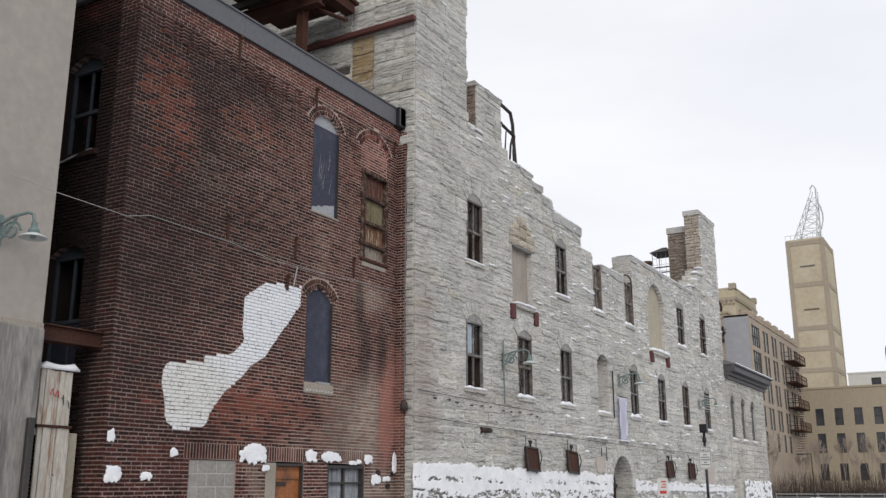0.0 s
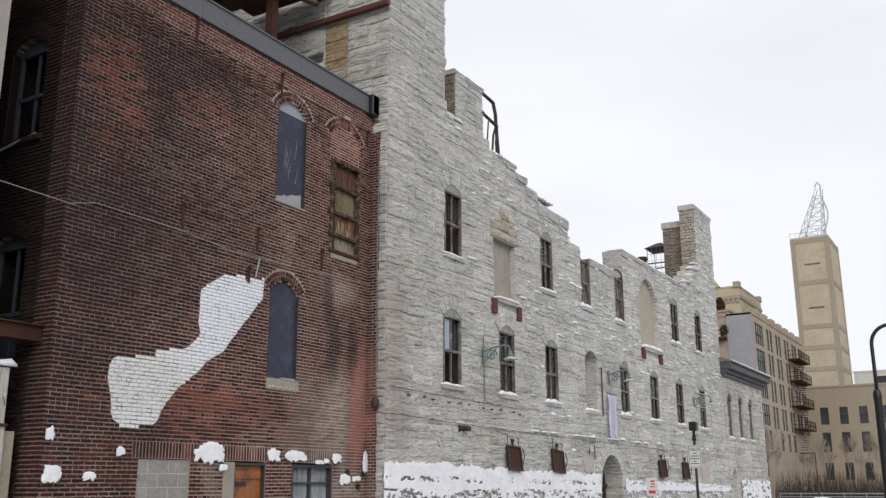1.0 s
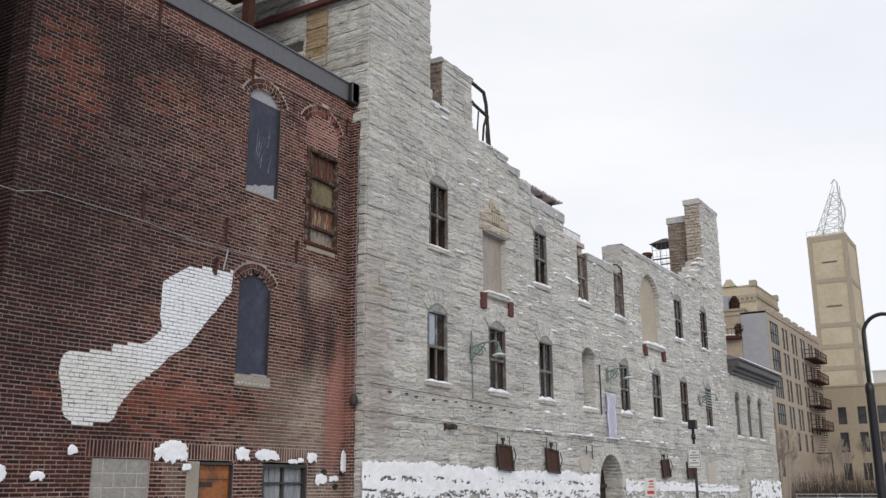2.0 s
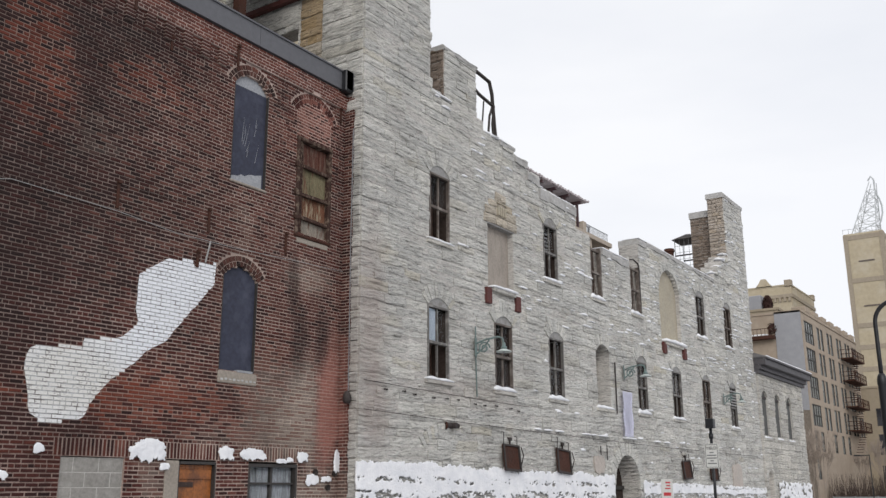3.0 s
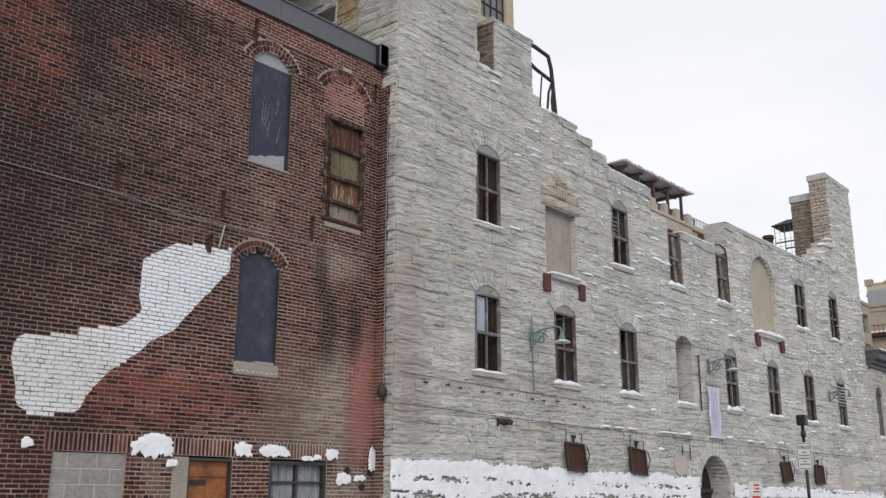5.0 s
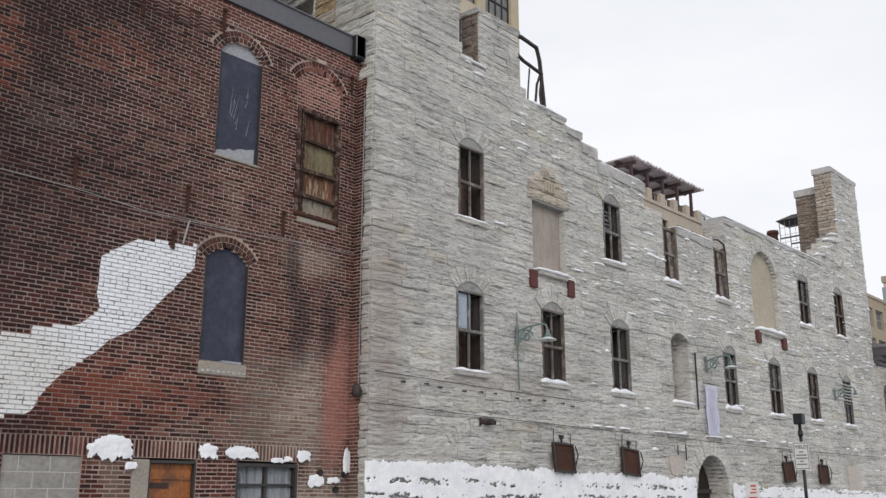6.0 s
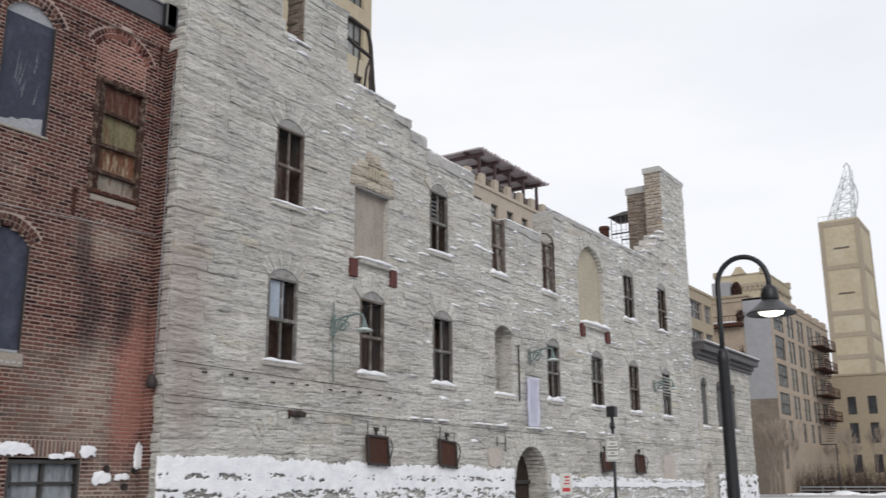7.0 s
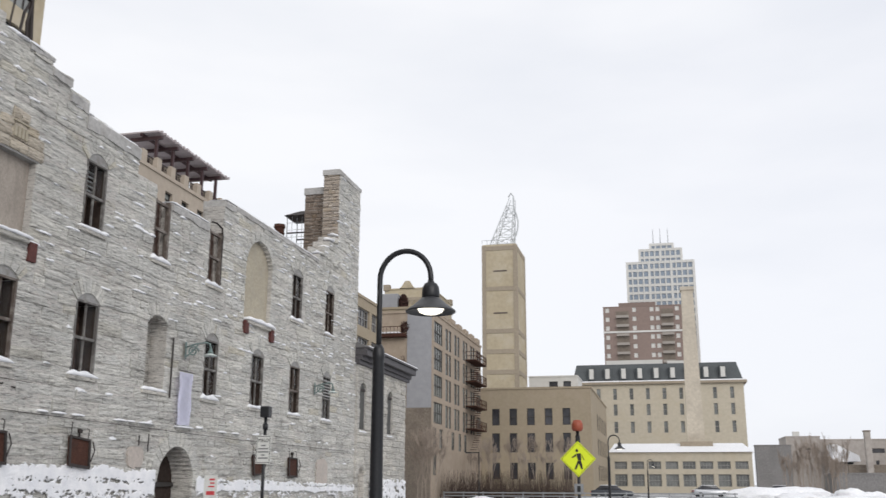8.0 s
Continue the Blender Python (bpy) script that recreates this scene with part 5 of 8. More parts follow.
# high rises
sw = [(x, x + 1.6, z + 0.6, z + 2.6) for x in (-20.6, -9.0, -1.5, 1.0, 9.2) for z in range(46, 75, 4)]
red = far_building("red_brick_tower_block", "far red brick apartment tower with stacked balconies", -21.6, 16, 420, 440, 77, FAR_RED, (), sw, FAR_PALE, FAR_PALE, mullions=False)
for z in range(44, 75, 4):
    for xa, xb in ((-16.0, -10.6), (3.2, 8.4)):
        part("balcony", boxes((xa, xb, 418.3, 420, z, z + 0.4), (xa, xb, 418.3, 418.45, z + 0.4, z + 1.1)), CONCRETE, red)
part("cornice_band", boxes((-21.8, 16.2, 419.7, 419.98, 65.5, 66.3)), FAR_PALE, red)
part("roof_house", boxes((-15, 1, 424, 436, 77, 79.5)), FAR_RED, red)
part("balcony_recess", boxes((-16, -10.6, 419.85, 419.98, 44, 75), (3.2, 8.4, 419.85, 419.98, 44, 75.5)), TAN_RUBBLE, red)
gl = thing("glass_high_rise", (0, 0, 0), "far stepped pale high-rise with bluish glazing", "building")
for nm, x0, x1, b0, zt in (("body", -11.6, 19.2, 0, 102.5), ("upper", -5.6, 14.0, 102.5, 108.5), ("crown", -0.5, 10.3, 108.5, 111)):
    body_ = part(nm, boxes((x0, x1, 445, 470, b0, zt)), FAR_GLASS, gl)
    n = int((x1 - x0) / 2.4)
    for k in range(n + 1):
        x = x0 + (x1 - x0 - 0.6) * k / n
        part("pier", boxes((x, x + (1.1 if k % 4 == 0 else 0.6), 444.5, 445.0, b0, zt)), FAR_PALE, body_)
    z = zt - 1.0
    while z > max(b0, 60) - 1:
        part("spandrel", boxes((x0, x1, 444.7, 445.0, z, z + 1.2)), FAR_PALE, body_)
        z -= 3.6
an = bmesh.new()
for x in (1.5, 4.8, 8.4):
    tube(an, (x, 455, 111), (x, 455, 121), 0.25, 0.1, 5)
part("antennas", an, GALV, gl)

# buildings beyond the far shore
works = far_building("far_riverside_works", "low tan works building far across the river", 39.6, 82, 262, 285, 12.4, FAR_TAN, (), [(50, 54.5, 9.2, 10.3), (45, 47, 6.5, 7.6), (52.2, 53.0, 6.2, 7.4)], mullions=False, roof=SNOW)
part("snowy_lean_to", slab(bmesh.new(), lambda u, v, w: (u, 254.0 - w, v), [(41.0, 7.0), (47.2, 7.0), (47.0, 8.4), (44.6, 9.6), (42.2, 11.0), (41.0, 11.1)], -7.9, 0.0), SNOW, works, "snow-covered lean-to roof")
part("yard_wall", boxes((44.0, 82, 252, 253, 0, 6.2)), TAN_RUBBLE, works, "brown yard wall")
far_building("far_grey_shed", "weathered grey shed far across the river", 23.6, 32.0, 257, 260.8, 10.9, SHED_GREY, (), [], roof=SNOW)
store = far_building("far_brick_store", "brown brick store far across the river", 31.4, 39.5, 261, 276, 13.15, FAR_TAN, (), [(36.4, 37.0, 9.0, 10.5)], mullions=False, roof=SNOW)
part("roof_vent", bevel(boxes((33.3, 34.9, 262, 263.5, 13.3, 14.6)), 0.05), FAR_PALE, store)
far_building("far_dark_shed", "low dark grey shed under snow by the river", 32.6, 52, 200, 214, 3.5, SHED_GREY, roof=SNOW)
fc = thing("far_chimney", (48.4, 250, 0), "far short brown brick chimney", "chimney")
part("shaft", bevel(boxes((-0.7, 0.7, -0.7, 0.7, 0, 13.8)), 0.1), FAR_TAN, fc)
part("cap", boxes((-0.8, 0.8, -0.8, 0.8, 13.8, 14.1)), TAN_RUBBLE, fc)

# loft block with a planted balcony, beside the grey flank
east = [(y, y + w, z, z + 1.7) for y, w in ((75.0, 3.5), (81.2, 3.5), (87.3, 3.6), (91.6, 2.0)) for z in (15.6, 12.9, 10.2)]
loft = far_building("loft_block", "buff brick loft block with large factory windows", -36, -25.2, 70, 94, 18.2, BEIGE_WALL, east, frame_mat=FRAME_GREY)
part("rooftop_plant", bevel(boxes((-31.5, -27.0, 84, 88, 18.1, 20.3)), 0.05), FRAME_DARK, loft, "dark rooftop plant")
part("rooftop_duct", bevel(boxes((-27.9, -27.4, 86, 87.4, 20.0, 20.9), (-29.9, -29.3, 86, 87.4, 20.2, 21.1)), 0.03), FAR_PALE, loft)
link_block = far_building("balcony_wing", "shaded buff wing with a planted balcony between two blocks", -34, -24.62, 104.2, 112, 20.0, BEIGE_WALL, (), [(-28.4, -25.1, 13.2, 15.9), (-28.4, -25.1, 9.9, 12.5)], frame_mat=FRAME_BROWN)
part("balcony", bevel(boxes((-29.5, -24.62, 101.6, 104.1, 16.6, 16.95)), 0.03), RUST, link_block, "rust-coloured balcony slab")
part("balcony_snow", bevel(boxes((-28.6, -25.3, 101.7, 103.9, 16.954, 17.15)), 0.06), SNOW, link_block, "snow on the balcony")
part("balcony_rail", boxes((-29.5, -24.7, 101.62, 101.68, 17.65, 17.72), *[(-29.5 + k_ * 0.4, -29.46 + k_ * 0.4, 101.62, 101.66, 16.95, 17.65) for k_ in range(12)]), RUST, link_block)
part("lower_rail", boxes((-29.5, -24.7, 102.6, 102.66, 14.7, 14.8), (-29.5, -24.7, 102.55, 104.1, 13.0, 13.12)), FRAME_BROWN, link_block)
part("roof_room", bevel(boxes((-28.3, -26.35, 104.6, 108, 19.9, 21.85)), 0.04), GREY_RENDER, link_block, "pale grey rooftop room")


def potted_shrub(x, y, z, rad, high, label):
    """A clipped, wintry shrub: many small upright leaf clumps round a stem."""
    r_ = random.Random(int(x * 10))
    e_ = thing("shrub", (x, y, z), label, "shrub", "balcony shrubs")
    st_ = bmesh.new()
    tube(st_, (0, 0, 0), (0, 0, high * 0.5), 0.06, 0.03, 6)
    part("stem", st_, BARK, e_)
    lf = bmesh.new()
    for _ in range(900):
        f = r_.random()
        rr = rad * math.sqrt(max(0.05, 1 - (2 * f - 0.8) ** 2 / 1.5)) * math.sqrt(r_.random())
        a_ = r_.uniform(0, math.tau)
        c_ = Vector((rr * math.cos(a_), rr * math.sin(a_), high * (0.08 + 0.92 * f)))
        d_ = Vector((r_.uniform(-1, 1), r_.uniform(-1, 1), r_.uniform(0.2, 1.4))).normalized() * 0.2
        s_ = d_.orthogonal().normalized() * 0.1
        lf.faces.new([lf.verts.new(c_ + q_) for q_ in (-d_, s_, d_, -s_)])
    part("foliage", lf, SHRUB, e_, "dark red-brown winter leaves")
    return e_


potted_shrub(-24.85, 102.9, 16.95, 0.75, 1.6, "dark red-brown shrub at the balcony's end")
potted_shrub(-25.75, 104.8, 20.0, 0.5, 1.65, "rounded dark shrub on the roof terrace")
potted_shrub(-25.0, 103.0, 13.12, 0.7, 2.1, "upright dark shrub on the lower balcony")
# buff landmark beyond, with a gabled parapet
ped = far_building("pedimented_block", "tall buff block with a gabled parapet and corner piers", -47.4, -38.5, 170, 187, 36.1, BEIGE_FAR, [(y, y + 1.3, z, z + 2.6) for y in (172.5, 176.0, 179.5, 183.0) for z in (30.0, 25.6)], [(-42.0, -40.7, 29.4, 32.0), (-45.6, -44.3, 29.4, 32.0)], WIN_SKY_REFLECT, mullions=False)
part("frieze", bevel(boxes((-47.55, -38.35, 169.8, 169.99, 34.0, 34.6)), 0.03), BEIGE_BAND, ped)
for k in range(11):
    part("dentil", boxes((-47.2 + k * 0.82, -46.8 + k * 0.82, 169.7, 169.99, 33.3, 34.0)), BEIGE_BAND, ped)
part("east_frieze", boxes((-38.49, -38.3, 170.2, 187, 34.0, 34.6)), BEIGE_BAND, ped)
for x, y in ((-47.0, 170.3), (-38.9, 170.3), (-38.9, 186.6)):
    part("corner_pier", bevel(boxes((x - 0.6, x + 0.6, y - 0.6, y + 0.6, 36.0, 37.1)), 0.05), BEIGE_BAND, ped)
gb = bmesh.new()
slab(gb, lambda u, v, w: (u, 169.9 + w, v), [(-44.6, 36.2), (-41.6, 36.2), (-42.2, 36.9), (-42.7, 37.7), (-43.5, 37.7), (-44.0, 36.9)], 0.0, 0.5)
part("gable", gb, BEIGE_FAR, ped, "small shaped gable")

terr_w = [(y, y + 1.0, 20.0, 20.95) for y in (60.1, 62.4, 64.7, 67.0, 69.2)]
# unseen roof given snow so that light bounces up under the pergola
terr = far_building("terrace_building", "buff building with a roof-terrace pergola", -45, -31, 55, 71.2, 21.8, TERRACE_BUFF, terr_w, (), WIN_SKY_REFLECT, roof=SNOW)
for k in range(7):
    part("pier", bevel(boxes((-31.7, -31.05, 59.3 + k * 1.9, 59.9 + k * 1.9, 22.05, 22.95)), 0.04), TERRACE_BUFF, terr)
    part("guard_rail", boxes((-31.4, -31.35, 59.9 + k * 1.9, 61.2 + k * 1.9, 22.8, 22.86), *[(-31.4, -31.36, 59.95 + k * 1.9 + j * 0.18, 59.98 + k * 1.9 + j * 0.18, 22.05, 22.8) for j in range(7)]), DARK_STEEL, terr)
shel = thing("roof_shelter", (0, 0, 0), "pale flat-roofed shelter with piers beside the roof terrace", "building")
part("slab", bevel(boxes((-42, -31.0, 71.5, 76.2, 21.75, 22.15)), 0.03), TERRACE_BUFF, shel)
for y in (71.7, 75.2):
    part("pier", boxes((-32.0, -31.2, y, y + 0.8, 15, 21.75)), TERRACE_BUFF, shel)
part("back_wall", boxes((-36, -35.7, 71.5, 76.1, 15, 21.75)), PINK_BUFF, shel)
part("base", boxes((-42, -31.2, 71.5, 76.1, 0, 19.6)), TERRACE_BUFF, shel)
part("railing", boxes((-31.3, -31.25, 71.6, 76.0, 22.9, 22.96), *[(-31.3, -31.26, 71.6 + k_ * 0.25, 71.63 + k_ * 0.25, 22.15, 22.9) for k_ in range(18)]), GALV, shel)
perg = thing("pergola", (0, 0, 0), "dark red steel pergola with slatted roof on a terrace", "pergola")
for x in (-34.6, -31.35):
    for k in range(5):
        part("post", bevel(boxes((x - 0.1, x + 0.1, 61.3 + k * 2.21, 61.5 + k * 2.21, 21.6, 24.3)), 0.015), PERGOLA_STEEL, perg)
for x in (-34.6, -32.3):
    part("beam", boxes((x - 0.1, x + 0.1, 60.9, 71.3, 24.52, 24.68)), PERGOLA_STEEL, perg)
for k in range(5):
    part("cross_beam", boxes((-35.2, -30.95, 61.28 + k * 2.21, 61.52 + k * 2.21, 24.3, 24.515)), PERGOLA_STEEL, perg)
for k in range(48):
    out = 0.1 * (k % 2) + 0.05 * math.sin(k * 2.3)
    part("slat", boxes((-35.3, -31.0 + out, 60.95 + k * 0.223, 61.12 + k * 0.223, 24.69, 24.79 + 0.05 * (k % 2))), PERGOLA_DECK, perg)
far_building("tall_flats", "tall pale buff flats behind the ruined tower", -50, -32.0, 36, 49.4, 42, BEIGE_FAR, [(y, y + 2.6, z, z + 2.4) for y in (42.6, 46.0) for z in (23.4, 26.9, 30.4)], [], WIN_PALE)

# ---- doors and windows of the brick building ----
def arch_outline(op, n=10, inset=0.0):
    """Corner points of an arched or flat opening, anticlockwise from its lower left."""
    a, b = op["y0"] + inset, op["y1"] - inset
    pts = [(a, op["z0"] + inset), (b, op["z0"] + inset)]
    h = op["za"] - op["zs"]
    if h < 0.02:
        return pts + [(b, op["zs"] - inset), (a, op["zs"] - inset)]
    half, mid = (b - a) / 2, (a + b) / 2
    rad = (half * half + h * h) / (2 * h)
    ang = math.asin(min(1.0, half / rad))
    for k in range(n + 1):
        t = ang - 2 * ang * k / n
        pts.append((mid + rad * math.sin(t), op["za"] - inset - rad + rad * math.cos(t)))
    return pts


def bar(bm, fr, u0, u1, v0, v1, w0, w1):
    cs = [fr(u, v, w) for u in (u0, u1) for v in (v0, v1) for w in (w0, w1)]
    xs, ys, zs = [p[0] for p in cs], [p[1] for p in cs], [p[2] for p in cs]
    box(bm, min(xs), max(xs), min(ys), max(ys), min(zs), max(zs))
    return bm


def bars(fr, *list_of):
    bm = bmesh.new()
    for b in list_of:
        bar(bm, fr, *b)
    return bm


def local(op):
    """An opening's own frame: the middle of its foot is the origin."""
    mid = (op["y0"] + op["y1"]) / 2
    return opening(op["y0"] - mid, op["y1"] - mid, 0.0, op["zs"] - op["z0"], op["za"] - op["z0"]), mid


F0 = front(0.0)


def boarded_window(op, label, pale_foot):
    o, mid = local(op)
    e = thing("boarded_window", (BX, mid, op["z0"]), label, "window", "boarded windows of the brick wall")
    a, b, zs = o["y0"], o["y1"], o["zs"]
    if pale_foot:
        part("board", slab(bmesh.new(), F0, [(a + 0.01, 0.02), (b - 0.01, 0.02), (b - 0.01, zs), (a + 0.01, zs)], -0.09, -0.05), BOARD_BLUE, e)
        part("arch_head", slab(bmesh.new(), F0, arch_outline(o)[2:], -0.1, -0.055), BOARD_PALE, e, "pale arched head board")
    else:
        part("board", slab(bmesh.new(), F0, arch_outline(o, 12, 0.008), -0.09, -0.05), BOARD_BLUE, e)
    part("frame", bars(F0, (a, a + 0.012, 0, zs, -0.12, 0.006), (b - 0.012, b, 0, zs, -0.12, 0.006)), FRAME_DARK, e)
    if pale_foot:
        pts = [(a + 0.05, 0.02), (b - 0.05, 0.02)] + [(b - 0.05 - (b - a - 0.1) * k / 9, 0.27 + 0.04 * noise.noise((k * 0.9, 3, 1)) - 0.02 * k) for k in range(10)]
        part("peeled_foot", slab(bmesh.new(), F0, pts, -0.049, -0.046), BOARD_PALE, e, "peeled pale foot of the board")
        scr = bmesh.new()
        for k in range(9):
            u, v = rng.uniform(a + 0.25, b - 0.2), rng.uniform(0.3, 1.1)
            slab(scr, F0, [(u, v), (u + 0.007, v), (u + 0.05 + rng.uniform(-0.05, 0.05), v + rng.uniform(0.15, 0.45))], -0.049, -0.046)
        part("scratches", scr, BOARD_PALE, e, "pale scratches")
        part("sill", bevel(bars(F0, (a - 0.02, b + 0.02, -0.04, 0.0, -0.3, 0.035)), 0.01), SILL_STONE, e, "thin weathered sill")
    else:
        part("sill", bevel(bars(F0, (a - 0.02, b + 0.05, -0.19, 0.0, -0.35, 0.035)), 0.015), SILL_STONE, e, "weathered stone sill")
        part("drip", bars(F0, (a + 0.38, b - 0.05, 0.0, 0.035, -0.1, 0.03)), BOARD_PALE, e)
        part("snow_crumbs", bars(F0, *[(a + 0.02 + k * 0.088, a + 0.07 + k * 0.088, -0.15 + 0.006 * (k % 3), -0.12 + 0.01 * (k % 2), 0.03, 0.042) for k in range(9)]), SILL_CRUMB, e, "dashes of snow on the sill's face")
    return e


boarded_window(brick_ops[0], "arched window boarded with scratched blue-grey panel and pale foot", True)
boarded_window(brick_ops[1], "arched window boarded with plain blue-grey panel on stone sill", False)

# rusted iron door in the upper wall
o, mid = local(brick_ops[2])
e = thing("iron_door", (BX, mid, brick_ops[2]["z0"]), "flaking rusted iron loading door barred with three straps", "door")
a, b, zs = o["y0"], o["y1"], o["zs"]
part("frame", bevel(bars(F0, (a - 0.03, a + 0.045, -0.05, zs + 0.06, -0.1, 0.03), (b - 0.05, b + 0.03, -0.06, zs - 0.03, -0.1, 0.025), (a + 0.045, b + 0.02, zs - 0.02, zs + 0.05, -0.1, 0.05)), 0.006), RUST_FRAME, e)
part("stile", bars(F0, (a + 0.075, a + 0.1, -0.03, zs - 0.03, -0.08, 0.01), (a + 0.13, a + 0.155, -0.02, zs - 0.05, -0.08, -0.005)), RUST_FRAME, e, "paired dark guide bars")
marks = (-0.02, 0.27, 0.71, 1.24, zs - 0.02)
for k, (va, vb) in enumerate(zip(marks, marks[1:])):
    for n_, (ua, ub) in enumerate(((a + 0.16, a + 0.4), (a + 0.405, a + 0.63), (a + 0.635, b - 0.05))):
        dz_ = 0.006 * math.sin(k * 3 + n_ * 2)
        part("panel", bevel(bars(F0, (ua, ub, va + 0.01, vb - 0.01, -0.085, -0.06 + dz_)), 0.004), (RUST_PALE, RUST_FLAKY, RUST_OLIVE, RUST_PANEL)[k], e)
for k, v in enumerate(marks[1:4]):
    st = bevel(bars(F0, (a + (-0.06 if k != 2 else 0.16), b + 0.03, v - 0.035, v + 0.03, -0.05, 0.02)), 0.008)
    bmesh.ops.rotate(st, verts=st.verts, cent=(0, 0, v), matrix=Matrix.Rotation(radians((-1.5, 1.0, -2.0)[k]), 3, "X"))
    part("strap", st, RUST_FRAME, e, "heavy rusted strap")
    part("hinge_pin", bevel(bars(F0, (a - 0.07, a + 0.03, v - 0.06, v + 0.06, 0.0, 0.055)), 0.01), RUST_FRAME, e)
part("threshold", bevel(bars(F0, (a - 0.04, b + 0.03, -0.1, -0.05, -0.12, 0.045)), 0.01), RUST, e)
part("sill", bevel(bars(F0, (a + 0.02, b - 0.02, -0.2, -0.1, -0.1, 0.018)), 0.012), SILL_STONE, e, "pale crumbling sill")

# block-filled doorway
e = thing("blocked_doorway", (BX, 10.835, 0), "doorway filled with grey concrete blocks", "doorway")
for row in range(10):
    v = row * 0.194
    cuts = [-0.495, -0.29, 0.105, 0.495] if row % 2 else [-0.495, -0.1, 0.3, 0.495]
    for ua, ub in zip(cuts, cuts[1:]):
        part("block", bevel(bars(F0, (ua + 0.006, ub - 0.006, v + 0.006, min(v + 0.188, 1.936), -0.25, -0.02)), 0.005), BLOCK, e)
part("mortar", bars(F0, (-0.495, 0.495, 0, 1.938, -0.24, -0.024)), BLOCK_JOINT, e)

# orange plank door
e = thing("plank_door", (BX, 12.52, 0), "orange varnished plank door with iron hinges, shut", "door")
part("jamb", bevel(bars(F0, (-0.49, -0.24, 0, 1.93, -0.3, 0.02)), 0.01), SILL_STONE, e, "pale concrete jamb")
part("frame", bars(F0, (-0.235, -0.215, 0, 1.92, -0.2, 0.0), (0.465, 0.49, 0, 1.92, -0.2, 0.0), (-0.215, 0.465, 1.885, 1.925, -0.2, 0.01)), FRAME_DARK, e)
for k in range(4):
    part("plank", bevel(bars(F0, (-0.212 + k * 0.17, -0.044 + k * 0.17, 0.02, 1.88, -0.1, -0.07)), 0.004), WOOD_ORANGE, e)
for v in (0.35, 1.0, 1.74):
    part("ledge", bevel(bars(F0, (-0.19, 0.44, v - 0.07, v + 0.07, -0.07, -0.05)), 0.005), WOOD_ORANGE, e)
for v in (1.6, 0.4):
    part("hinge", bars(F0, (-0.21, 0.1, v - 0.04, v + 0.03, -0.07, -0.055)), FRAME_BROWN_DARK, e)
part("handle", bars(F0, (0.36, 0.39, 0.9, 1.1, -0.07, -0.02)), DARK_STEEL, e)

# ground floor window
e = thing("steel_window", (BX, 14.245, 0.85), "two-light dark steel window with dusty panes", "window")
part("frame", bars(F0, (-0.562, -0.52, 0, 1.07, -0.12, 0.0), (0.52, 0.562, 0, 1.07, -0.12, 0.0), (-0.52, 0.52, 1.02, 1.07, -0.12, 0.0), (-0.52, 0.52, 0, 0.06, -0.12, 0.0)), FRAME_DARK, e)
part("mullion", bars(F0, (-0.022, 0.022, 0.06, 1.02, -0.11, -0.045)), FRAME_DARK, e)
part("transom", bars(F0, (-0.52, 0.52, 0.745, 0.78, -0.109, -0.046)), FRAME_DARK, e)
for ua, ub in ((-0.52, -0.022), (0.022, 0.52)):
    part("blind", bars(F0, (ua + 0.004, ub - 0.004, 0.06, 1.02, -0.11, -0.1)), DUSTY_PANE, e, "pale dusty blind behind the glass")
    for va, vb in ((0.06, 0.74), (0.78, 1.0)):
        p_ = part("pane", bars(F0, (ua, ub, va, min(vb + 0.02, 1.02), -0.085, -0.08)), GLASS, e)
        p_.visible_shadow = False
part("sill", bevel(bars(F0, (-0.6, 0.6, -0.1, 0.0, -0.3, 0.05)), 0.01), SILL_STONE, e)
inn = boxes((-12.2, -12.1, 8.8, 15.85, 0, 8.6), (-12.1, BX - 0.4, 9.16, 15.85, 2.2, 2.35), (-12.1, BX - 0.4, 9.16, 15.85, 5.3, 5.45))
tagged(link_mesh("wall_brick_inner", inn, INTERIOR), "dark inner wall and floors of the brick building", "wall", kind="structure")


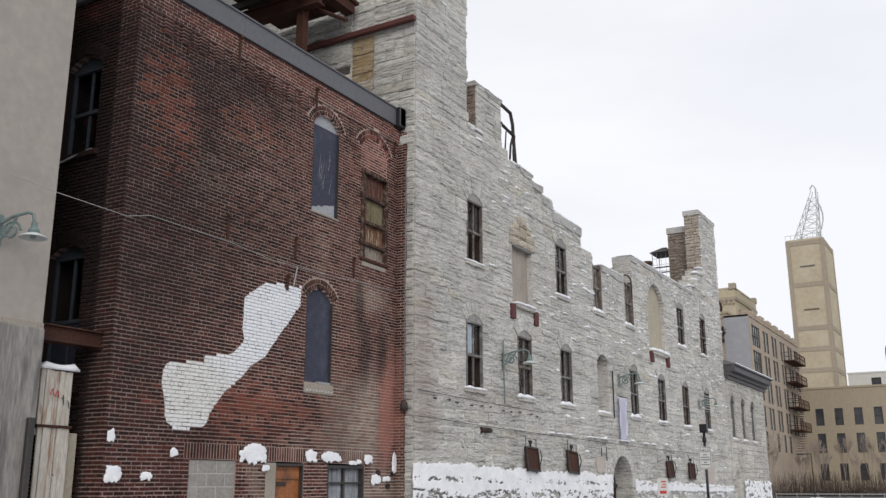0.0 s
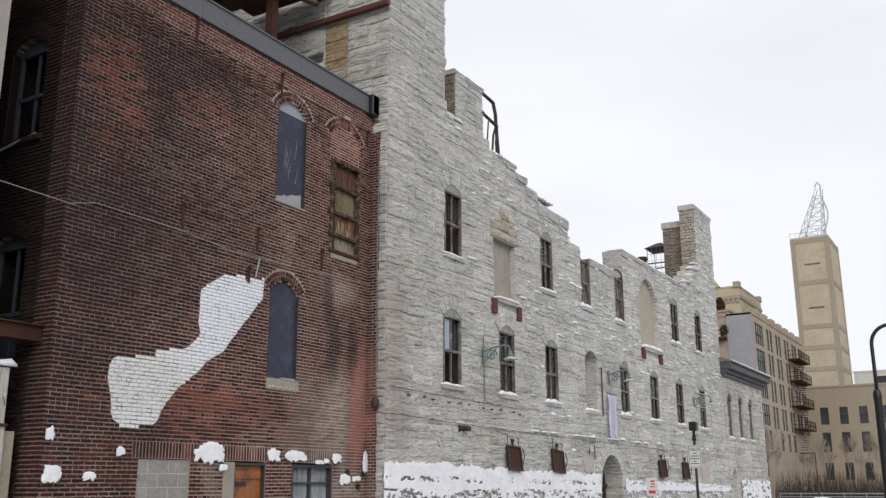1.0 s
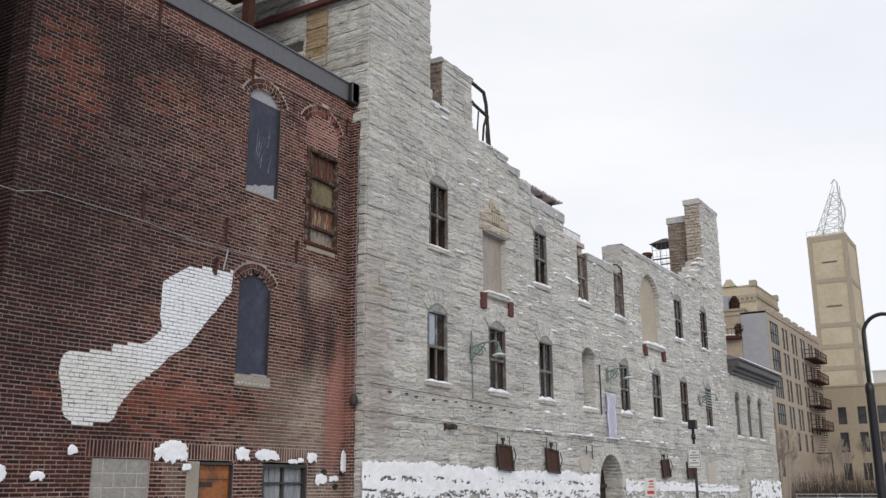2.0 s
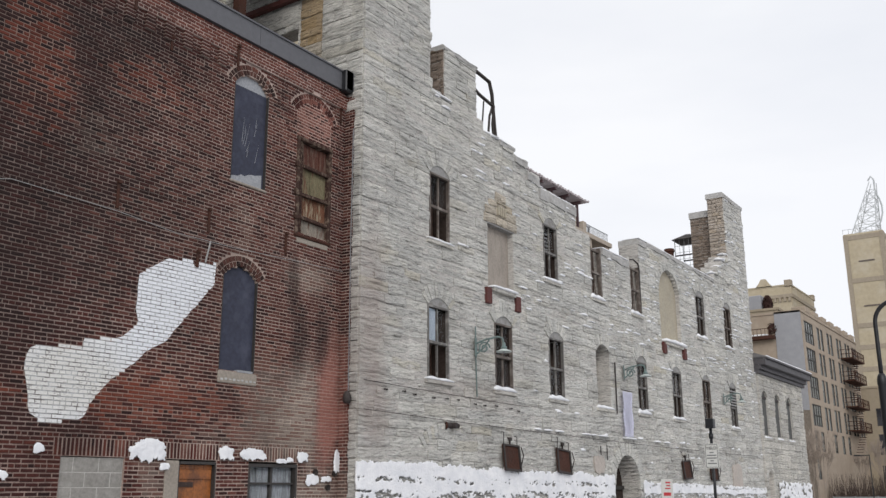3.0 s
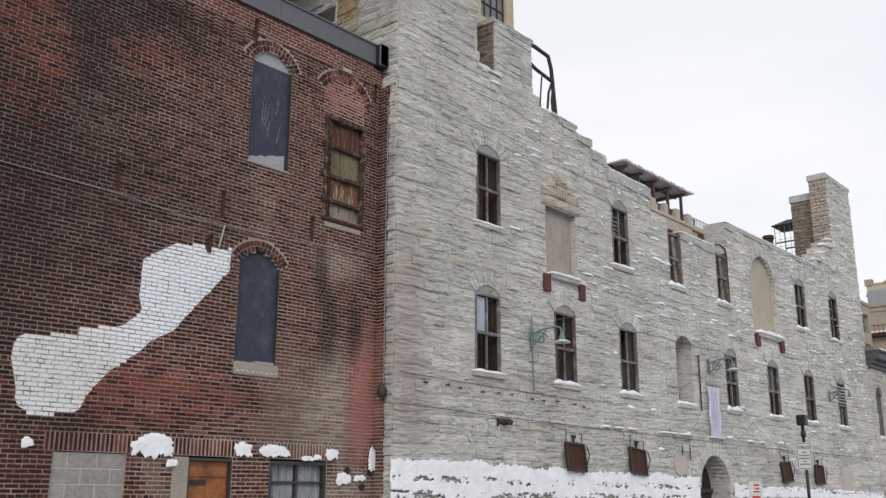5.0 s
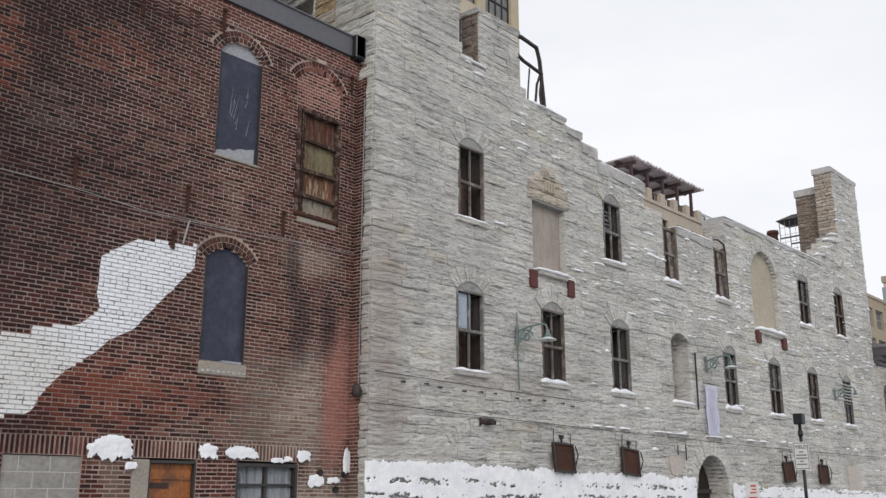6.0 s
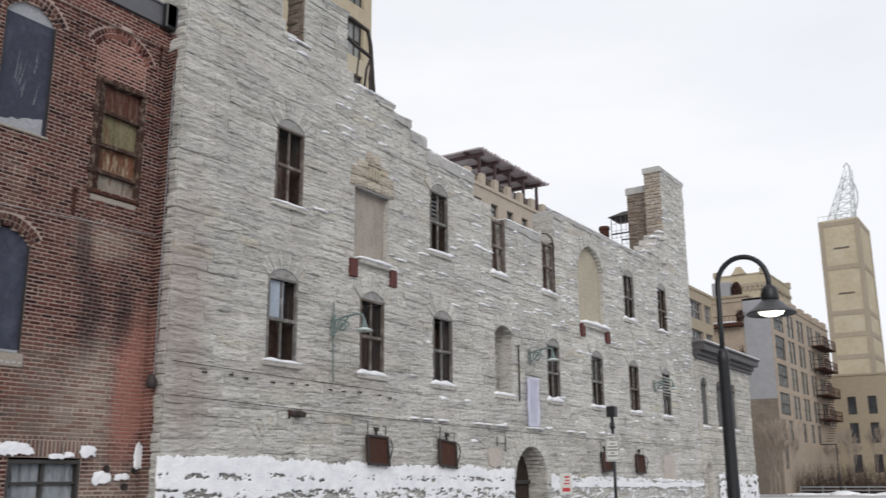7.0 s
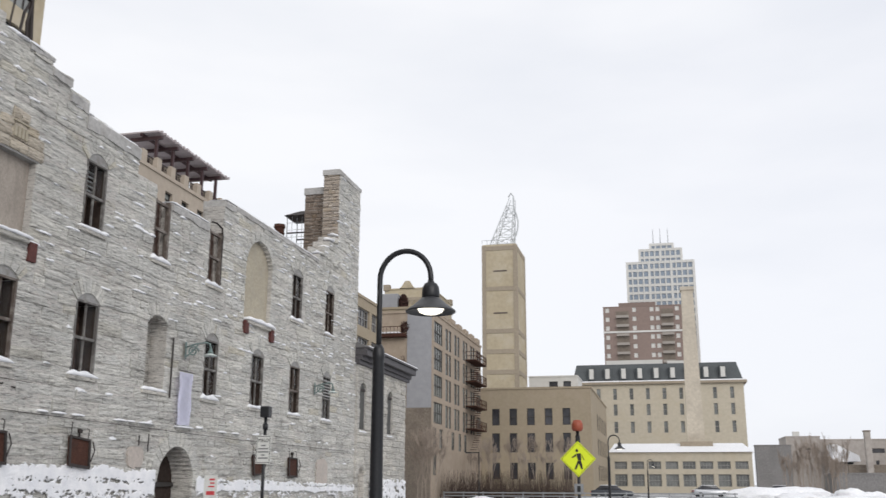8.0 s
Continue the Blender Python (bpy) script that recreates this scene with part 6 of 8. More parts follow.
# ---- sash windows ----
def sash_window(op, X, label, group, fr_mat=FRAME_WORN, louvre=False, cloth=False, missing=(), side=False, deep=0.0, head=None, rng_=random.Random(5)):
    """A tall double-hung window with an arched head board, two sashes and four panes."""
    o, mid = local(op)
    if side:
        e = thing("sash_window", (mid, X, op["z0"]), label, "window", group)
        fr = south(0.0)
    else:
        e = thing("sash_window", (X, mid, op["z0"]), label, "window", group)
        fr = F0
    a, b, zs = o["y0"], o["y1"], o["zs"]
    d = -deep
    part("head_board", slab(bmesh.new(), fr, arch_outline(o)[2:], d - 0.05, d + 0.03), head or FRAME_GREY, e, "grey arched head board")
    part("frame", bars(fr, (a, a + 0.04, 0, zs, d - 0.03, d + 0.035), (b - 0.04, b, 0, zs, d - 0.03, d + 0.035), (a + 0.04, b - 0.04, zs - 0.04, zs, d - 0.03, d + 0.035), (a + 0.04, b - 0.04, 0, 0.05, d - 0.03, d + 0.035)), fr_mat, e)
    w_in = -0.016 if side else d - 0.03
    # dark strips inside the opening stand in for the unlit reveal
    part("lining", bars(fr, (a, a + 0.012, 0, zs, -0.58, w_in), (b - 0.012, b, 0, zs, -0.58, w_in), (a + 0.012, b - 0.012, 0, 0.012, -0.58, d - 0.03), (a + 0.012, b - 0.012, zs - 0.012, zs, -0.58, d - 0.03)), BRICK_SOOT_SHADE if side else INTERIOR, e, "dark reveal lining")
    m = zs * 0.5
    part("meeting_rail", bevel(bars(fr, (a + 0.05, b - 0.05, m - 0.03, m + 0.03, d - 0.06, d + 0.02)), 0.005), fr_mat, e)
    part("upper_mullion", bars(fr, (-0.016, 0.016, m + 0.03, zs - 0.05, d - 0.04, d)), fr_mat, e)
    part("lower_mullion", bars(fr, (-0.016, 0.016, 0.05, m - 0.03, d - 0.04, d)), fr_mat, e)
    if louvre:
        for k in range(6):
            v = m + 0.07 + k * (zs - m - 0.14) / 6
            part("slat", bars(fr, (a + 0.05, b - 0.05, v, v + 0.05, d - 0.02, d + 0.04)), FRAME_GREY, e)
    for k, (ua, ub, va, vb) in enumerate(((a + 0.05, -0.016, 0.05, m - 0.03), (0.016, b - 0.05, 0.05, m - 0.03), (a + 0.05, -0.016, m + 0.03, zs - 0.05), (0.016, b - 0.05, m + 0.03, zs - 0.05))):
        if k in missing:
            continue
        p_ = part("pane", bars(fr, (ua, ub, va, vb, d - 0.03, d - 0.025)), GLASS, e)
        p_.visible_shadow = False
    if cloth:
        part("curtain", bars(fr, (a + 0.045, a + 0.46, m + 0.035, zs - 0.05, d - 0.05, d - 0.042)), CLOTH, e, "pale cloth behind the glass")
    if not side:
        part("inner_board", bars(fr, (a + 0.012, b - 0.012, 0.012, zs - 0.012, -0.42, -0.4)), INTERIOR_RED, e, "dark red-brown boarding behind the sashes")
    # alley sills take the brick that is darkened for shade
    part("sill", bevel(bars(fr, (a - 0.1, b + 0.1, -0.09, 0.0, d - 0.1, 0.075)), 0.012), BRICK_SOOT_SHADE if side else STONE_LOW, e, "dark brick sill" if side else "limestone sill")
    return e


def tilted_bar(fr, u0, v0, u1, v1, w, t=0.02):
    bm = bmesh.new()
    tube(bm, fr(u0, v0, w), fr(u1, v1, w), t, None, 6)
    return bm


G_U, G_L = "upper windows of the stone front", "lower windows of the stone front"
styles_u = [dict(fr_mat=FRAME_BROWN, missing=(0, 1)), dict(fr_mat=FRAME_WORN, louvre=False, missing=(0, 1)), dict(missing=(0, 1, 2)), dict(fr_mat=FRAME_BROWN, missing=(0, 1, 2, 3))]
labels_u = ["weathered brown sash window with broken panes under stone arch", "weathered grey sash window with a slatted upper pane", "grey sash window with a loose leaning bar", "empty brown sash frame under a stone arch"]
for op, st, lb in zip(win_ops[:4], styles_u, labels_u):
    w_ = sash_window(op, SX, lb, G_U, **st)
    if "slatted" in lb:
        for k in range(6):
            part("slat", bars(F0, (0.03, 0.31, 0.78 + k * 0.1, 0.81 + k * 0.1, -0.24, -0.2)), FRAME_GREY, w_)
    if "leaning" in lb:
        part("loose_bar", tilted_bar(F0, -0.3, 1.25, 0.1, 0.05, -0.2), FRAME_BROWN, w_)
styles_l = [dict(cloth=True, missing=(0, 1)), dict(fr_mat=FRAME_BROWN), dict(missing=(2,)), dict(fr_mat=FRAME_WORN, missing=(0,)), dict(missing=(0, 1)), dict(fr_mat=FRAME_BROWN, missing=(1, 2)), dict(louvre=True)]
labels_l = ["grey sash window with pale cloth in the upper sash", "brown sash window under a stone arch", "grey sash window with a missing pane", "grey sash window with dark panes", "grey sash window with a leaning bar", "brown sash window with broken panes", "sash window with a slatted upper half"]
for op, st, lb in zip(win_ops[4:], styles_l, labels_l):
    w_ = sash_window(op, SX, lb, G_L, **st)
    if "leaning" in lb or "broken" in lb:
        part("loose_bar", tilted_bar(F0, -0.2, 1.4, 0.22, 0.05, -0.2), FRAME_GREY, w_)
for op, lb in zip(side_ops, ("blue-grey sash window high in the alley wall", "blue-grey sash window with a boarded foot in the alley wall")):
    w_ = sash_window(op, BRICK_Y0, lb, "alley windows", FRAME_BLUE, side=True, head=FRAME_BLUE, deep=0.16)
    if "boarded" in lb:
        part("board", bars(south(0.0), (-0.35, 0.35, 0.05, 0.95, -0.2, -0.17)), BOARD_BLUE, w_, "blue-grey board")
for op in an_ops[:3]:
    o, mid = local(op)
    e = thing("slit_window", (LX, mid, op["z0"]), "tall narrow blocked slit window with grey louvres", "window", "slit windows of the annexe")
    part("infill", slab(bmesh.new(), F0, arch_outline(o), -0.3, -0.05), SLIT_GREY, e)
    part("head", bevel(bars(F0, (o["y0"] + 0.004, o["y1"] - 0.004, o["zs"] - 0.1, o["zs"], -0.05, -0.01)), 0.01), DARK_STEEL, e)
    part("sill", bevel(bars(F0, (o["y0"] - 0.06, o["y1"] + 0.06, -0.09, 0.0, -0.25, 0.06)), 0.01), STONE_LOW, e)
o, mid = local(an_ops[3])
e = thing("side_door", (LX, mid, 0), "narrow pale blocked doorway in the annexe", "door")
part("leaf", slab(bmesh.new(), F0, arch_outline(o), -0.25, -0.18), SILL_STONE, e)

# blind and broken openings of the stone front
o, mid = local(niche)
e = thing("blocked_window", (SX, mid, niche["z0"]), "arched window walled up with recessed limestone", "window")
nb = Pieces()
stone_courses(nb, F0, o["y0"], o["y1"], 0.0, o["za"] + 0.02, [], [], lo=0.2, hi=0.6)
nb.v = [(x - 0.4, y, z) for x, y, z in nb.v]
nb.link("infill", [STONE_INFILL], e, "recessed stone infill")
part("backing", bars(F0, (o["y0"], o["y1"], 0, o["za"], -0.6, -0.405)), STONE_CORE, e)
part("sill", bevel(bars(F0, (o["y0"] - 0.1, o["y1"] + 0.1, -0.09, 0, -0.4, 0.075)), 0.012), STONE_LOW, e)

o, mid = local(blind_flat)
e = thing("boarded_loading_door", (SX, mid, blind_flat["z0"]), "loading door boarded with weathered tan plywood", "door")
part("board", bars(F0, (o["y0"], o["y1"], 0.0, o["zs"], -0.2, -0.12)), PLYWOOD, e)
part("date_marks", bars(F0, (-0.22, 0.2, 2.02, 2.045, 0.07, 0.105), *[(-0.2 + k * 0.1, -0.14 + k * 0.1, 1.74, 1.94, 0.07, 0.104) for k in range(4)]), BUFF_INFILL, e, "worn raised marks on the head stone")
part("lintel", bevel(bars(F0, (o["y0"] - 0.04, o["y1"] + 0.04, o["zs"] - 0.015, o["zs"] + 0.03, -0.25, 0.035)), 0.005), FRAME_GREY, e, "thin grey lintel plate")
part("sill", bevel(bars(F0, (o["y0"] + 0.1, o["y1"] - 0.05, -0.1, 0.0, -0.3, 0.12)), 0.015), STONE_LOW, e)
for u in (o["y0"] - 0.04, o["y1"] + 0.12):
    part("bracket", bevel(bars(F0, (u - 0.12, u + 0.1, -0.4, -0.04, -0.1, 0.09)), 0.01), RUST_RED, e, "rust-red iron bracket")
o, mid = local(blind_arch)
e = thing("blind_arched_door", (SX, mid, blind_arch["z0"]), "arched loading door filled with buff render", "door")
part("infill", slab(bmesh.new(), F0, arch_outline(o, 14), -0.2, -0.1), BUFF_INFILL, e)
part("sill", bevel(bars(F0, (o["y0"] + 0.1, o["y1"] - 0.1, -0.1, 0.0, -0.3, 0.13)), 0.015), STONE_LOW, e)
for u in (o["y0"] + 0.1, o["y1"] + 0.08):
    part("bracket", bevel(bars(F0, (u - 0.12, u + 0.12, -0.4, -0.04, -0.1, 0.11)), 0.01), RUST_RED, e, "rust-red iron bracket")
for op, lb in ((broken1, "headless window with leaning brown sash"), (broken2, "headless window with dark iron strap")):
    o, mid = local(op)
    a, b = o["y0"], o["y1"]
    e = thing("broken_window", (SX, mid, op["z0"]), lb + " in the ruin", "window", "headless windows of the ruin")
    part("back_board", bars(F0, (a, b, 0.0, 1.5, -0.3, -0.22)), INTERIOR_RED, e)
    part("frame", bars(F0, (a, a + 0.05, 0, 1.45, -0.1, 0.02), (b - 0.07, b, 0, 1.5, -0.08, 0.03), (a + 0.05, b - 0.07, 0.72, 0.78, -0.08, 0.0), (a + 0.05, b - 0.07, 0, 0.06, -0.08, 0.0), (a + 0.05, b - 0.07, 1.36, 1.42, -0.08, 0.0)), FRAME_BROWN, e)
    part("mullion", tilted_bar(F0, 0.02, 0.06, -0.04, 1.38, -0.04, 0.018), FRAME_BROWN, e)
    part("sill", bevel(bars(F0, (a - 0.1, b + 0.1, -0.09, 0, -0.4, 0.075)), 0.012), STONE_LOW, e)
    if "strap" in lb:
        st = bmesh.new()
        sweep(st, [F0(a, 1.62, 0.05), F0(a + 0.25, 1.66, 0.06), F0(b - 0.12, 1.6, 0.05), F0(b - 0.04, 1.4, 0.04), F0(b - 0.03, 0.8, 0.03), F0(b, 0.1, 0.02)], 0.025, 6)
        part("strap", st, DARK_STEEL, e)
o, mid = local(arch_door)
e = thing("arched_doorway", (SX, mid, 0), "deep arched stone doorway with a dark door", "doorway")
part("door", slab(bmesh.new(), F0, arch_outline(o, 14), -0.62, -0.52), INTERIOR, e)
part("transom", bars(F0, (o["y0"], o["y1"], 1.5, 1.6, -0.52, -0.46)), FRAME_DARK, e)
rev = Pieces()
for s_, sgn in ((o["y1"], 1), (o["y0"], -1)):
    stone_courses(rev, (lambda u, v, w, s_=s_, sgn=sgn: (u, s_ - sgn * w * 0.5, v)), -0.5, 0.0, 0.0, 1.62, [], [], lo=0.25, hi=0.4)
rev.link("reveal", [STONE_LOW], e, "pale stone reveal")

# iron shutters propped on the front
def iron_shutter(y, z, tilt, lean, label):
    e = thing("iron_shutter", (SX + 0.06, y, z), label, "shutter", "iron shutters of the stone front")
    panel = bevel(boxes((-0.02, 0.02, -0.33, 0.33, -0.56, 0.0)), 0.008)
    bmesh.ops.rotate(panel, verts=panel.verts, matrix=Matrix.Rotation(radians(-tilt), 3, "Y"))
    e.matrix_basis = pose(SX + 0.06, y, z, lean)
    part("panel", panel, RUST, e)
    rim = boxes((0.02, 0.05, -0.35, -0.3, -0.57, 0.01), (0.02, 0.05, 0.3, 0.35, -0.57, 0.01), (0.02, 0.05, -0.3, 0.3, -0.03, 0.01), (0.02, 0.05, -0.3, 0.3, -0.57, -0.52))
    bmesh.ops.rotate(rim, verts=rim.verts, matrix=Matrix.Rotation(radians(-tilt), 3, "Y"))
    part("rim", rim, DARK_STEEL, e)
    for u, h_ in ((-0.3, 0.26), (0.28, 0.2)):
        hk = bmesh.new()
        sweep(hk, [(0.02, u, -0.02), (0.02, u, h_), (-0.04, u, h_ + 0.02)], 0.009, 6)
        part("hook", hk, DARK_STEEL, e)
    part("ring_plate", bevel(boxes((-0.05, 0.03, -0.05, 0.05, 0.1, 0.17), (-0.02, 0.02, -0.012, 0.012, 0.0, 0.1)), 0.004), DARK_STEEL, e)
    lk = bmesh.new()
    sweep(lk, [(0.08, 0.36, -0.02), (0.12, 0.4, -0.2), (0.08, 0.37, -0.42)], 0.013, 6)
    part("chain", lk, DARK_STEEL, e)
    return e


for y, z, t, lean in ((21.08, 2.45, 7, -2), (23.6, 2.43, 6, -5), (32.03, 2.36, 5, 3), (34.66, 2.33, 3, -2)):
    iron_shutter(y, z, t, lean, "rusty brown iron shutter hung open from hooks")


# ---- wall lamps, banner, cables ----
def wall_lamp(x, y, z, reach, label, rz=0.0):
    e = thing("gooseneck_lamp", (x, y, z), label, "lamp", "gooseneck wall lamps", rz=rz)
    part("wall_plate", bevel(boxes((0.0, 0.03, -0.07, 0.07, -0.2, 0.2)), 0.01), VERDIGRIS, e)
    arm = bmesh.new()
    sweep(arm, [(0.03, 0, 0.08), (reach * 0.4, 0, 0.16), (reach * 0.8, 0, 0.2), (reach * 0.95, 0, 0.17), (reach, 0, 0.06)], 0.021, 8)
    part("arm", arm, VERDIGRIS, e)
    sc = bmesh.new()
    sweep(sc, [(0.03 + 0.16 + 0.13 * math.cos(a * 0.5) * (1 - a / 26), 0, -0.02 + 0.13 * math.sin(a * 0.5) * (1 - a / 26)) for a in range(20)], 0.018, 6)
    sweep(sc, [(0.03, 0, -0.15), (reach * 0.3, 0, -0.02), (reach * 0.5, 0, 0.15)], 0.018, 6)
    part("scroll", sc, VERDIGRIS, e)
    nk = bmesh.new()
    lathe(nk, [(0.0, 0.07), (0.035, 0.07), (0.04, 0.0), (0.065, -0.02), (0.065, -0.07), (0.0, -0.07)], 14, (reach, 0, 0))
    part("neck", nk, VERDIGRIS, e, smooth=True)
    sh = bmesh.new()
    lathe(sh, [(0.05, -0.06), (0.09, -0.08), (0.155, -0.11), (0.165, -0.13), (0.155, -0.125), (0.085, -0.1), (0.045, -0.08)], 20, (reach, 0, 0))
    part("shade", sh, ENAMEL, e, "pale enamelled shade", smooth=True)
    bl = bmesh.new()
    lathe(bl, [(0.0, -0.15), (0.03, -0.14), (0.035, -0.11), (0.02, -0.08), (0.0, -0.08)], 10, (reach, 0, 0))
    part("bulb", bl, BOARD_PALE, e, smooth=True)
    return e


for x, y, z, rc, rz in ((SX + 0.06, 19.7, 4.45, 0.62, 20), (SX + 0.06, 27.55, 4.68, 0.6, 20), (SX + 0.06, 36.35, 4.6, 0.6, 15), (-10.27, 6.85, 4.62, 0.5, 20)):
    wall_lamp(x, y, z, rc, "green iron gooseneck lamp with pale enamel shade", rz)
ba = thing("banner", (SX + 0.12, 27.58, 2.9), "blank lavender cloth banner hung on the stone wall", "banner")
cl = bmesh.new()
for i in range(13):
    for j in range(5):
        u, v = -0.31 + 0.62 * j / 4, 1.24 * i / 12
        cl.verts.new((0.012 * math.sin(i * 0.9 + j) + 0.01 * math.sin(j * 2.1), u, v))
cl.verts.ensure_lookup_table()
for i in range(12):
    for j in range(4):
        cl.faces.new([cl.verts[k] for k in (i * 5 + j, i * 5 + j + 1, (i + 1) * 5 + j + 1, (i + 1) * 5 + j)])
bmesh.ops.solidify(cl, geom=list(cl.faces), thickness=0.006)
part("cloth", cl, BANNER, ba, smooth=True)
part("rod", tilted_bar(F0, -0.37, 1.27, 0.37, 1.27, 0.0, 0.012), DARK_STEEL, ba)
part("foot_rod", tilted_bar(F0, -0.35, 0.0, 0.35, 0.0, 0.0, 0.012), GALV, ba)


def cable(name, pts, rad, mat_, label):
    bm = bmesh.new()
    sweep(bm, pts, rad, 5)
    return tagged(link_mesh(name, bm, mat_), label, "cable")


cable("sagging_cable", [(-10.2, 6.9, 5.34), (-10.15, 7.6, 5.27), (-10.2, 8.75, 5.26), (BX + 0.03, 9.23, 5.4), (BX + 0.03, 10.89, 5.37), (BX + 0.03, 11.93, 5.29), (BX + 0.03, 13.2, 5.31), (BX + 0.03, 14.56, 5.38), (BX + 0.03, 15.9, 5.43)], 0.0055, WIRE_MAT, "pale cable strung along the brick wall")
cable("short_cable", [(-11.9, 8.6, 6.2), (-11.4, 8.68, 6.35), (-11.05, 8.72, 6.42)], 0.016, WIRE_MAT, "short loose pale cable at the alley window")
cable("tie_wire", [(BX + 0.03, 10.85, 5.8), (BX + 0.03, 11.7, 5.79), (BX + 0.03, 12.56, 5.81)], 0.004, DARK_STEEL, "thin dark wire between two wall straps")
cable("drop_cable", [(BX + 0.03, 12.53, 4.95), (BX + 0.04, 12.6, 5.3)], 0.014, WIRE_MAT, "short pale wire end on the brick wall")
cable("wall_conduit", [(SX + 0.05, 15.95, 3.42), (SX + 0.06, 18, 3.38), (SX + 0.06, 19.75, 3.36), (SX + 0.06, 22, 3.34)], 0.006, DARK_STEEL, "thin dark conduit along the limestone wall")
for k in range(11):
    ck = boxes((0.0, 0.035, -0.06, 0.06, -0.012, 0.012), (0.0, 0.05, 0.03, 0.055, -0.03, 0.012))
    ob = link_mesh("wall_hook", ck, DARK_STEEL)
    ob.matrix_basis = pose(SX + 0.035, 16.6 + k * 0.5 + 0.09 * math.sin(k * 2.3), 3.3 - k * 0.006 + 0.02 * math.sin(k * 1.7), 6 + 14 * math.sin(k * 3.1)) @ Matrix.Scale(0.72, 4)
    tagged(ob, "short dark iron hook under the thin conduit", "hook", "wall hooks")
cable("lower_conduit", [(SX + 0.06, 15.95, 2.9), (SX + 0.06, 19, 2.84), (SX + 0.06, 24, 2.78), (SX + 0.06, 30, 2.72), (SX + 0.06, 40, 2.7)], 0.006, DARK_STEEL, "thin dark conduit low on the limestone wall")
cable("lamp_feed", [(SX + 0.06, 19.72, 4.9), (SX + 0.06, 19.72, 4.2), (SX + 0.06, 19.75, 3.4)], 0.014, VERDIGRIS, "green pipe feeding a wall lamp")
cable("niche_pipe", [(SX + 0.07, 26.95, 4.9), (SX + 0.07, 26.95, 3.5)], 0.02, DARK_STEEL, "dark upright pipe beside the walled-up window")
cable("corner_pipe", [(-10.06, 15.8, 8.2), (-10.07, 15.8, 6.0), (-10.06, 15.8, 4.0), (-10.06, 15.8, 3.2)], 0.009, GALV, "thin pale pipe down the brick wall's end")
for k, (y, z, h) in enumerate(((10.85, 8.75, 0.45), (12.95, 8.62, 0.4), (12.38, 4.98, 0.28), (10.85, 5.62, 0.42), (12.56, 5.64, 0.4), (14.31, 5.63, 0.42), (15.68, 8.48, 0.32), (9.75, 8.35, 0.3), (11.6, 8.3, 0.25))):
    s_ = bmesh.new()
    box(s_, 0, 0.02, -0.025, 0.025, -h / 2, h / 2)
    box(s_, 0, 0.05, -0.03, 0.03, h / 2 - 0.05, h / 2)
    ob = link_mesh("anchor_strap", bevel(s_, 0.004), RUST)
    ob.matrix_basis = pose(BX + (0.012 if z < 8.5 else 0.06), y, z)
    tagged(ob, "rusted iron wall-anchor strap on the brickwork", "strap", "anchor straps")
pv = thing("vent_pipe", (SX + 0.02, 18.76, 2.75), "dark rusty pipe stub on the limestone wall", "pipe")
pb = bmesh.new()
tube(pb, (0, -0.16, 0), (0.1, 0.16, 0), 0.05, 0.05, 10)
tube(pb, (0.02, 0.0, 0), (0.16, 0.02, 0.0), 0.06, 0.06, 10)
part("stub", pb, DARK_STEEL, pv)
fb = bmesh.new()
tube(fb, (0.0, -0.18, 0), (0.02, -0.15, 0), 0.08, 0.08, 12)
part("flange", fb, RUST, pv)
for y, z in ((15.23, 1.8), (15.73, 1.79), (15.56, 1.55)):
    v_ = thing("flue_outlet", (BX, y, z), "small dark flue outlet in the brick wall", "pipe", "flue outlets")
    fb = bmesh.new()
    lathe(fb, [(0.0, 0.03), (0.036, 0.03), (0.05, 0.05), (0.05, 0.0), (0.036, -0.02)], 12)
    bmesh.ops.rotate(fb, verts=fb.verts, matrix=Matrix.Rotation(radians(90), 3, "Y"))
    part("mouth", fb, DARK_STEEL, v_)
ul = thing("corner_fixture", (-10.02, 15.72, 3.1), "rusted round fixture at the wall's corner", "fixture")
fb = bmesh.new()
lathe(fb, [(0.0, 0.11), (0.04, 0.1), (0.07, 0.04), (0.08, -0.06), (0.05, -0.11), (0.0, -0.11)], 14)
part("drum", fb, DARK_STEEL, ul, smooth=True)
part("bracket", boxes((-0.02, 0.02, 0.0, 0.12, -0.02, 0.02)), DARK_STEEL, ul)

# ---- steel left on the roofs ----
cn = thing("steel_canopy", (0, 0, 0), "dark rusted steel canopy frame above the brick roof", "canopy")
part("post", boxes((-11.98, -11.8, 14.35, 14.53, 8.65, 12.1)), RUST, cn)
part("post", boxes((-16.0, -15.85, 12.2, 12.35, 8.65, 12.1)), DARK_STEEL, cn)
part("main_beam", boxes((-16.2, -11.3, 14.3, 14.36, 11.55, 11.85), (-16.2, -11.3, 14.22, 14.44, 11.85, 11.88), (-16.2, -11.3, 14.22, 14.44, 11.52, 11.55)), RUST, cn)
part("edge_beam", boxes((-11.6, -11.35, 12.4, 15.6, 11.89, 12.12)), RUST, cn)
for k in range(7):
    part("joist", boxes((-16.2, -11.6, 10.5 + k * 0.72, 10.62 + k * 0.72, 11.9, 12.05)), DARK_STEEL, cn)
part("deck", boxes((-13.6, -11.3, 12.4, 15.7, 12.13, 12.2)), RUST, cn)
part("brace", tilted_bar(lambda u, v, w: (u, w, v), -12.0, 11.85, -10.9, 11.2, 14.7, 0.045), RUST, cn)
part("brace", tilted_bar(lambda u, v, w: (u, w, v), -14.6, 10.9, -13.3, 11.9, 14.45, 0.06), DARK_STEEL, cn)
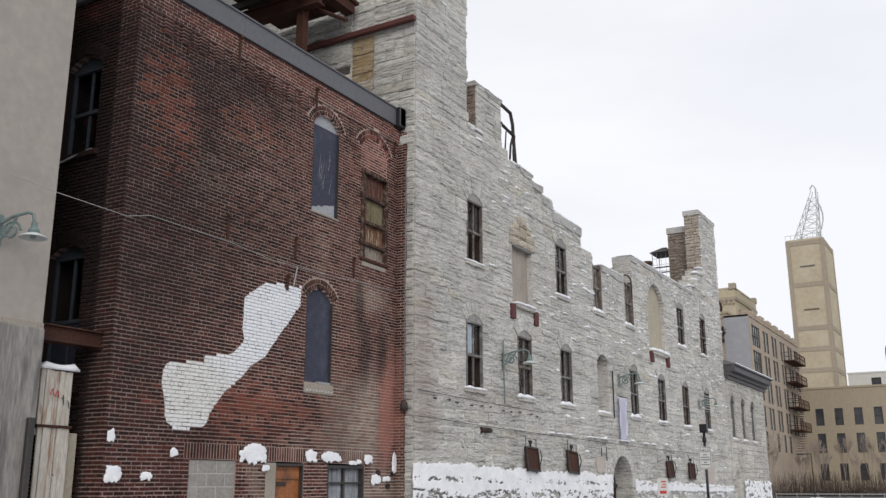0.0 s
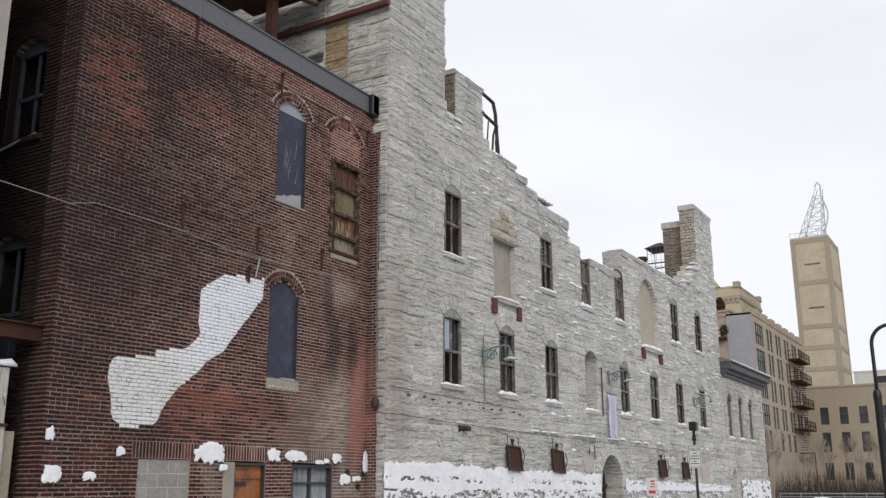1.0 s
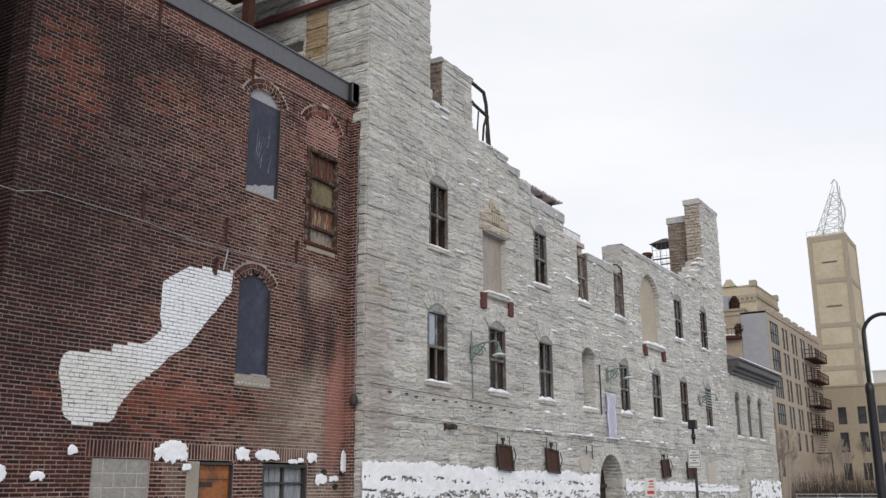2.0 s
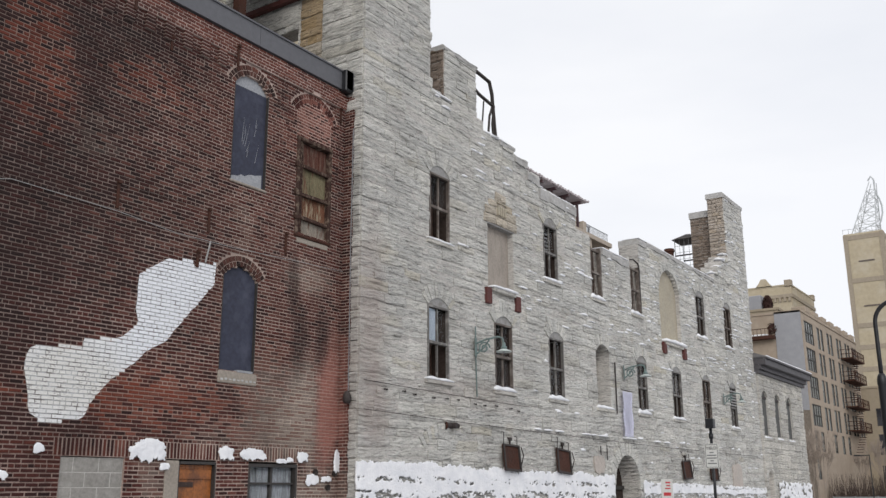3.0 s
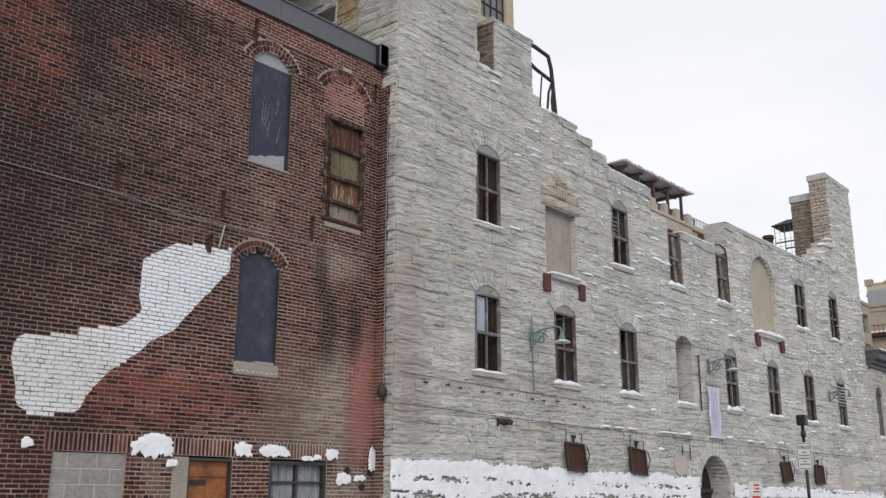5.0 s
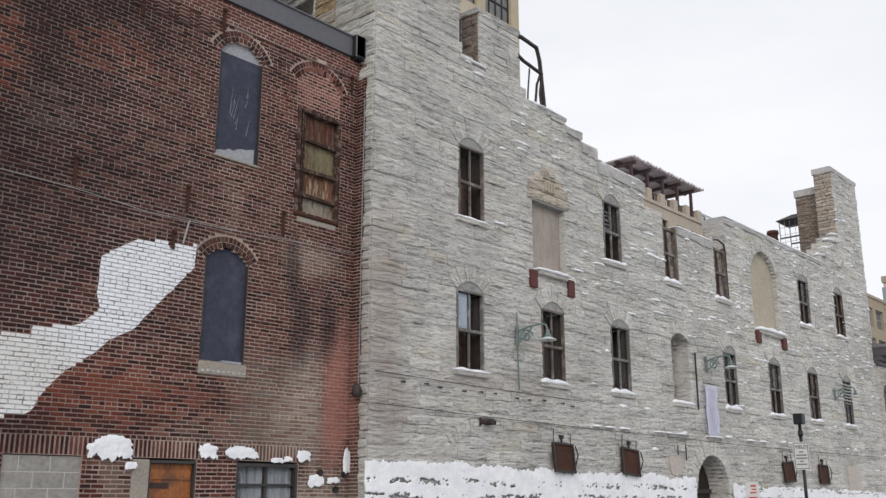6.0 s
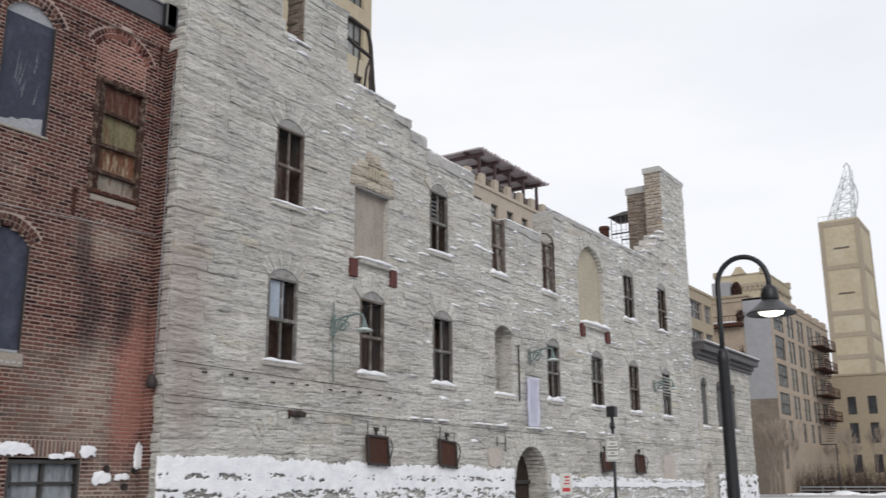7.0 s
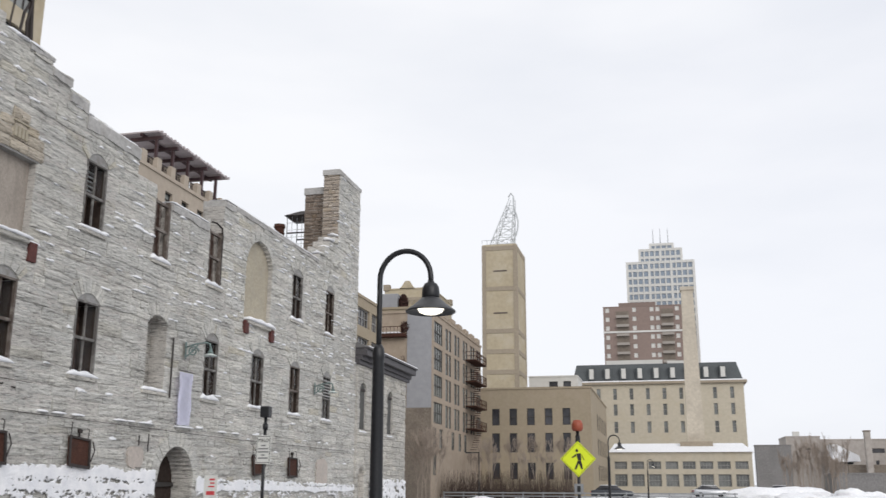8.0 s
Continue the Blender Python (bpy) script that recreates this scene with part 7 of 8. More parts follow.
tagged(link_mesh("red_beam", bevel(boxes((-13.6, -9.82, 15.66, 15.78, 11.38, 11.5)), 0.01), RUST_RED), "red-painted steel beam fixed along the tower flank", "beam")
tagged(link_mesh("roof_hatch", bevel(boxes((-10.28, -10.09, 15.6, 15.82, 8.93, 9.38)), 0.02), BLACK_PAINT), "dark steel roof hatch beside the stone tower", "hatch")
fr_ = thing("twisted_frame", (-10.2, 20.25, 9.6), "bent dark steel window frame standing on the wall", "frame")
for pts, rad in (([(0, 0.0, 1.62), (0, 0.32, 1.65), (0, 0.88, 1.6), (0.02, 0.95, 1.3), (0, 1.01, 1.05), (0.02, 1.1, 0.05)], 0.05), ([(0, 0.05, 1.2), (0, 0.38, 1.1), (0, 1.0, 1.02)], 0.045), ([(0, 1.0, 1.0), (0, 0.86, 0.7), (0, 0.77, 0.1)], 0.03), ([(0, 0.6, 1.0), (0, 0.52, 0.4), (0, 0.5, 0.05)], 0.02), ([(0.05, 1.0, 1.0), (0.05, 0.9, 0.5), (0.05, 0.95, 0.05)], 0.03)):
    bm_ = bmesh.new()
    sweep(bm_, pts, rad, 5)
    part("bar", bm_, DARK_STEEL, fr_)
cg = thing("roof_cage", (-12.2, 39.1, 8.45), "small wire-mesh cage with a dark hipped lid on the ruin", "cage")
lid = bmesh.new()
c_ = [lid.verts.new(p) for p in ((-0.1, -0.1, 2.98), (0.85, -0.1, 2.98), (0.85, 1.1, 2.98), (-0.1, 1.1, 2.98), (0.3, 0.5, 3.3), (0.5, 0.5, 3.3))]
for f_ in ((0, 1, 5, 4), (1, 2, 5), (2, 3, 4, 5), (3, 0, 4), (3, 2, 1, 0)):
    lid.faces.new([c_[q] for q in f_])
part("lid", lid, DARK_STEEL, cg)
for x in (0.0, 0.78):
    for y in (0.0, 1.0):
        part("post", boxes((x - 0.014, x + 0.014, y - 0.014, y + 0.014, 0, 2.98)), GALV, cg)
for z in (1.55, 2.28):
    for y in (0.0, 1.0):
        part("rail", boxes((0.0, 0.78, y - 0.02, y + 0.02, z, z + 0.05)), DARK_STEEL, cg)
for k in range(3):
    part("wire", boxes((0.19 + k * 0.2, 0.2 + k * 0.2, -0.006, 0.006, 0.3, 2.97)), GALV, cg)
for k in range(6):
    part("wire", boxes((0.0, 0.78, -0.006, 0.006, 1.3 + k * 0.28, 1.312 + k * 0.28)), GALV, cg)
vt = bmesh.new()
lathe(vt, [(0.0, 2.47), (0.2, 2.45), (0.22, 2.34), (0.18, 2.3), (0.17, 2.16), (0.2, 2.12), (0.17, 2.06), (0.17, 0.0)], 14)
ob = tagged(link_mesh("chimney_pot", vt, RUST), "dark banded chimney pot on the ruin's top", "chimney pot")
ob.matrix_basis = pose(-12.2, 38.4, 8.45)

# ---- alley ----
tagged(link_mesh("alley_beam", bevel(boxes((-10.62, -10.5, 7.63, 8.78, 3.42, 3.6), (-10.68, -10.44, 7.63, 8.78, 3.6, 3.62), (-10.68, -10.44, 7.63, 8.78, 3.4, 3.42)), 0.004), RUST), "rusted steel beam bridging the alley", "beam")
ad = thing("alley_door", (-10.6, 8.16, 0), "rust-streaked white board door closing the alley", "door")
for k in range(7):
    u0_, u1_ = -0.25 + k * 0.071, -0.183 + k * 0.071
    lean_ = 0.012 * math.sin(k * 1.9)
    part("board", bevel(boxes((lean_, 0.03 + lean_, u0_ + 0.02, u1_ + 0.02, 0.0, 2.31)), 0.006), CORRUGATED, ad)
    part("upper_board", bevel(boxes((0.008 + lean_, 0.04 + lean_, u0_ - 0.01, u1_ - 0.01, 2.33, 3.06 - rng.uniform(0, 0.03))), 0.006), CORRUGATED, ad)
for z in (0.6, 2.2, 2.8):
    part("batten", boxes((-0.05, -0.014, -0.24, 0.25, z, z + 0.09)), CORRUGATED, ad)
part("seam", bevel(boxes((0.01, 0.06, -0.26, 0.27, 2.3, 2.335)), 0.006), RUST, ad)
sc_ = bmesh.new()
for (ua, va), (ub, vb) in (((-0.12, 2.72), (-0.09, 2.8)), ((-0.09, 2.8), (-0.06, 2.71)), ((-0.05, 2.7), (-0.01, 2.78)), ((-0.01, 2.78), (0.02, 2.69))):
    tube(sc_, (0.062, ua, va), (0.062, ub, vb), 0.007, 0.005, 5)
part("red_scrawl", sc_, SIGN_RED, ad, "red painted scrawl")
sc_ = bmesh.new()
for (ua, va), (ub, vb) in (((0.08, 2.73), (0.1, 2.6)), ((0.06, 2.68), (0.1, 2.7)), ((0.16, 2.66), (0.19, 2.56)), ((0.02, 1.72), (0.05, 1.69))):
    tube(sc_, (0.062, ua, va), (0.062, ub, vb), 0.007, 0.005, 5)
part("dark_scrawl", sc_, SIGN_BLACK, ad, "black painted scrawl")
# a dark strip paints the shaded slot beside the base
tagged(link_mesh("gate_post", bevel(boxes((-10.215, -10.15, 7.49, 7.58, 0, 2.38)), 0.008), FRAME_DARK), "dark steel post fixed to the concrete base", "post")
# buff brick pier, simplified to one bevelled block
tagged(link_mesh("alley_side_post", bevel(boxes((-10.75, -10.66, 8.4, 8.62, 0, 2.25)), 0.01), BUFF_INFILL), "worn buff timber post in the alley", "post")

# patches of smooth render and iron pins low on the limestone
RENDER_PATCH = plain("pinkish_buff_render", (0.5, 0.445, 0.4), 0.9, 0, 0.15, 3.0, 0.3, (0.4, 0.37, 0.34), 0.6)
for n_, (y0_, y1_, z0_, z1_) in enumerate(((25.4, 26.02, 1.9, 2.34), (36.8, 37.85, 1.5, 2.36))):
    pts = []
    for k in range(22):
        a_ = math.tau * k / 22
        c_, d_ = math.cos(a_), math.sin(a_)
        q_ = 1.0 / max(abs(c_), abs(d_)) ** 0.75 * (1 + 0.22 * noise.noise((c_ * 2.3, d_ * 2.3, n_ * 5.0)))
        pts.append(((y0_ + y1_) / 2 + c_ * q_ * (y1_ - y0_) / 2, (z0_ + z1_) / 2 + d_ * q_ * (z1_ - z0_) / 2))
    tagged(link_mesh("render_patch", slab(bmesh.new(), front(SX), pts, 0.0, 0.062), RENDER_PATCH), "smooth pinkish render smeared on the limestone", "patch", kind="structure")
for y_, z0_, z1_ in ((25.77, 2.37, 2.6), (26.16, 2.25, 2.64)):
    bm_ = bmesh.new()
    tube(bm_, (SX + 0.075, y_, z0_), (SX + 0.07, y_ + 0.01, z1_), 0.014, 0.012, 6)
    tagged(link_mesh("iron_pin", bm_, DARK_STEEL), "short rusted iron pin in the limestone wall", "pin", "iron pins")

# ---- snow ----
def snow_sheet(bm, fr, outline_top, u0, u1, v0, seed, du=0.05, dv=0.045, thick=0.05, holes=0.0, gaps=None):
    """Snow caked on a wall: a lumpy skin with a ragged edge and bare gaps."""
    nu = int((u1 - u0) / du)
    vmax = max(outline_top(u0 + k * du) for k in range(nu + 1)) + 0.15
    nv = int((vmax - v0) / dv)
    grid = {}
    for i in range(nu + 1):
        for j in range(nv + 1):
            u, v = u0 + i * du, v0 + j * dv
            top = outline_top(u) + 0.05 * noise.noise((u * 4.0, v * 3.0, seed)) + 0.06 * noise.noise((u * 13.0, v * 3, seed + 2)) + 0.03 * noise.noise((u * 37.0, v * 9, seed + 2))
            if v > top:
                continue
            if gaps and gaps(u, v):
                continue
            k = noise.noise((u * 3.1, v * 7.5, seed + 5.0)) + 0.5 * noise.noise((u * 11.0, v * 19.0, seed + 9.0))
            if k < holes:
                continue
            w = thick * (0.55 + 0.6 * noise.noise((u * 4, v * 6, seed + 3)) + 0.35 * noise.noise((u * 14, v * 14, seed + 4)))
            w *= min(1.0, (top - v) / 0.12 + 0.35)
            grid[(i, j)] = bm.verts.new(fr(u + 0.02 * noise.noise((u * 9, v * 9, 1.5)), v + 0.015 * noise.noise((u * 9, v * 9, 4.5)), 0.04 + max(0.012, w)))
    for i in range(nu):
        for j in range(nv):
            q = [grid.get(p) for p in ((i, j), (i + 1, j), (i + 1, j + 1), (i, j + 1))]
            if all(q):
                bm.faces.new(q)
            elif sum(x is not None for x in q) == 3:
                bm.faces.new([x for x in q if x])
    loose = [v for v in bm.verts if not v.link_faces]
    bmesh.ops.delete(bm, geom=loose, context="VERTS")
    bmesh.ops.solidify(bm, geom=list(bm.faces), thickness=-0.035)


def band_gaps(u, v):
    if arch_door["y0"] - 0.12 < u < arch_door["y1"] + 0.12:
        return True
    streak = 0.6 * noise.noise((u * 1.7, v * 9.0, 7.7)) + 0.6 * noise.noise((u * 6.0, v * 21.0, 2.7)) + 0.65 * noise.noise((u * 19.0, v * 40.0, 4.7)) + 0.35 * noise.noise((u * 45.0, v * 60.0, 1.7))
    line = 1.69 - (u - 16) * 0.008 + 0.02 * noise.noise((u * 0.9, 0, 3))
    if abs(v - line) < 0.05 + 0.03 * noise.noise((u * 3.0, 0, 9)):
        return streak > 0.3
    bare = 1.3 if v > line else 0.95 if v > 1.5 - (u - 16) * 0.008 else 0.16
    return streak + (0.35 if u > 28.4 else 0.0) > bare


sb_ = bmesh.new()
snow_sheet(sb_, fs_front, lambda u: 2.0 - (u - 16) * 0.0145 + 0.07 * noise.noise((u * 1.2, 0, 0)) - (0.12 if u > 28.4 else 0), 15.75, 40.7, 0.15, 1.0, du=0.022, dv=0.018, thick=0.018, holes=-2.0, gaps=band_gaps)
tagged(link_mesh("snow_band", sb_, SNOW, smooth=True), "wind-caked snow along the foot of the limestone wall", "snow", kind="stuff")
sb_ = bmesh.new()
snow_sheet(sb_, fa, lambda u: 1.75 + 0.1 * noise.noise((u * 1.5, 0, 0)), 42.3, 47.5, 0.15, 4.0, holes=-0.3)
tagged(link_mesh("snow_band_annexe", sb_, SNOW, smooth=True), "patchy snow along the foot of the annexe", "snow", kind="stuff")

def snow_patch(y, z, ry, rz, seed):
    """Snow that stuck to the wall: a thin cake, domed above, with a torn lower edge."""
    bm_ = bmesh.new()
    step = 0.009
    nu, nv = int(ry * 1.6 / step), int(rz * 1.6 / step)
    grid = {}
    for i in range(-nu, nu + 1):
        for j in range(-nv, nv + 1):
            p, q = i * step / ry, j * step / rz
            u, v = y + i * step, z + j * step
            tear = 0.14 * noise.noise((u * 22 + seed, v * 22, seed)) + 0.1 * noise.noise((u * 55, v * 55, seed * 2.0))
            edge = 1.0 + 0.3 * noise.noise((p * 1.5 + seed * 5, q * 1.5, seed)) + tear
            foot = -0.62 + 0.5 * noise.noise((u * 9.0, seed, 2.0)) + 0.25 * noise.noise((u * 30.0, seed, 6.0))
            d = (abs(p) ** 2.6 + abs(q) ** 2.6) ** (1 / 2.6)
            if d > edge or q < foot:
                continue
            thick = 0.012 + 0.01 * min(1.0, (edge - d) * 3.0) + 0.006 * noise.noise((u * 14, v * 14, seed))
            grid[(i, j)] = bm_.verts.new((BX + 0.008 + max(thick, 0.009), u, v))
    for i in range(-nu, nu):
        for j in range(-nv, nv):
            c_ = [grid[s] for s in ((i, j), (i + 1, j), (i + 1, j + 1), (i, j + 1)) if s in grid]
            if len(c_) > 2:
                bm_.faces.new(c_)
    bmesh.ops.delete(bm_, geom=[v for v in bm_.verts if not v.link_faces], context="VERTS")
    bmesh.ops.recalc_face_normals(bm_, faces=bm_.faces)
    bmesh.ops.solidify(bm_, geom=list(bm_.faces), thickness=0.02)
    return tagged(link_mesh("snow_patch", bm_, SNOW, smooth=True), "thrown snow stuck to the brick wall", "snow", "snow patches on the brick wall")


for k, place in enumerate(((11.72, 2.03, 0.33, 0.17), (13.17, 2.04, 0.15, 0.12), (13.74, 2.04, 0.26, 0.1), (14.38, 1.96, 0.12, 0.045), (14.58, 1.98, 0.07, 0.05), (14.88, 2.03, 0.13, 0.1), (15.78, 1.95, 0.09, 0.22), (8.92, 1.7, 0.15, 0.125), (9.5, 1.68, 0.1, 0.07), (8.84, 2.2, 0.06, 0.11),
                           (9.99, 2.02, 0.07, 0.07), (15.14, 1.66, 0.16, 0.1), (15.5, 1.68, 0.13, 0.06), (12.0, 1.83, 0.09, 0.06))):
    snow_patch(*place, k)


def snow_cap(y0, y1, z, w, h=0.06, x=SX, depth=0.2, name="sill_snow", label="snow lying along a window sill", tilt=0.0):
    bm_ = bmesh.new()
    n_ = max(5, int((y1 - y0) / 0.07))
    rows_ = []
    seed = y0 * 1.7 + z
    for i in range(n_ + 1):
        f_ = i / n_
        u = y0 + (y1 - y0) * f_
        end = min(1.0, min(f_, 1 - f_) * 6 + 0.3)
        hh = h * end * (0.85 + 0.5 * noise.noise((u * 4, seed, 0)))
        ww = w * (0.88 + 0.16 * noise.noise((u * 5, seed, 3)))
        zz = z + tilt * f_
        rows_.append([bm_.verts.new(p) for p in ((x - depth, u, zz), (x - depth, u, zz + hh * 0.9), (x + ww * 0.4, u, zz + hh), (x + ww, u, zz + hh * 0.55), (x + ww * 0.97, u, zz - 0.012), (x, u, zz - 0.004))])
    for ra, rb in zip(rows_, rows_[1:]):
        for j in range(6):
            bm_.faces.new((ra[j], ra[(j + 1) % 6], rb[(j + 1) % 6], rb[j]))
    bm_.faces.new(rows_[0][::-1])
    bm_.faces.new(rows_[-1])
    return tagged(link_mesh(name, bm_, SNOW, smooth=True), label, "snow", "snow on sills")


for o_ in win_ops + [niche, broken1, broken2]:
    big = 0.07 + 0.06 * rng.random() if o_["y0"] > 20 else 0.045
    snow_cap(o_["y0"] - 0.1, o_["y1"] + 0.1, o_["z0"], 0.095, big + 0.01)
for o_ in an_ops[:3]:
    snow_cap(o_["y0"] - 0.05, o_["y1"] + 0.05, o_["z0"], 0.08, 0.08, LX)
snow_cap(20.4, 21.52, 5.9, 0.16, 0.09, label="snow on the sill of the boarded loading door")
snow_cap(30.8, 32.7, 6.0, 0.2, 0.13, label="deep snow on the sill of the blind arched door")
snow_cap(18.12, 18.9, 9.8, 0.05, 0.05, depth=0.5, name="wall_top_snow", label="thin snow on the broken wall top")
snow_cap(20.3, 21.6, 9.57, 0.04, 0.06, depth=0.5, name="wall_top_snow", label="thin snow on the broken wall top")
snow_cap(26.5, 28.4, 8.1, 0.05, 0.05, depth=0.5, name="wall_top_snow", label="thin snow on the broken wall top")
snow_cap(23.0, 24.8, 8.9, 0.05, 0.03, depth=0.4, name="wall_top_snow", label="thin snow on the broken wall top")
snow_cap(29.3, 36.4, 9.0, 0.05, 0.035, depth=0.5, name="wall_top_snow", label="thin snow on the broken wall top")
snow_cap(27.3, 28.1, 2.86, 0.16, 0.05, label="snow at the banner's foot")
snow_cap(7.88, 8.46, 3.06, 0.06, 0.1, -10.58, 0.08, label="snow on top of the white alley door")
lb_ = bmesh.new()
r = random.Random(21)
for u0_, u1_, z_, w_ in ledges:
    p_ = 0.7 if (z_ > 5.6 and u0_ > 20.8) else 0.55 if (z_ > 6.6 and u0_ > 18.9) else 0.22 if (z_ > 8.0 and u0_ > 18) else 0.12 if u0_ > 22 else 0.015
    if z_ < 2.2 or r.random() > p_ * (1.0 if 24 < u0_ < 36 else 0.8):
        continue
    ln = min(u1_ - u0_, r.uniform(0.15, 0.6))
    uc = r.uniform(u0_ + ln / 2, u1_ - ln / 2 + 0.01)
    if any((s_ := span_at(o_, z_ + 0.03)) and s_[0] - 0.15 < uc < s_[1] + 0.15 for o_ in stone_ops):
        continue
    if any(a_ <= uc <= b_ and t_ < z_ + 0.05 for a_, b_, t_ in profile):
        continue
    zz_ = fs_front(uc, z_, 0)[2]
    for _ in range(r.choice((1, 2, 2, 3))):
        l1 = ln * r.uniform(0.25, 1.0)
        u_ = uc + r.uniform(-0.4, 0.4) * ln
        lump(lb_, (SX + w_ * r.uniform(0.35, 0.6), u_, zz_ - 0.012 + 0.02 * (u_ - uc)), (w_ * 0.8 + 0.02, l1 / 2 + 0.03, r.uniform(0.014, 0.05)), r.random() * 50, 2, 1.0)
for y_ in (22.4, 22.9, 23.5, 25.0, 25.4, 26.0, 29.8, 30.6):
    lump(lb_, (SX + 0.05, y_, 2.86), (0.07, r.uniform(0.15, 0.3), 0.035), y_, 2)
for y_, z_, s_ in ((37.2, 9.62, 0.2), (37.65, 9.98, 0.3), (38.1, 10.28, 0.22), (36.6, 9.25, 0.3), (20.7, 9.56, 0.25)):
    lump(lb_, (SX - 0.1, y_, z_), (0.2, s_, 0.07), y_, 2, 0.6)
tagged(link_mesh("ledge_snow", lb_, SNOW, smooth=True), "small drifts of snow on the ledges of the limestone wall", "snow", kind="stuff")
# rubble shoulder at the foot of the chimney
rb_ = bmesh.new()
for k in range(26):
    lump(rb_, (SX - r.uniform(0.0, 0.5), r.uniform(36.4, 38.4), 9.0 + r.uniform(0, 0.35)), (0.2, r.uniform(0.12, 0.3), r.uniform(0.08, 0.16)), k, 1)
for k in range(14):
    y_ = r.uniform(37.3, 38.35)
    lump(rb_, (SX - r.uniform(0.0, 0.4), y_, 9.3 + (y_ - 37.0) * 0.7), (0.18, 0.2, 0.14), k + 40, 1)
tagged(link_mesh("rubble", rb_, STONE), "loose limestone rubble stepping up to the chimney", "rubble", kind="stuff")


# ---- street furniture ----
def street_lamp(x, y, label):
    e = thing("street_lamp", (x, y, 0.09), label, "street lamp", "street lamps")
    e.scale = (0.885,) * 3
    bm_ = bmesh.new()
    lathe(bm_, [(0.0, 0.0), (0.17, 0.0), (0.17, 0.1), (0.12, 0.18), (0.085, 0.3), (0.074, 0.9), (0.06, 2.95), (0.066, 2.97), (0.067, 3.03), (0.056, 3.08), (0.036, 3.12), (0.0, 3.12)], 20)
    part("post", bm_, BLACK_PAINT, e, smooth=True)
    bm_ = bmesh.new()
    pts = [(0, 0, 3.05), (0, 0, 3.4), (0, 0, 3.82)] + [(0.28 - 0.28 * math.cos(a), 0, 3.82 + 0.3 * math.sin(a)) for a in [k * math.pi / 18 for k in range(1, 18)]] + [(0.56, 0, 3.82), (0.56, 0, 3.74)]
    sweep(bm_, pts, 0.029, 12)
    part("arm", bm_, BLACK_PAINT, e, smooth=True)
    bm_ = bmesh.new()
    lathe(bm_, [(0.0, 0.345), (0.032, 0.345), (0.038, 0.325), (0.066, 0.31), (0.086, 0.275), (0.094, 0.22), (0.095, 0.175), (0.084, 0.15), (0.0, 0.15)], 24, (0.56, 0, 3.44))
    part("housing", bm_, BLACK_PAINT, e, "domed black housing", smooth=True)
    bm_ = bmesh.new()
    lathe(bm_, [(0.08, 0.16), (0.1, 0.155), (0.14, 0.115), (0.2, 0.065), (0.258, 0.025), (0.266, 0.012), (0.26, 0.004), (0.19, 0.05), (0.13, 0.095), (0.08, 0.13)], 32, (0.56, 0, 3.44))
    part("shade", bm_, LAMP_SHADE, e, "wide dark conical shade", smooth=True)
    bm_ = bmesh.new()
    lathe(bm_, [(0.0, -0.02), (0.07, -0.014), (0.12, 0.006), (0.14, 0.04), (0.1, 0.09), (0.0, 0.1)], 24, (0.56, 0, 3.44))
    part("lens", bm_, LAMP_LENS, e, "glowing frosted lens", smooth=True)
    return e


street_lamp(-1.26, 15.38, "black swan-neck street lamp with a lit conical shade")
for x, y, turn in ((-1.05, 49, -10), (-0.17, 92, 10)):
    copy_thing(bpy.data.objects["street_lamp"], pose(x, y, 0, 0, 0, turn))["label"] = "distant black swan-neck street lamp on the pavement"

lp = thing("light_pole", (-16.5, 100, 0), "thin dark light pole with a short flat arm", "light pole")
bm_ = bmesh.new()
tube(bm_, (0, 0, 0), (0, 0, 4.6), 0.06, 0.045, 8)
part("pole", bm_, BLACK_PAINT, lp)
part("arm", boxes((-0.95, 0.0, -0.04, 0.04, 4.5, 4.58)), BLACK_PAINT, lp)
part("head", bevel(boxes((-1.35, -0.75, -0.12, 0.12, 4.48, 4.6)), 0.02), BLACK_PAINT, lp)

ys = thing("yield_sign_post", (-6.85, 25.7, 0), "dark post with a white pedestrian crossing sign", "sign")
bm_ = bmesh.new()
tube(bm_, (0, 0, 0), (0, 0, 3.0), 0.035, 0.035, 12)
part("post", bm_, BLACK_PAINT, ys, smooth=True)
part("lamp_box", bevel(boxes((-0.1, 0.1, -0.09, 0.09, 2.93, 3.16)), 0.015), BLACK_PAINT, ys)
bm_ = bmesh.new()
tube(bm_, (0, 0, 2.68), (0, 0, 2.8), 0.055, 0.055, 12)
part("collar", bm_, BLACK_PAINT, ys, smooth=True)
part("plate", bevel(boxes((-0.165, 0.165, -0.055, -0.045, 1.98, 2.56)), 0.012), SIGN_WHITE, ys, "white sign plate")
part("border", boxes((-0.15, 0.15, -0.059, -0.0565, 2.53, 2.54), (-0.15, 0.15, -0.059, -0.0565, 2.0, 2.01), (-0.15, -0.14, -0.059, -0.0565, 2.01, 2.53), (0.14, 0.15, -0.059, -0.0565, 2.01, 2.53)), SIGN_BLACK, ys)
cu = bpy.data.curves.new("lettering", "FONT")
cu.body, cu.size, cu.align_x, cu.extrude = "YIELD", 0.1, "CENTER", 0.002
tx = new("lettering", cu)
tx.parent = ys
tx.matrix_basis = pose(0, -0.06, 2.42, 90, 0, 0)
cu.materials.append(SIGN_BLACK)
for z_, w_ in ((2.335, 0.05), (2.27, 0.115), (2.205, 0.12), (2.14, 0.04), (2.08, 0.11)):
    part("writing_bar", boxes((-w_, w_, -0.059, -0.0565, z_, z_ + 0.028)), SIGN_GREY, ys)

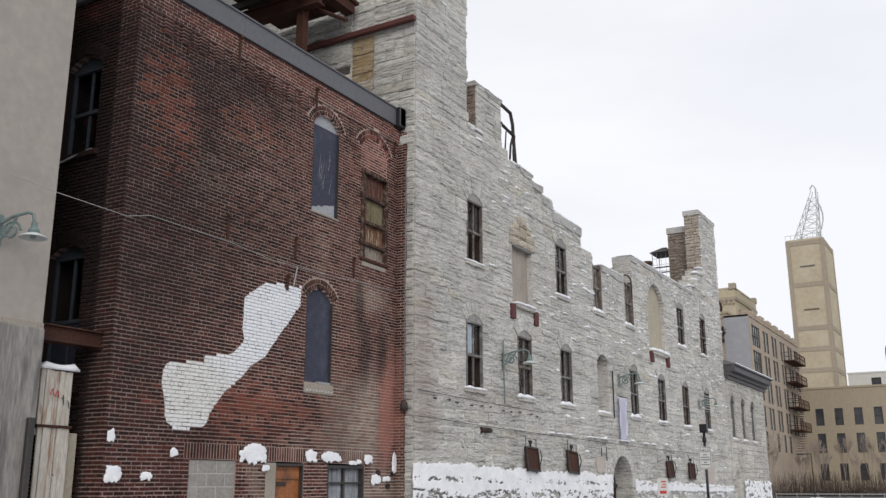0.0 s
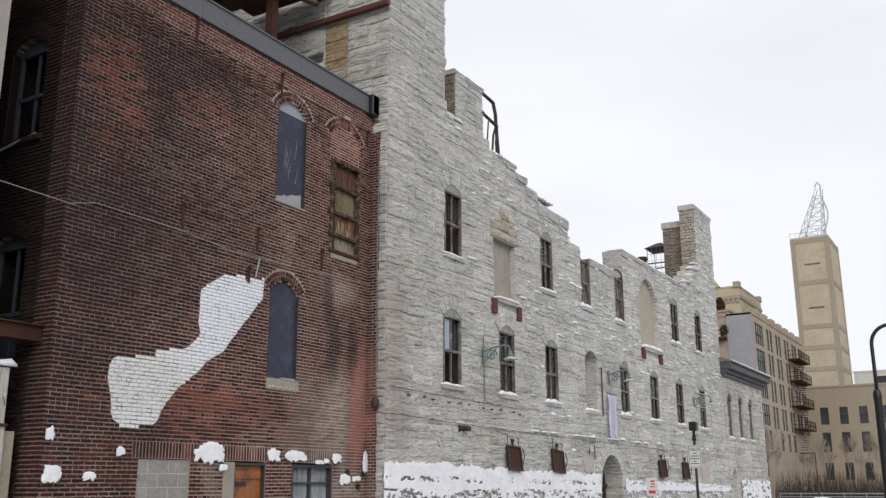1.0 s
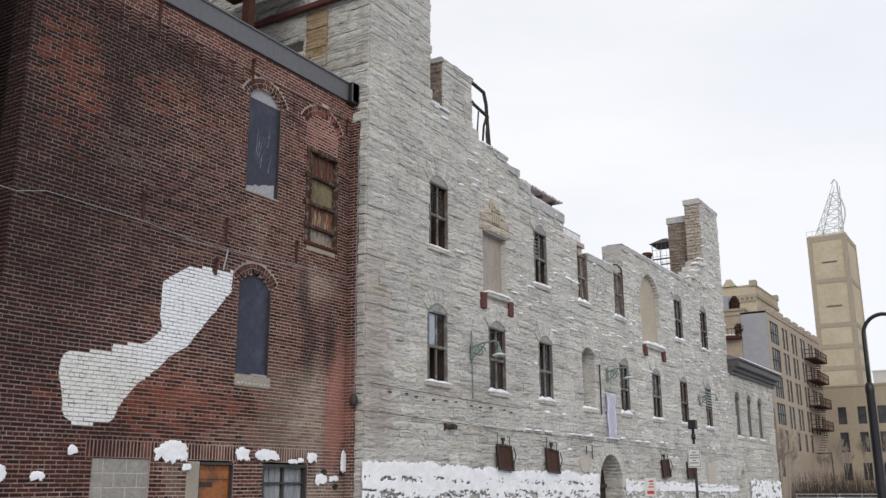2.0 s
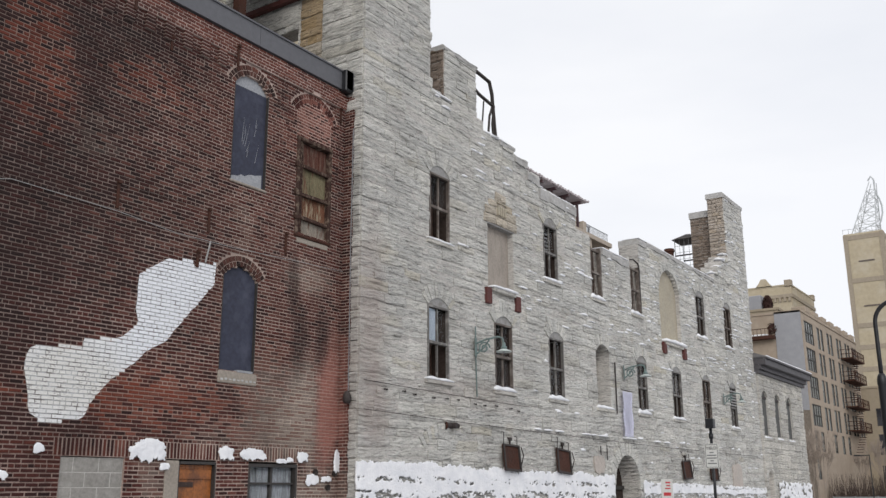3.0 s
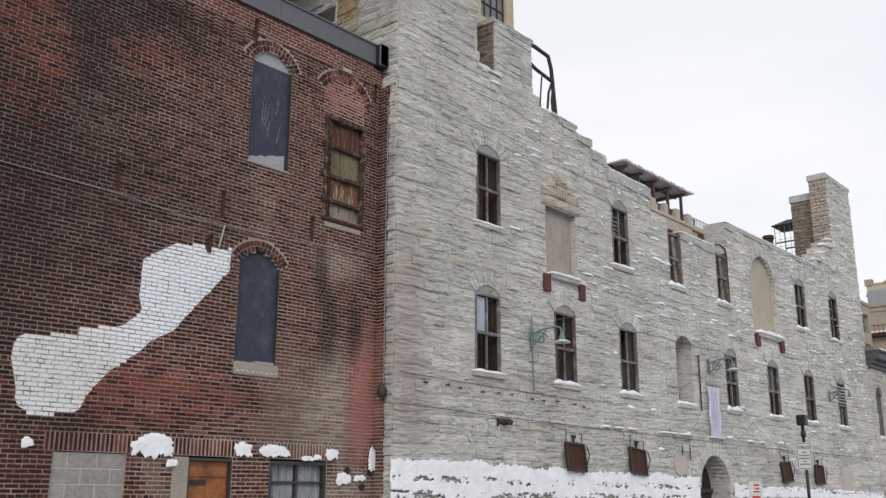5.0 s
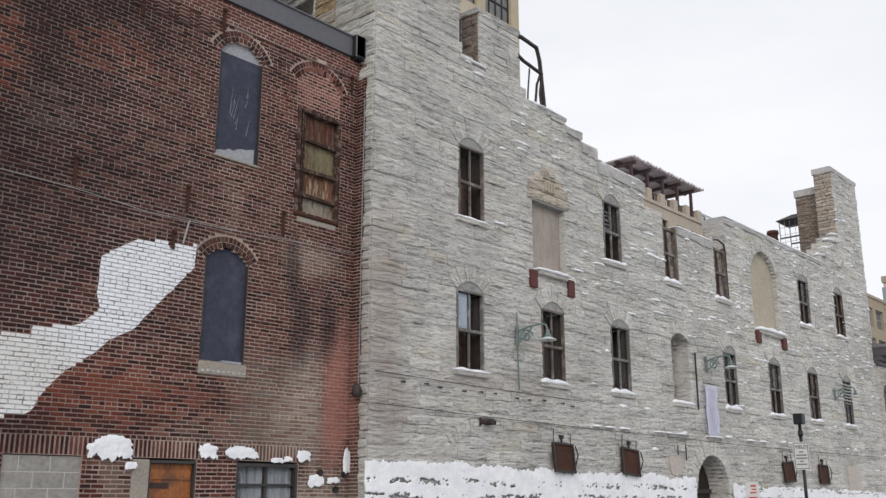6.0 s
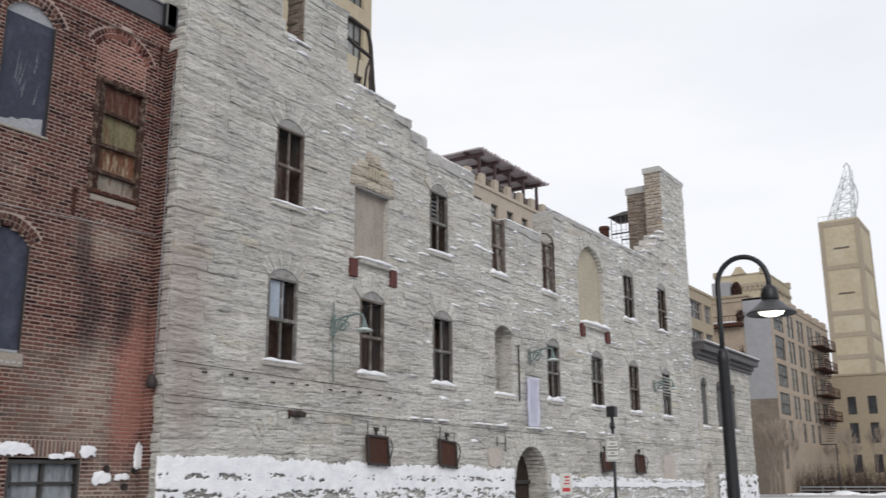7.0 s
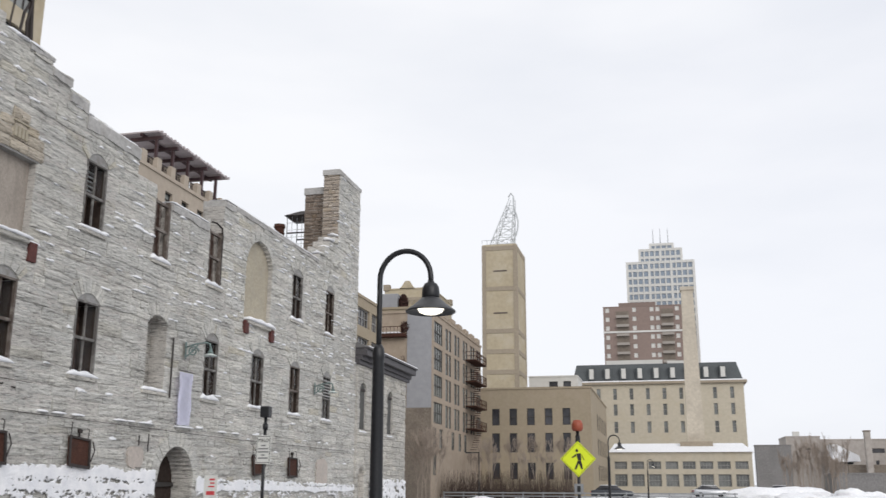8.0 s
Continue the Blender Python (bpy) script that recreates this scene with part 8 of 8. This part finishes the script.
ps = thing("crossing_sign_post", (-0.19, 24.0, 0), "post with a yellow-green diamond crossing sign and orange beacon", "sign")
bm_ = bmesh.new()
tube(bm_, (0, 0, 0), (0, 0, 2.5), 0.03, 0.03, 10)
part("post", bm_, BLACK_PAINT, ps, smooth=True)
bm_ = bmesh.new()
D_ = 0.31
pts = [(0, D_), (D_, 0), (0, -D_), (-D_, 0)]
slab(bm_, lambda u, v, w: (u, -0.045 - w, 2.02 + v), pts, 0.0, 0.008)
part("plate", bevel(bm_, 0.006), SIGN_YELLOW, ps, "fluorescent diamond plate")
bm_ = bmesh.new()
for k in range(4):
    (ax, az), (bx_, bz) = pts[k], pts[(k + 1) % 4]
    f0, f1 = 0.93, 0.905
    slab(bm_, lambda u, v, w: (u, -0.0535 - w, 2.02 + v), [(ax * f0, az * f0), (bx_ * f0, bz * f0), (bx_ * f1, bz * f1), (ax * f1, az * f1)], 0.0, 0.002)
part("border", bm_, SIGN_BLACK, ps)
bm_ = bmesh.new()
fr_s = lambda u, v, w: (u, -0.0535 - w, 2.02 + v)
slab(bm_, fr_s, [(-0.03, 0.09), (0.05, 0.1), (0.06, -0.02), (0.0, -0.03)], 0, 0.002)
slab(bm_, fr_s, [(-0.01, -0.035), (0.05, -0.025), (0.085, -0.17), (0.055, -0.18)], 0, 0.002)
slab(bm_, fr_s, [(-0.012, -0.037), (0.02, -0.04), (-0.03, -0.18), (-0.07, -0.18)], 0, 0.002)
slab(bm_, fr_s, [(-0.035, 0.085), (-0.03, 0.05), (-0.105, 0.01), (-0.11, 0.03)], 0, 0.002)
slab(bm_, fr_s, [(0.055, 0.09), (0.065, 0.06), (0.11, -0.01), (0.095, -0.02)], 0, 0.002)
slab(bm_, fr_s, [(-0.04, 0.13), (-0.01, 0.115), (0.01, 0.14), (-0.005, 0.17), (-0.035, 0.165)], 0, 0.002)
part("pictogram", bm_, SIGN_BLACK, ps, "black crossing symbol")
bm_ = bmesh.new()
lathe(bm_, [(0.0, 0.2), (0.07, 0.19), (0.1, 0.12), (0.1, 0.04), (0.07, 0.0), (0.0, 0.0)], 16, (0, 0, 2.5))
part("beacon", bm_, BEACON, ps, "dull orange beacon", smooth=True)
part("bracket", bevel(boxes((-0.04, 0.04, -0.05, 0.05, 2.3, 2.42)), 0.01), BLACK_PAINT, ps)
part("plaque", bevel(boxes((-0.08, 0.08, -0.05, -0.04, 1.42, 1.6)), 0.008), GALV, ps)
part("plaque_mark", boxes((-0.03, 0.03, -0.054, -0.0505, 1.46, 1.56)), SIGN_BLACK, ps)

rs = thing("parking_sign", (-8.15, 26.0, 0), "small white sign with red markings on a post", "sign")
bm_ = bmesh.new()
tube(bm_, (0, 0, 0), (0, 0, 1.7), 0.025, 0.025, 8)
part("post", bm_, GALV, rs)
part("plate", bevel(boxes((-0.15, 0.15, -0.04, -0.03, 1.28, 1.75)), 0.01), SIGN_WHITE, rs)
part("marking", boxes((-0.03, 0.09, -0.044, -0.0405, 1.64, 1.68), (-0.01, 0.09, -0.044, -0.0405, 1.57, 1.6), (-0.05, 0.09, -0.044, -0.0405, 1.5, 1.53), (-0.09, 0.1, -0.044, -0.0405, 1.34, 1.42)), SIGN_RED, rs, "red sign markings")


# ---- bare trees, bushes, parked cars ----
def bare_tree(seed, height, label, spread=0.55, levels=5, base=0.12, thin=0.02):
    r_ = random.Random(seed)
    e = thing("bare_tree", (0, 0, 0), label, "tree", "bare trees")
    tr, cr = bmesh.new(), bmesh.new()
    def grow(p, d, ln, rad, lv):
        q = p + d * ln
        tube(tr if lv == 0 else cr, p, q, rad, rad * 0.65, 6 if lv < 2 else 4 if lv < 3 else 3, False)
        if lv >= levels:
            return
        for _ in range(r_.choice((2, 3, 3))):
            t_ = Vector((r_.uniform(-1, 1), r_.uniform(-1, 1), r_.uniform(-0.1, 0.7)))
            nd = (d + t_ * spread).normalized()
            grow(p + d * ln * r_.uniform(0.6, 1.0), nd, ln * r_.uniform(0.62, 0.84), max(rad * 0.62, thin), lv + 1)
    grow(Vector((0, 0, 0)), Vector((r_.uniform(-0.06, 0.06), 0, 1)).normalized(), height * 0.3, base, 0)
    part("trunk", tr, FAR_TWIGS, e)
    part("crown", cr, FAR_TWIGS, e, "bare twigs")
    return e


trees = [bare_tree(k, 8.6 + k % 3, "leafless poplar with fine upright grey-brown twigs", 0.17, 6, 0.06, 0.012) for k in range(3)]
tr_ = random.Random(31)
spots = [(17.6 + k * 0.3 + tr_.uniform(-0.3, 0.3), tr_.uniform(144, 158), tr_.uniform(0.55, 0.82)) for k in range(28)]
spots += [(tr_.uniform(27, 32), tr_.uniform(165, 190), tr_.uniform(0.5, 0.7)) for _ in range(4)]
for k, (x, y, s_) in enumerate(spots):
    t_ = trees[k] if k < 3 else copy_thing(trees[k % 3], pose(x, y, 0, 0, 0, 67 * k))
    t_.matrix_basis = pose(x, y, 0, 0, 0, 67 * k)
    t_.scale = (s_,) * 3
bushes = [bare_tree(20 + k, 6.6 + k, "slender leafless tree with upright brown twigs before the buff wing", 0.24, 6, 0.05, 0.011) for k in range(2)]
for k in range(9):
    m_ = pose(-20.3 + k * 1.45 + 0.4 * math.sin(k * 3), 116 + 4 * math.sin(k * 2.1), 0, 0, 0, 51 * k)
    if k < 2:
        bushes[k].matrix_basis = m_
    else:
        copy_thing(bushes[k % 2], m_)
for k in range(5):
    copy_thing(bushes[k % 2], pose(-19.0 - k * 0.8, 92 + k * 1.5, 0, 0, 0, 77 * k))
brush = bmesh.new()
r_ = random.Random(77)
for _ in range(1700):
    x_, y_ = r_.uniform(-21.5, -8.0), r_.uniform(104.5, 110)
    tube(brush, (x_, y_, 0), (x_ + r_.uniform(-0.4, 0.4), y_ + r_.uniform(-0.3, 0.3), r_.uniform(0.7, 3.1)), 0.02, 0.006, 3, False)
tagged(link_mesh("brushwood", brush, BRUSH), "low thicket of bare brown stems by the buff wing", "brush", kind="stuff")

CAR_PAINTS = [plain("silver_car_paint", (0.40, 0.41, 0.43), 0.3, 0.5, 0.03, 3.0, 0.0), plain("dark_car_paint", (0.05, 0.055, 0.065), 0.3, 0.3, 0.05, 3.0, 0.0), plain("white_car_paint", (0.7, 0.7, 0.7), 0.35, 0.0, 0.03, 3.0, 0.0)]
TYRE = plain("tyre_rubber", (0.02, 0.02, 0.02), 0.9, 0, 0.1, 8.0, 0.1)


def parked_car(x, y, rz, paint, label):
    e = thing("parked_car", (x, y, 0), label, "car", "parked cars", rz=rz)
    bm_ = bmesh.new()
    side_ = [(-2.15, 0.35), (2.15, 0.35), (2.2, 0.7), (1.95, 0.88), (1.0, 0.98), (-1.75, 1.0), (-2.15, 0.92)]
    slab(bm_, lambda u, v, w: (u, w, v), side_, -0.86, 0.86)
    part("body", bevel(bm_, 0.06, 2), paint, e, smooth=True)
    bm_ = bmesh.new()
    top_ = [(1.05, 0.96), (0.45, 1.42), (-1.1, 1.45), (-1.75, 0.98)]
    slab(bm_, lambda u, v, w: (u, w, v), top_, -0.72, 0.72)
    part("cabin", bevel(bm_, 0.04, 2), WIN_DARK, e, "dark glazed cabin", smooth=True)
    part("roof", bevel(boxes((-1.15, 0.5, -0.7, 0.7, 1.42, 1.48)), 0.02), SNOW, e, "snow on the car roof")
    for u in (-1.35, 1.35):
        for v in (-0.82, 0.82):
            bm_ = bmesh.new()
            tube(bm_, (u, v - 0.1, 0.33), (u, v + 0.1, 0.33), 0.33, 0.33, 16)
            wh = part("wheel", bm_, TYRE, e)
            bm_ = bmesh.new()
            tube(bm_, (u, v - 0.11, 0.33), (u, v + 0.11, 0.33), 0.19, 0.19, 12)
            part("rim", bm_, GALV, wh)
    for v in (-0.6, 0.6):
        part("headlight", bevel(boxes((2.12, 2.2, v - 0.17, v + 0.17, 0.66, 0.8)), 0.02), FAR_PALE, e)
        part("tail_light", bevel(boxes((-2.19, -2.12, v - 0.17, v + 0.17, 0.7, 0.86)), 0.02), SIGN_RED, e)
    return e


for k, (x, y, rz) in enumerate(((6.5, 126, 8), (-4.2, 110, 0), (17.0, 148, 0))):
    parked_car(x, y, rz, CAR_PAINTS[k % 3], ("silver", "dark", "white")[k % 3] + " car parked on the snowy ground")
fn = thing("guard_rail", (0, 104, 0), "low pale metal guard rail at the street's far end", "rail")
part("rail", boxes((-21, 8, 0, 0.08, 0.62, 0.74), (-21, 8, 0, 0.08, 0.32, 0.42)), GALV, fn)
for k in range(15):
    part("post", boxes((-21 + k * 2.05, -20.9 + k * 2.05, -0.02, 0.1, 0, 0.8)), GALV, fn)
pl = bmesh.new()
for k in range(26):
    x_, y_ = r.uniform(12, 50), r.uniform(105, 140)
    lump(pl, (x_, y_, 0.0), (r.uniform(1.5, 4.5), r.uniform(1.5, 3.0), r.uniform(0.4, 1.3)), k, 3)
for k in range(16):
    lump(pl, (-20 + k * 1.9, r.uniform(98, 102), 0.0), (r.uniform(1, 2.4), 1.2, r.uniform(0.15, 0.42)), k + 60, 2)
tagged(link_mesh("snow_banks", pl, SNOW, smooth=True), "heaps of cleared snow beside the far street", "snow", kind="stuff")

# ---- single bricks and stones nearest to the street ----
variants = []
vr = random.Random(9)
for k in range(6):
    vs, fs = brick_faces(0.0, BRICK_L - 0.0125, 0.0, COURSE - 0.013, 0.013, vr)
    me = bpy.data.meshes.new("brick")
    me.from_pydata([(w, u, v) for u, v, w in vs], [], fs)
    me.materials.append(BRICK)
    variants.append(me)
for k, (y, z, w) in enumerate(nearby):
    ob = new("brick", variants[k % 6])
    ob.parent = wall_brick
    ob.matrix_basis = Matrix.Translation(ff(y, z, 0.0))
for vs, fs in near_stones:
    me = bpy.data.meshes.new("stone")
    c0 = vs[0]
    me.from_pydata([(x - c0[0], y - c0[1], z - c0[2]) for x, y, z in vs], [], fs)
    me.materials.append(STONE)
    ob = new("stone", me)
    ob.parent = wall_stone
    ob.matrix_basis = Matrix.Translation(c0)
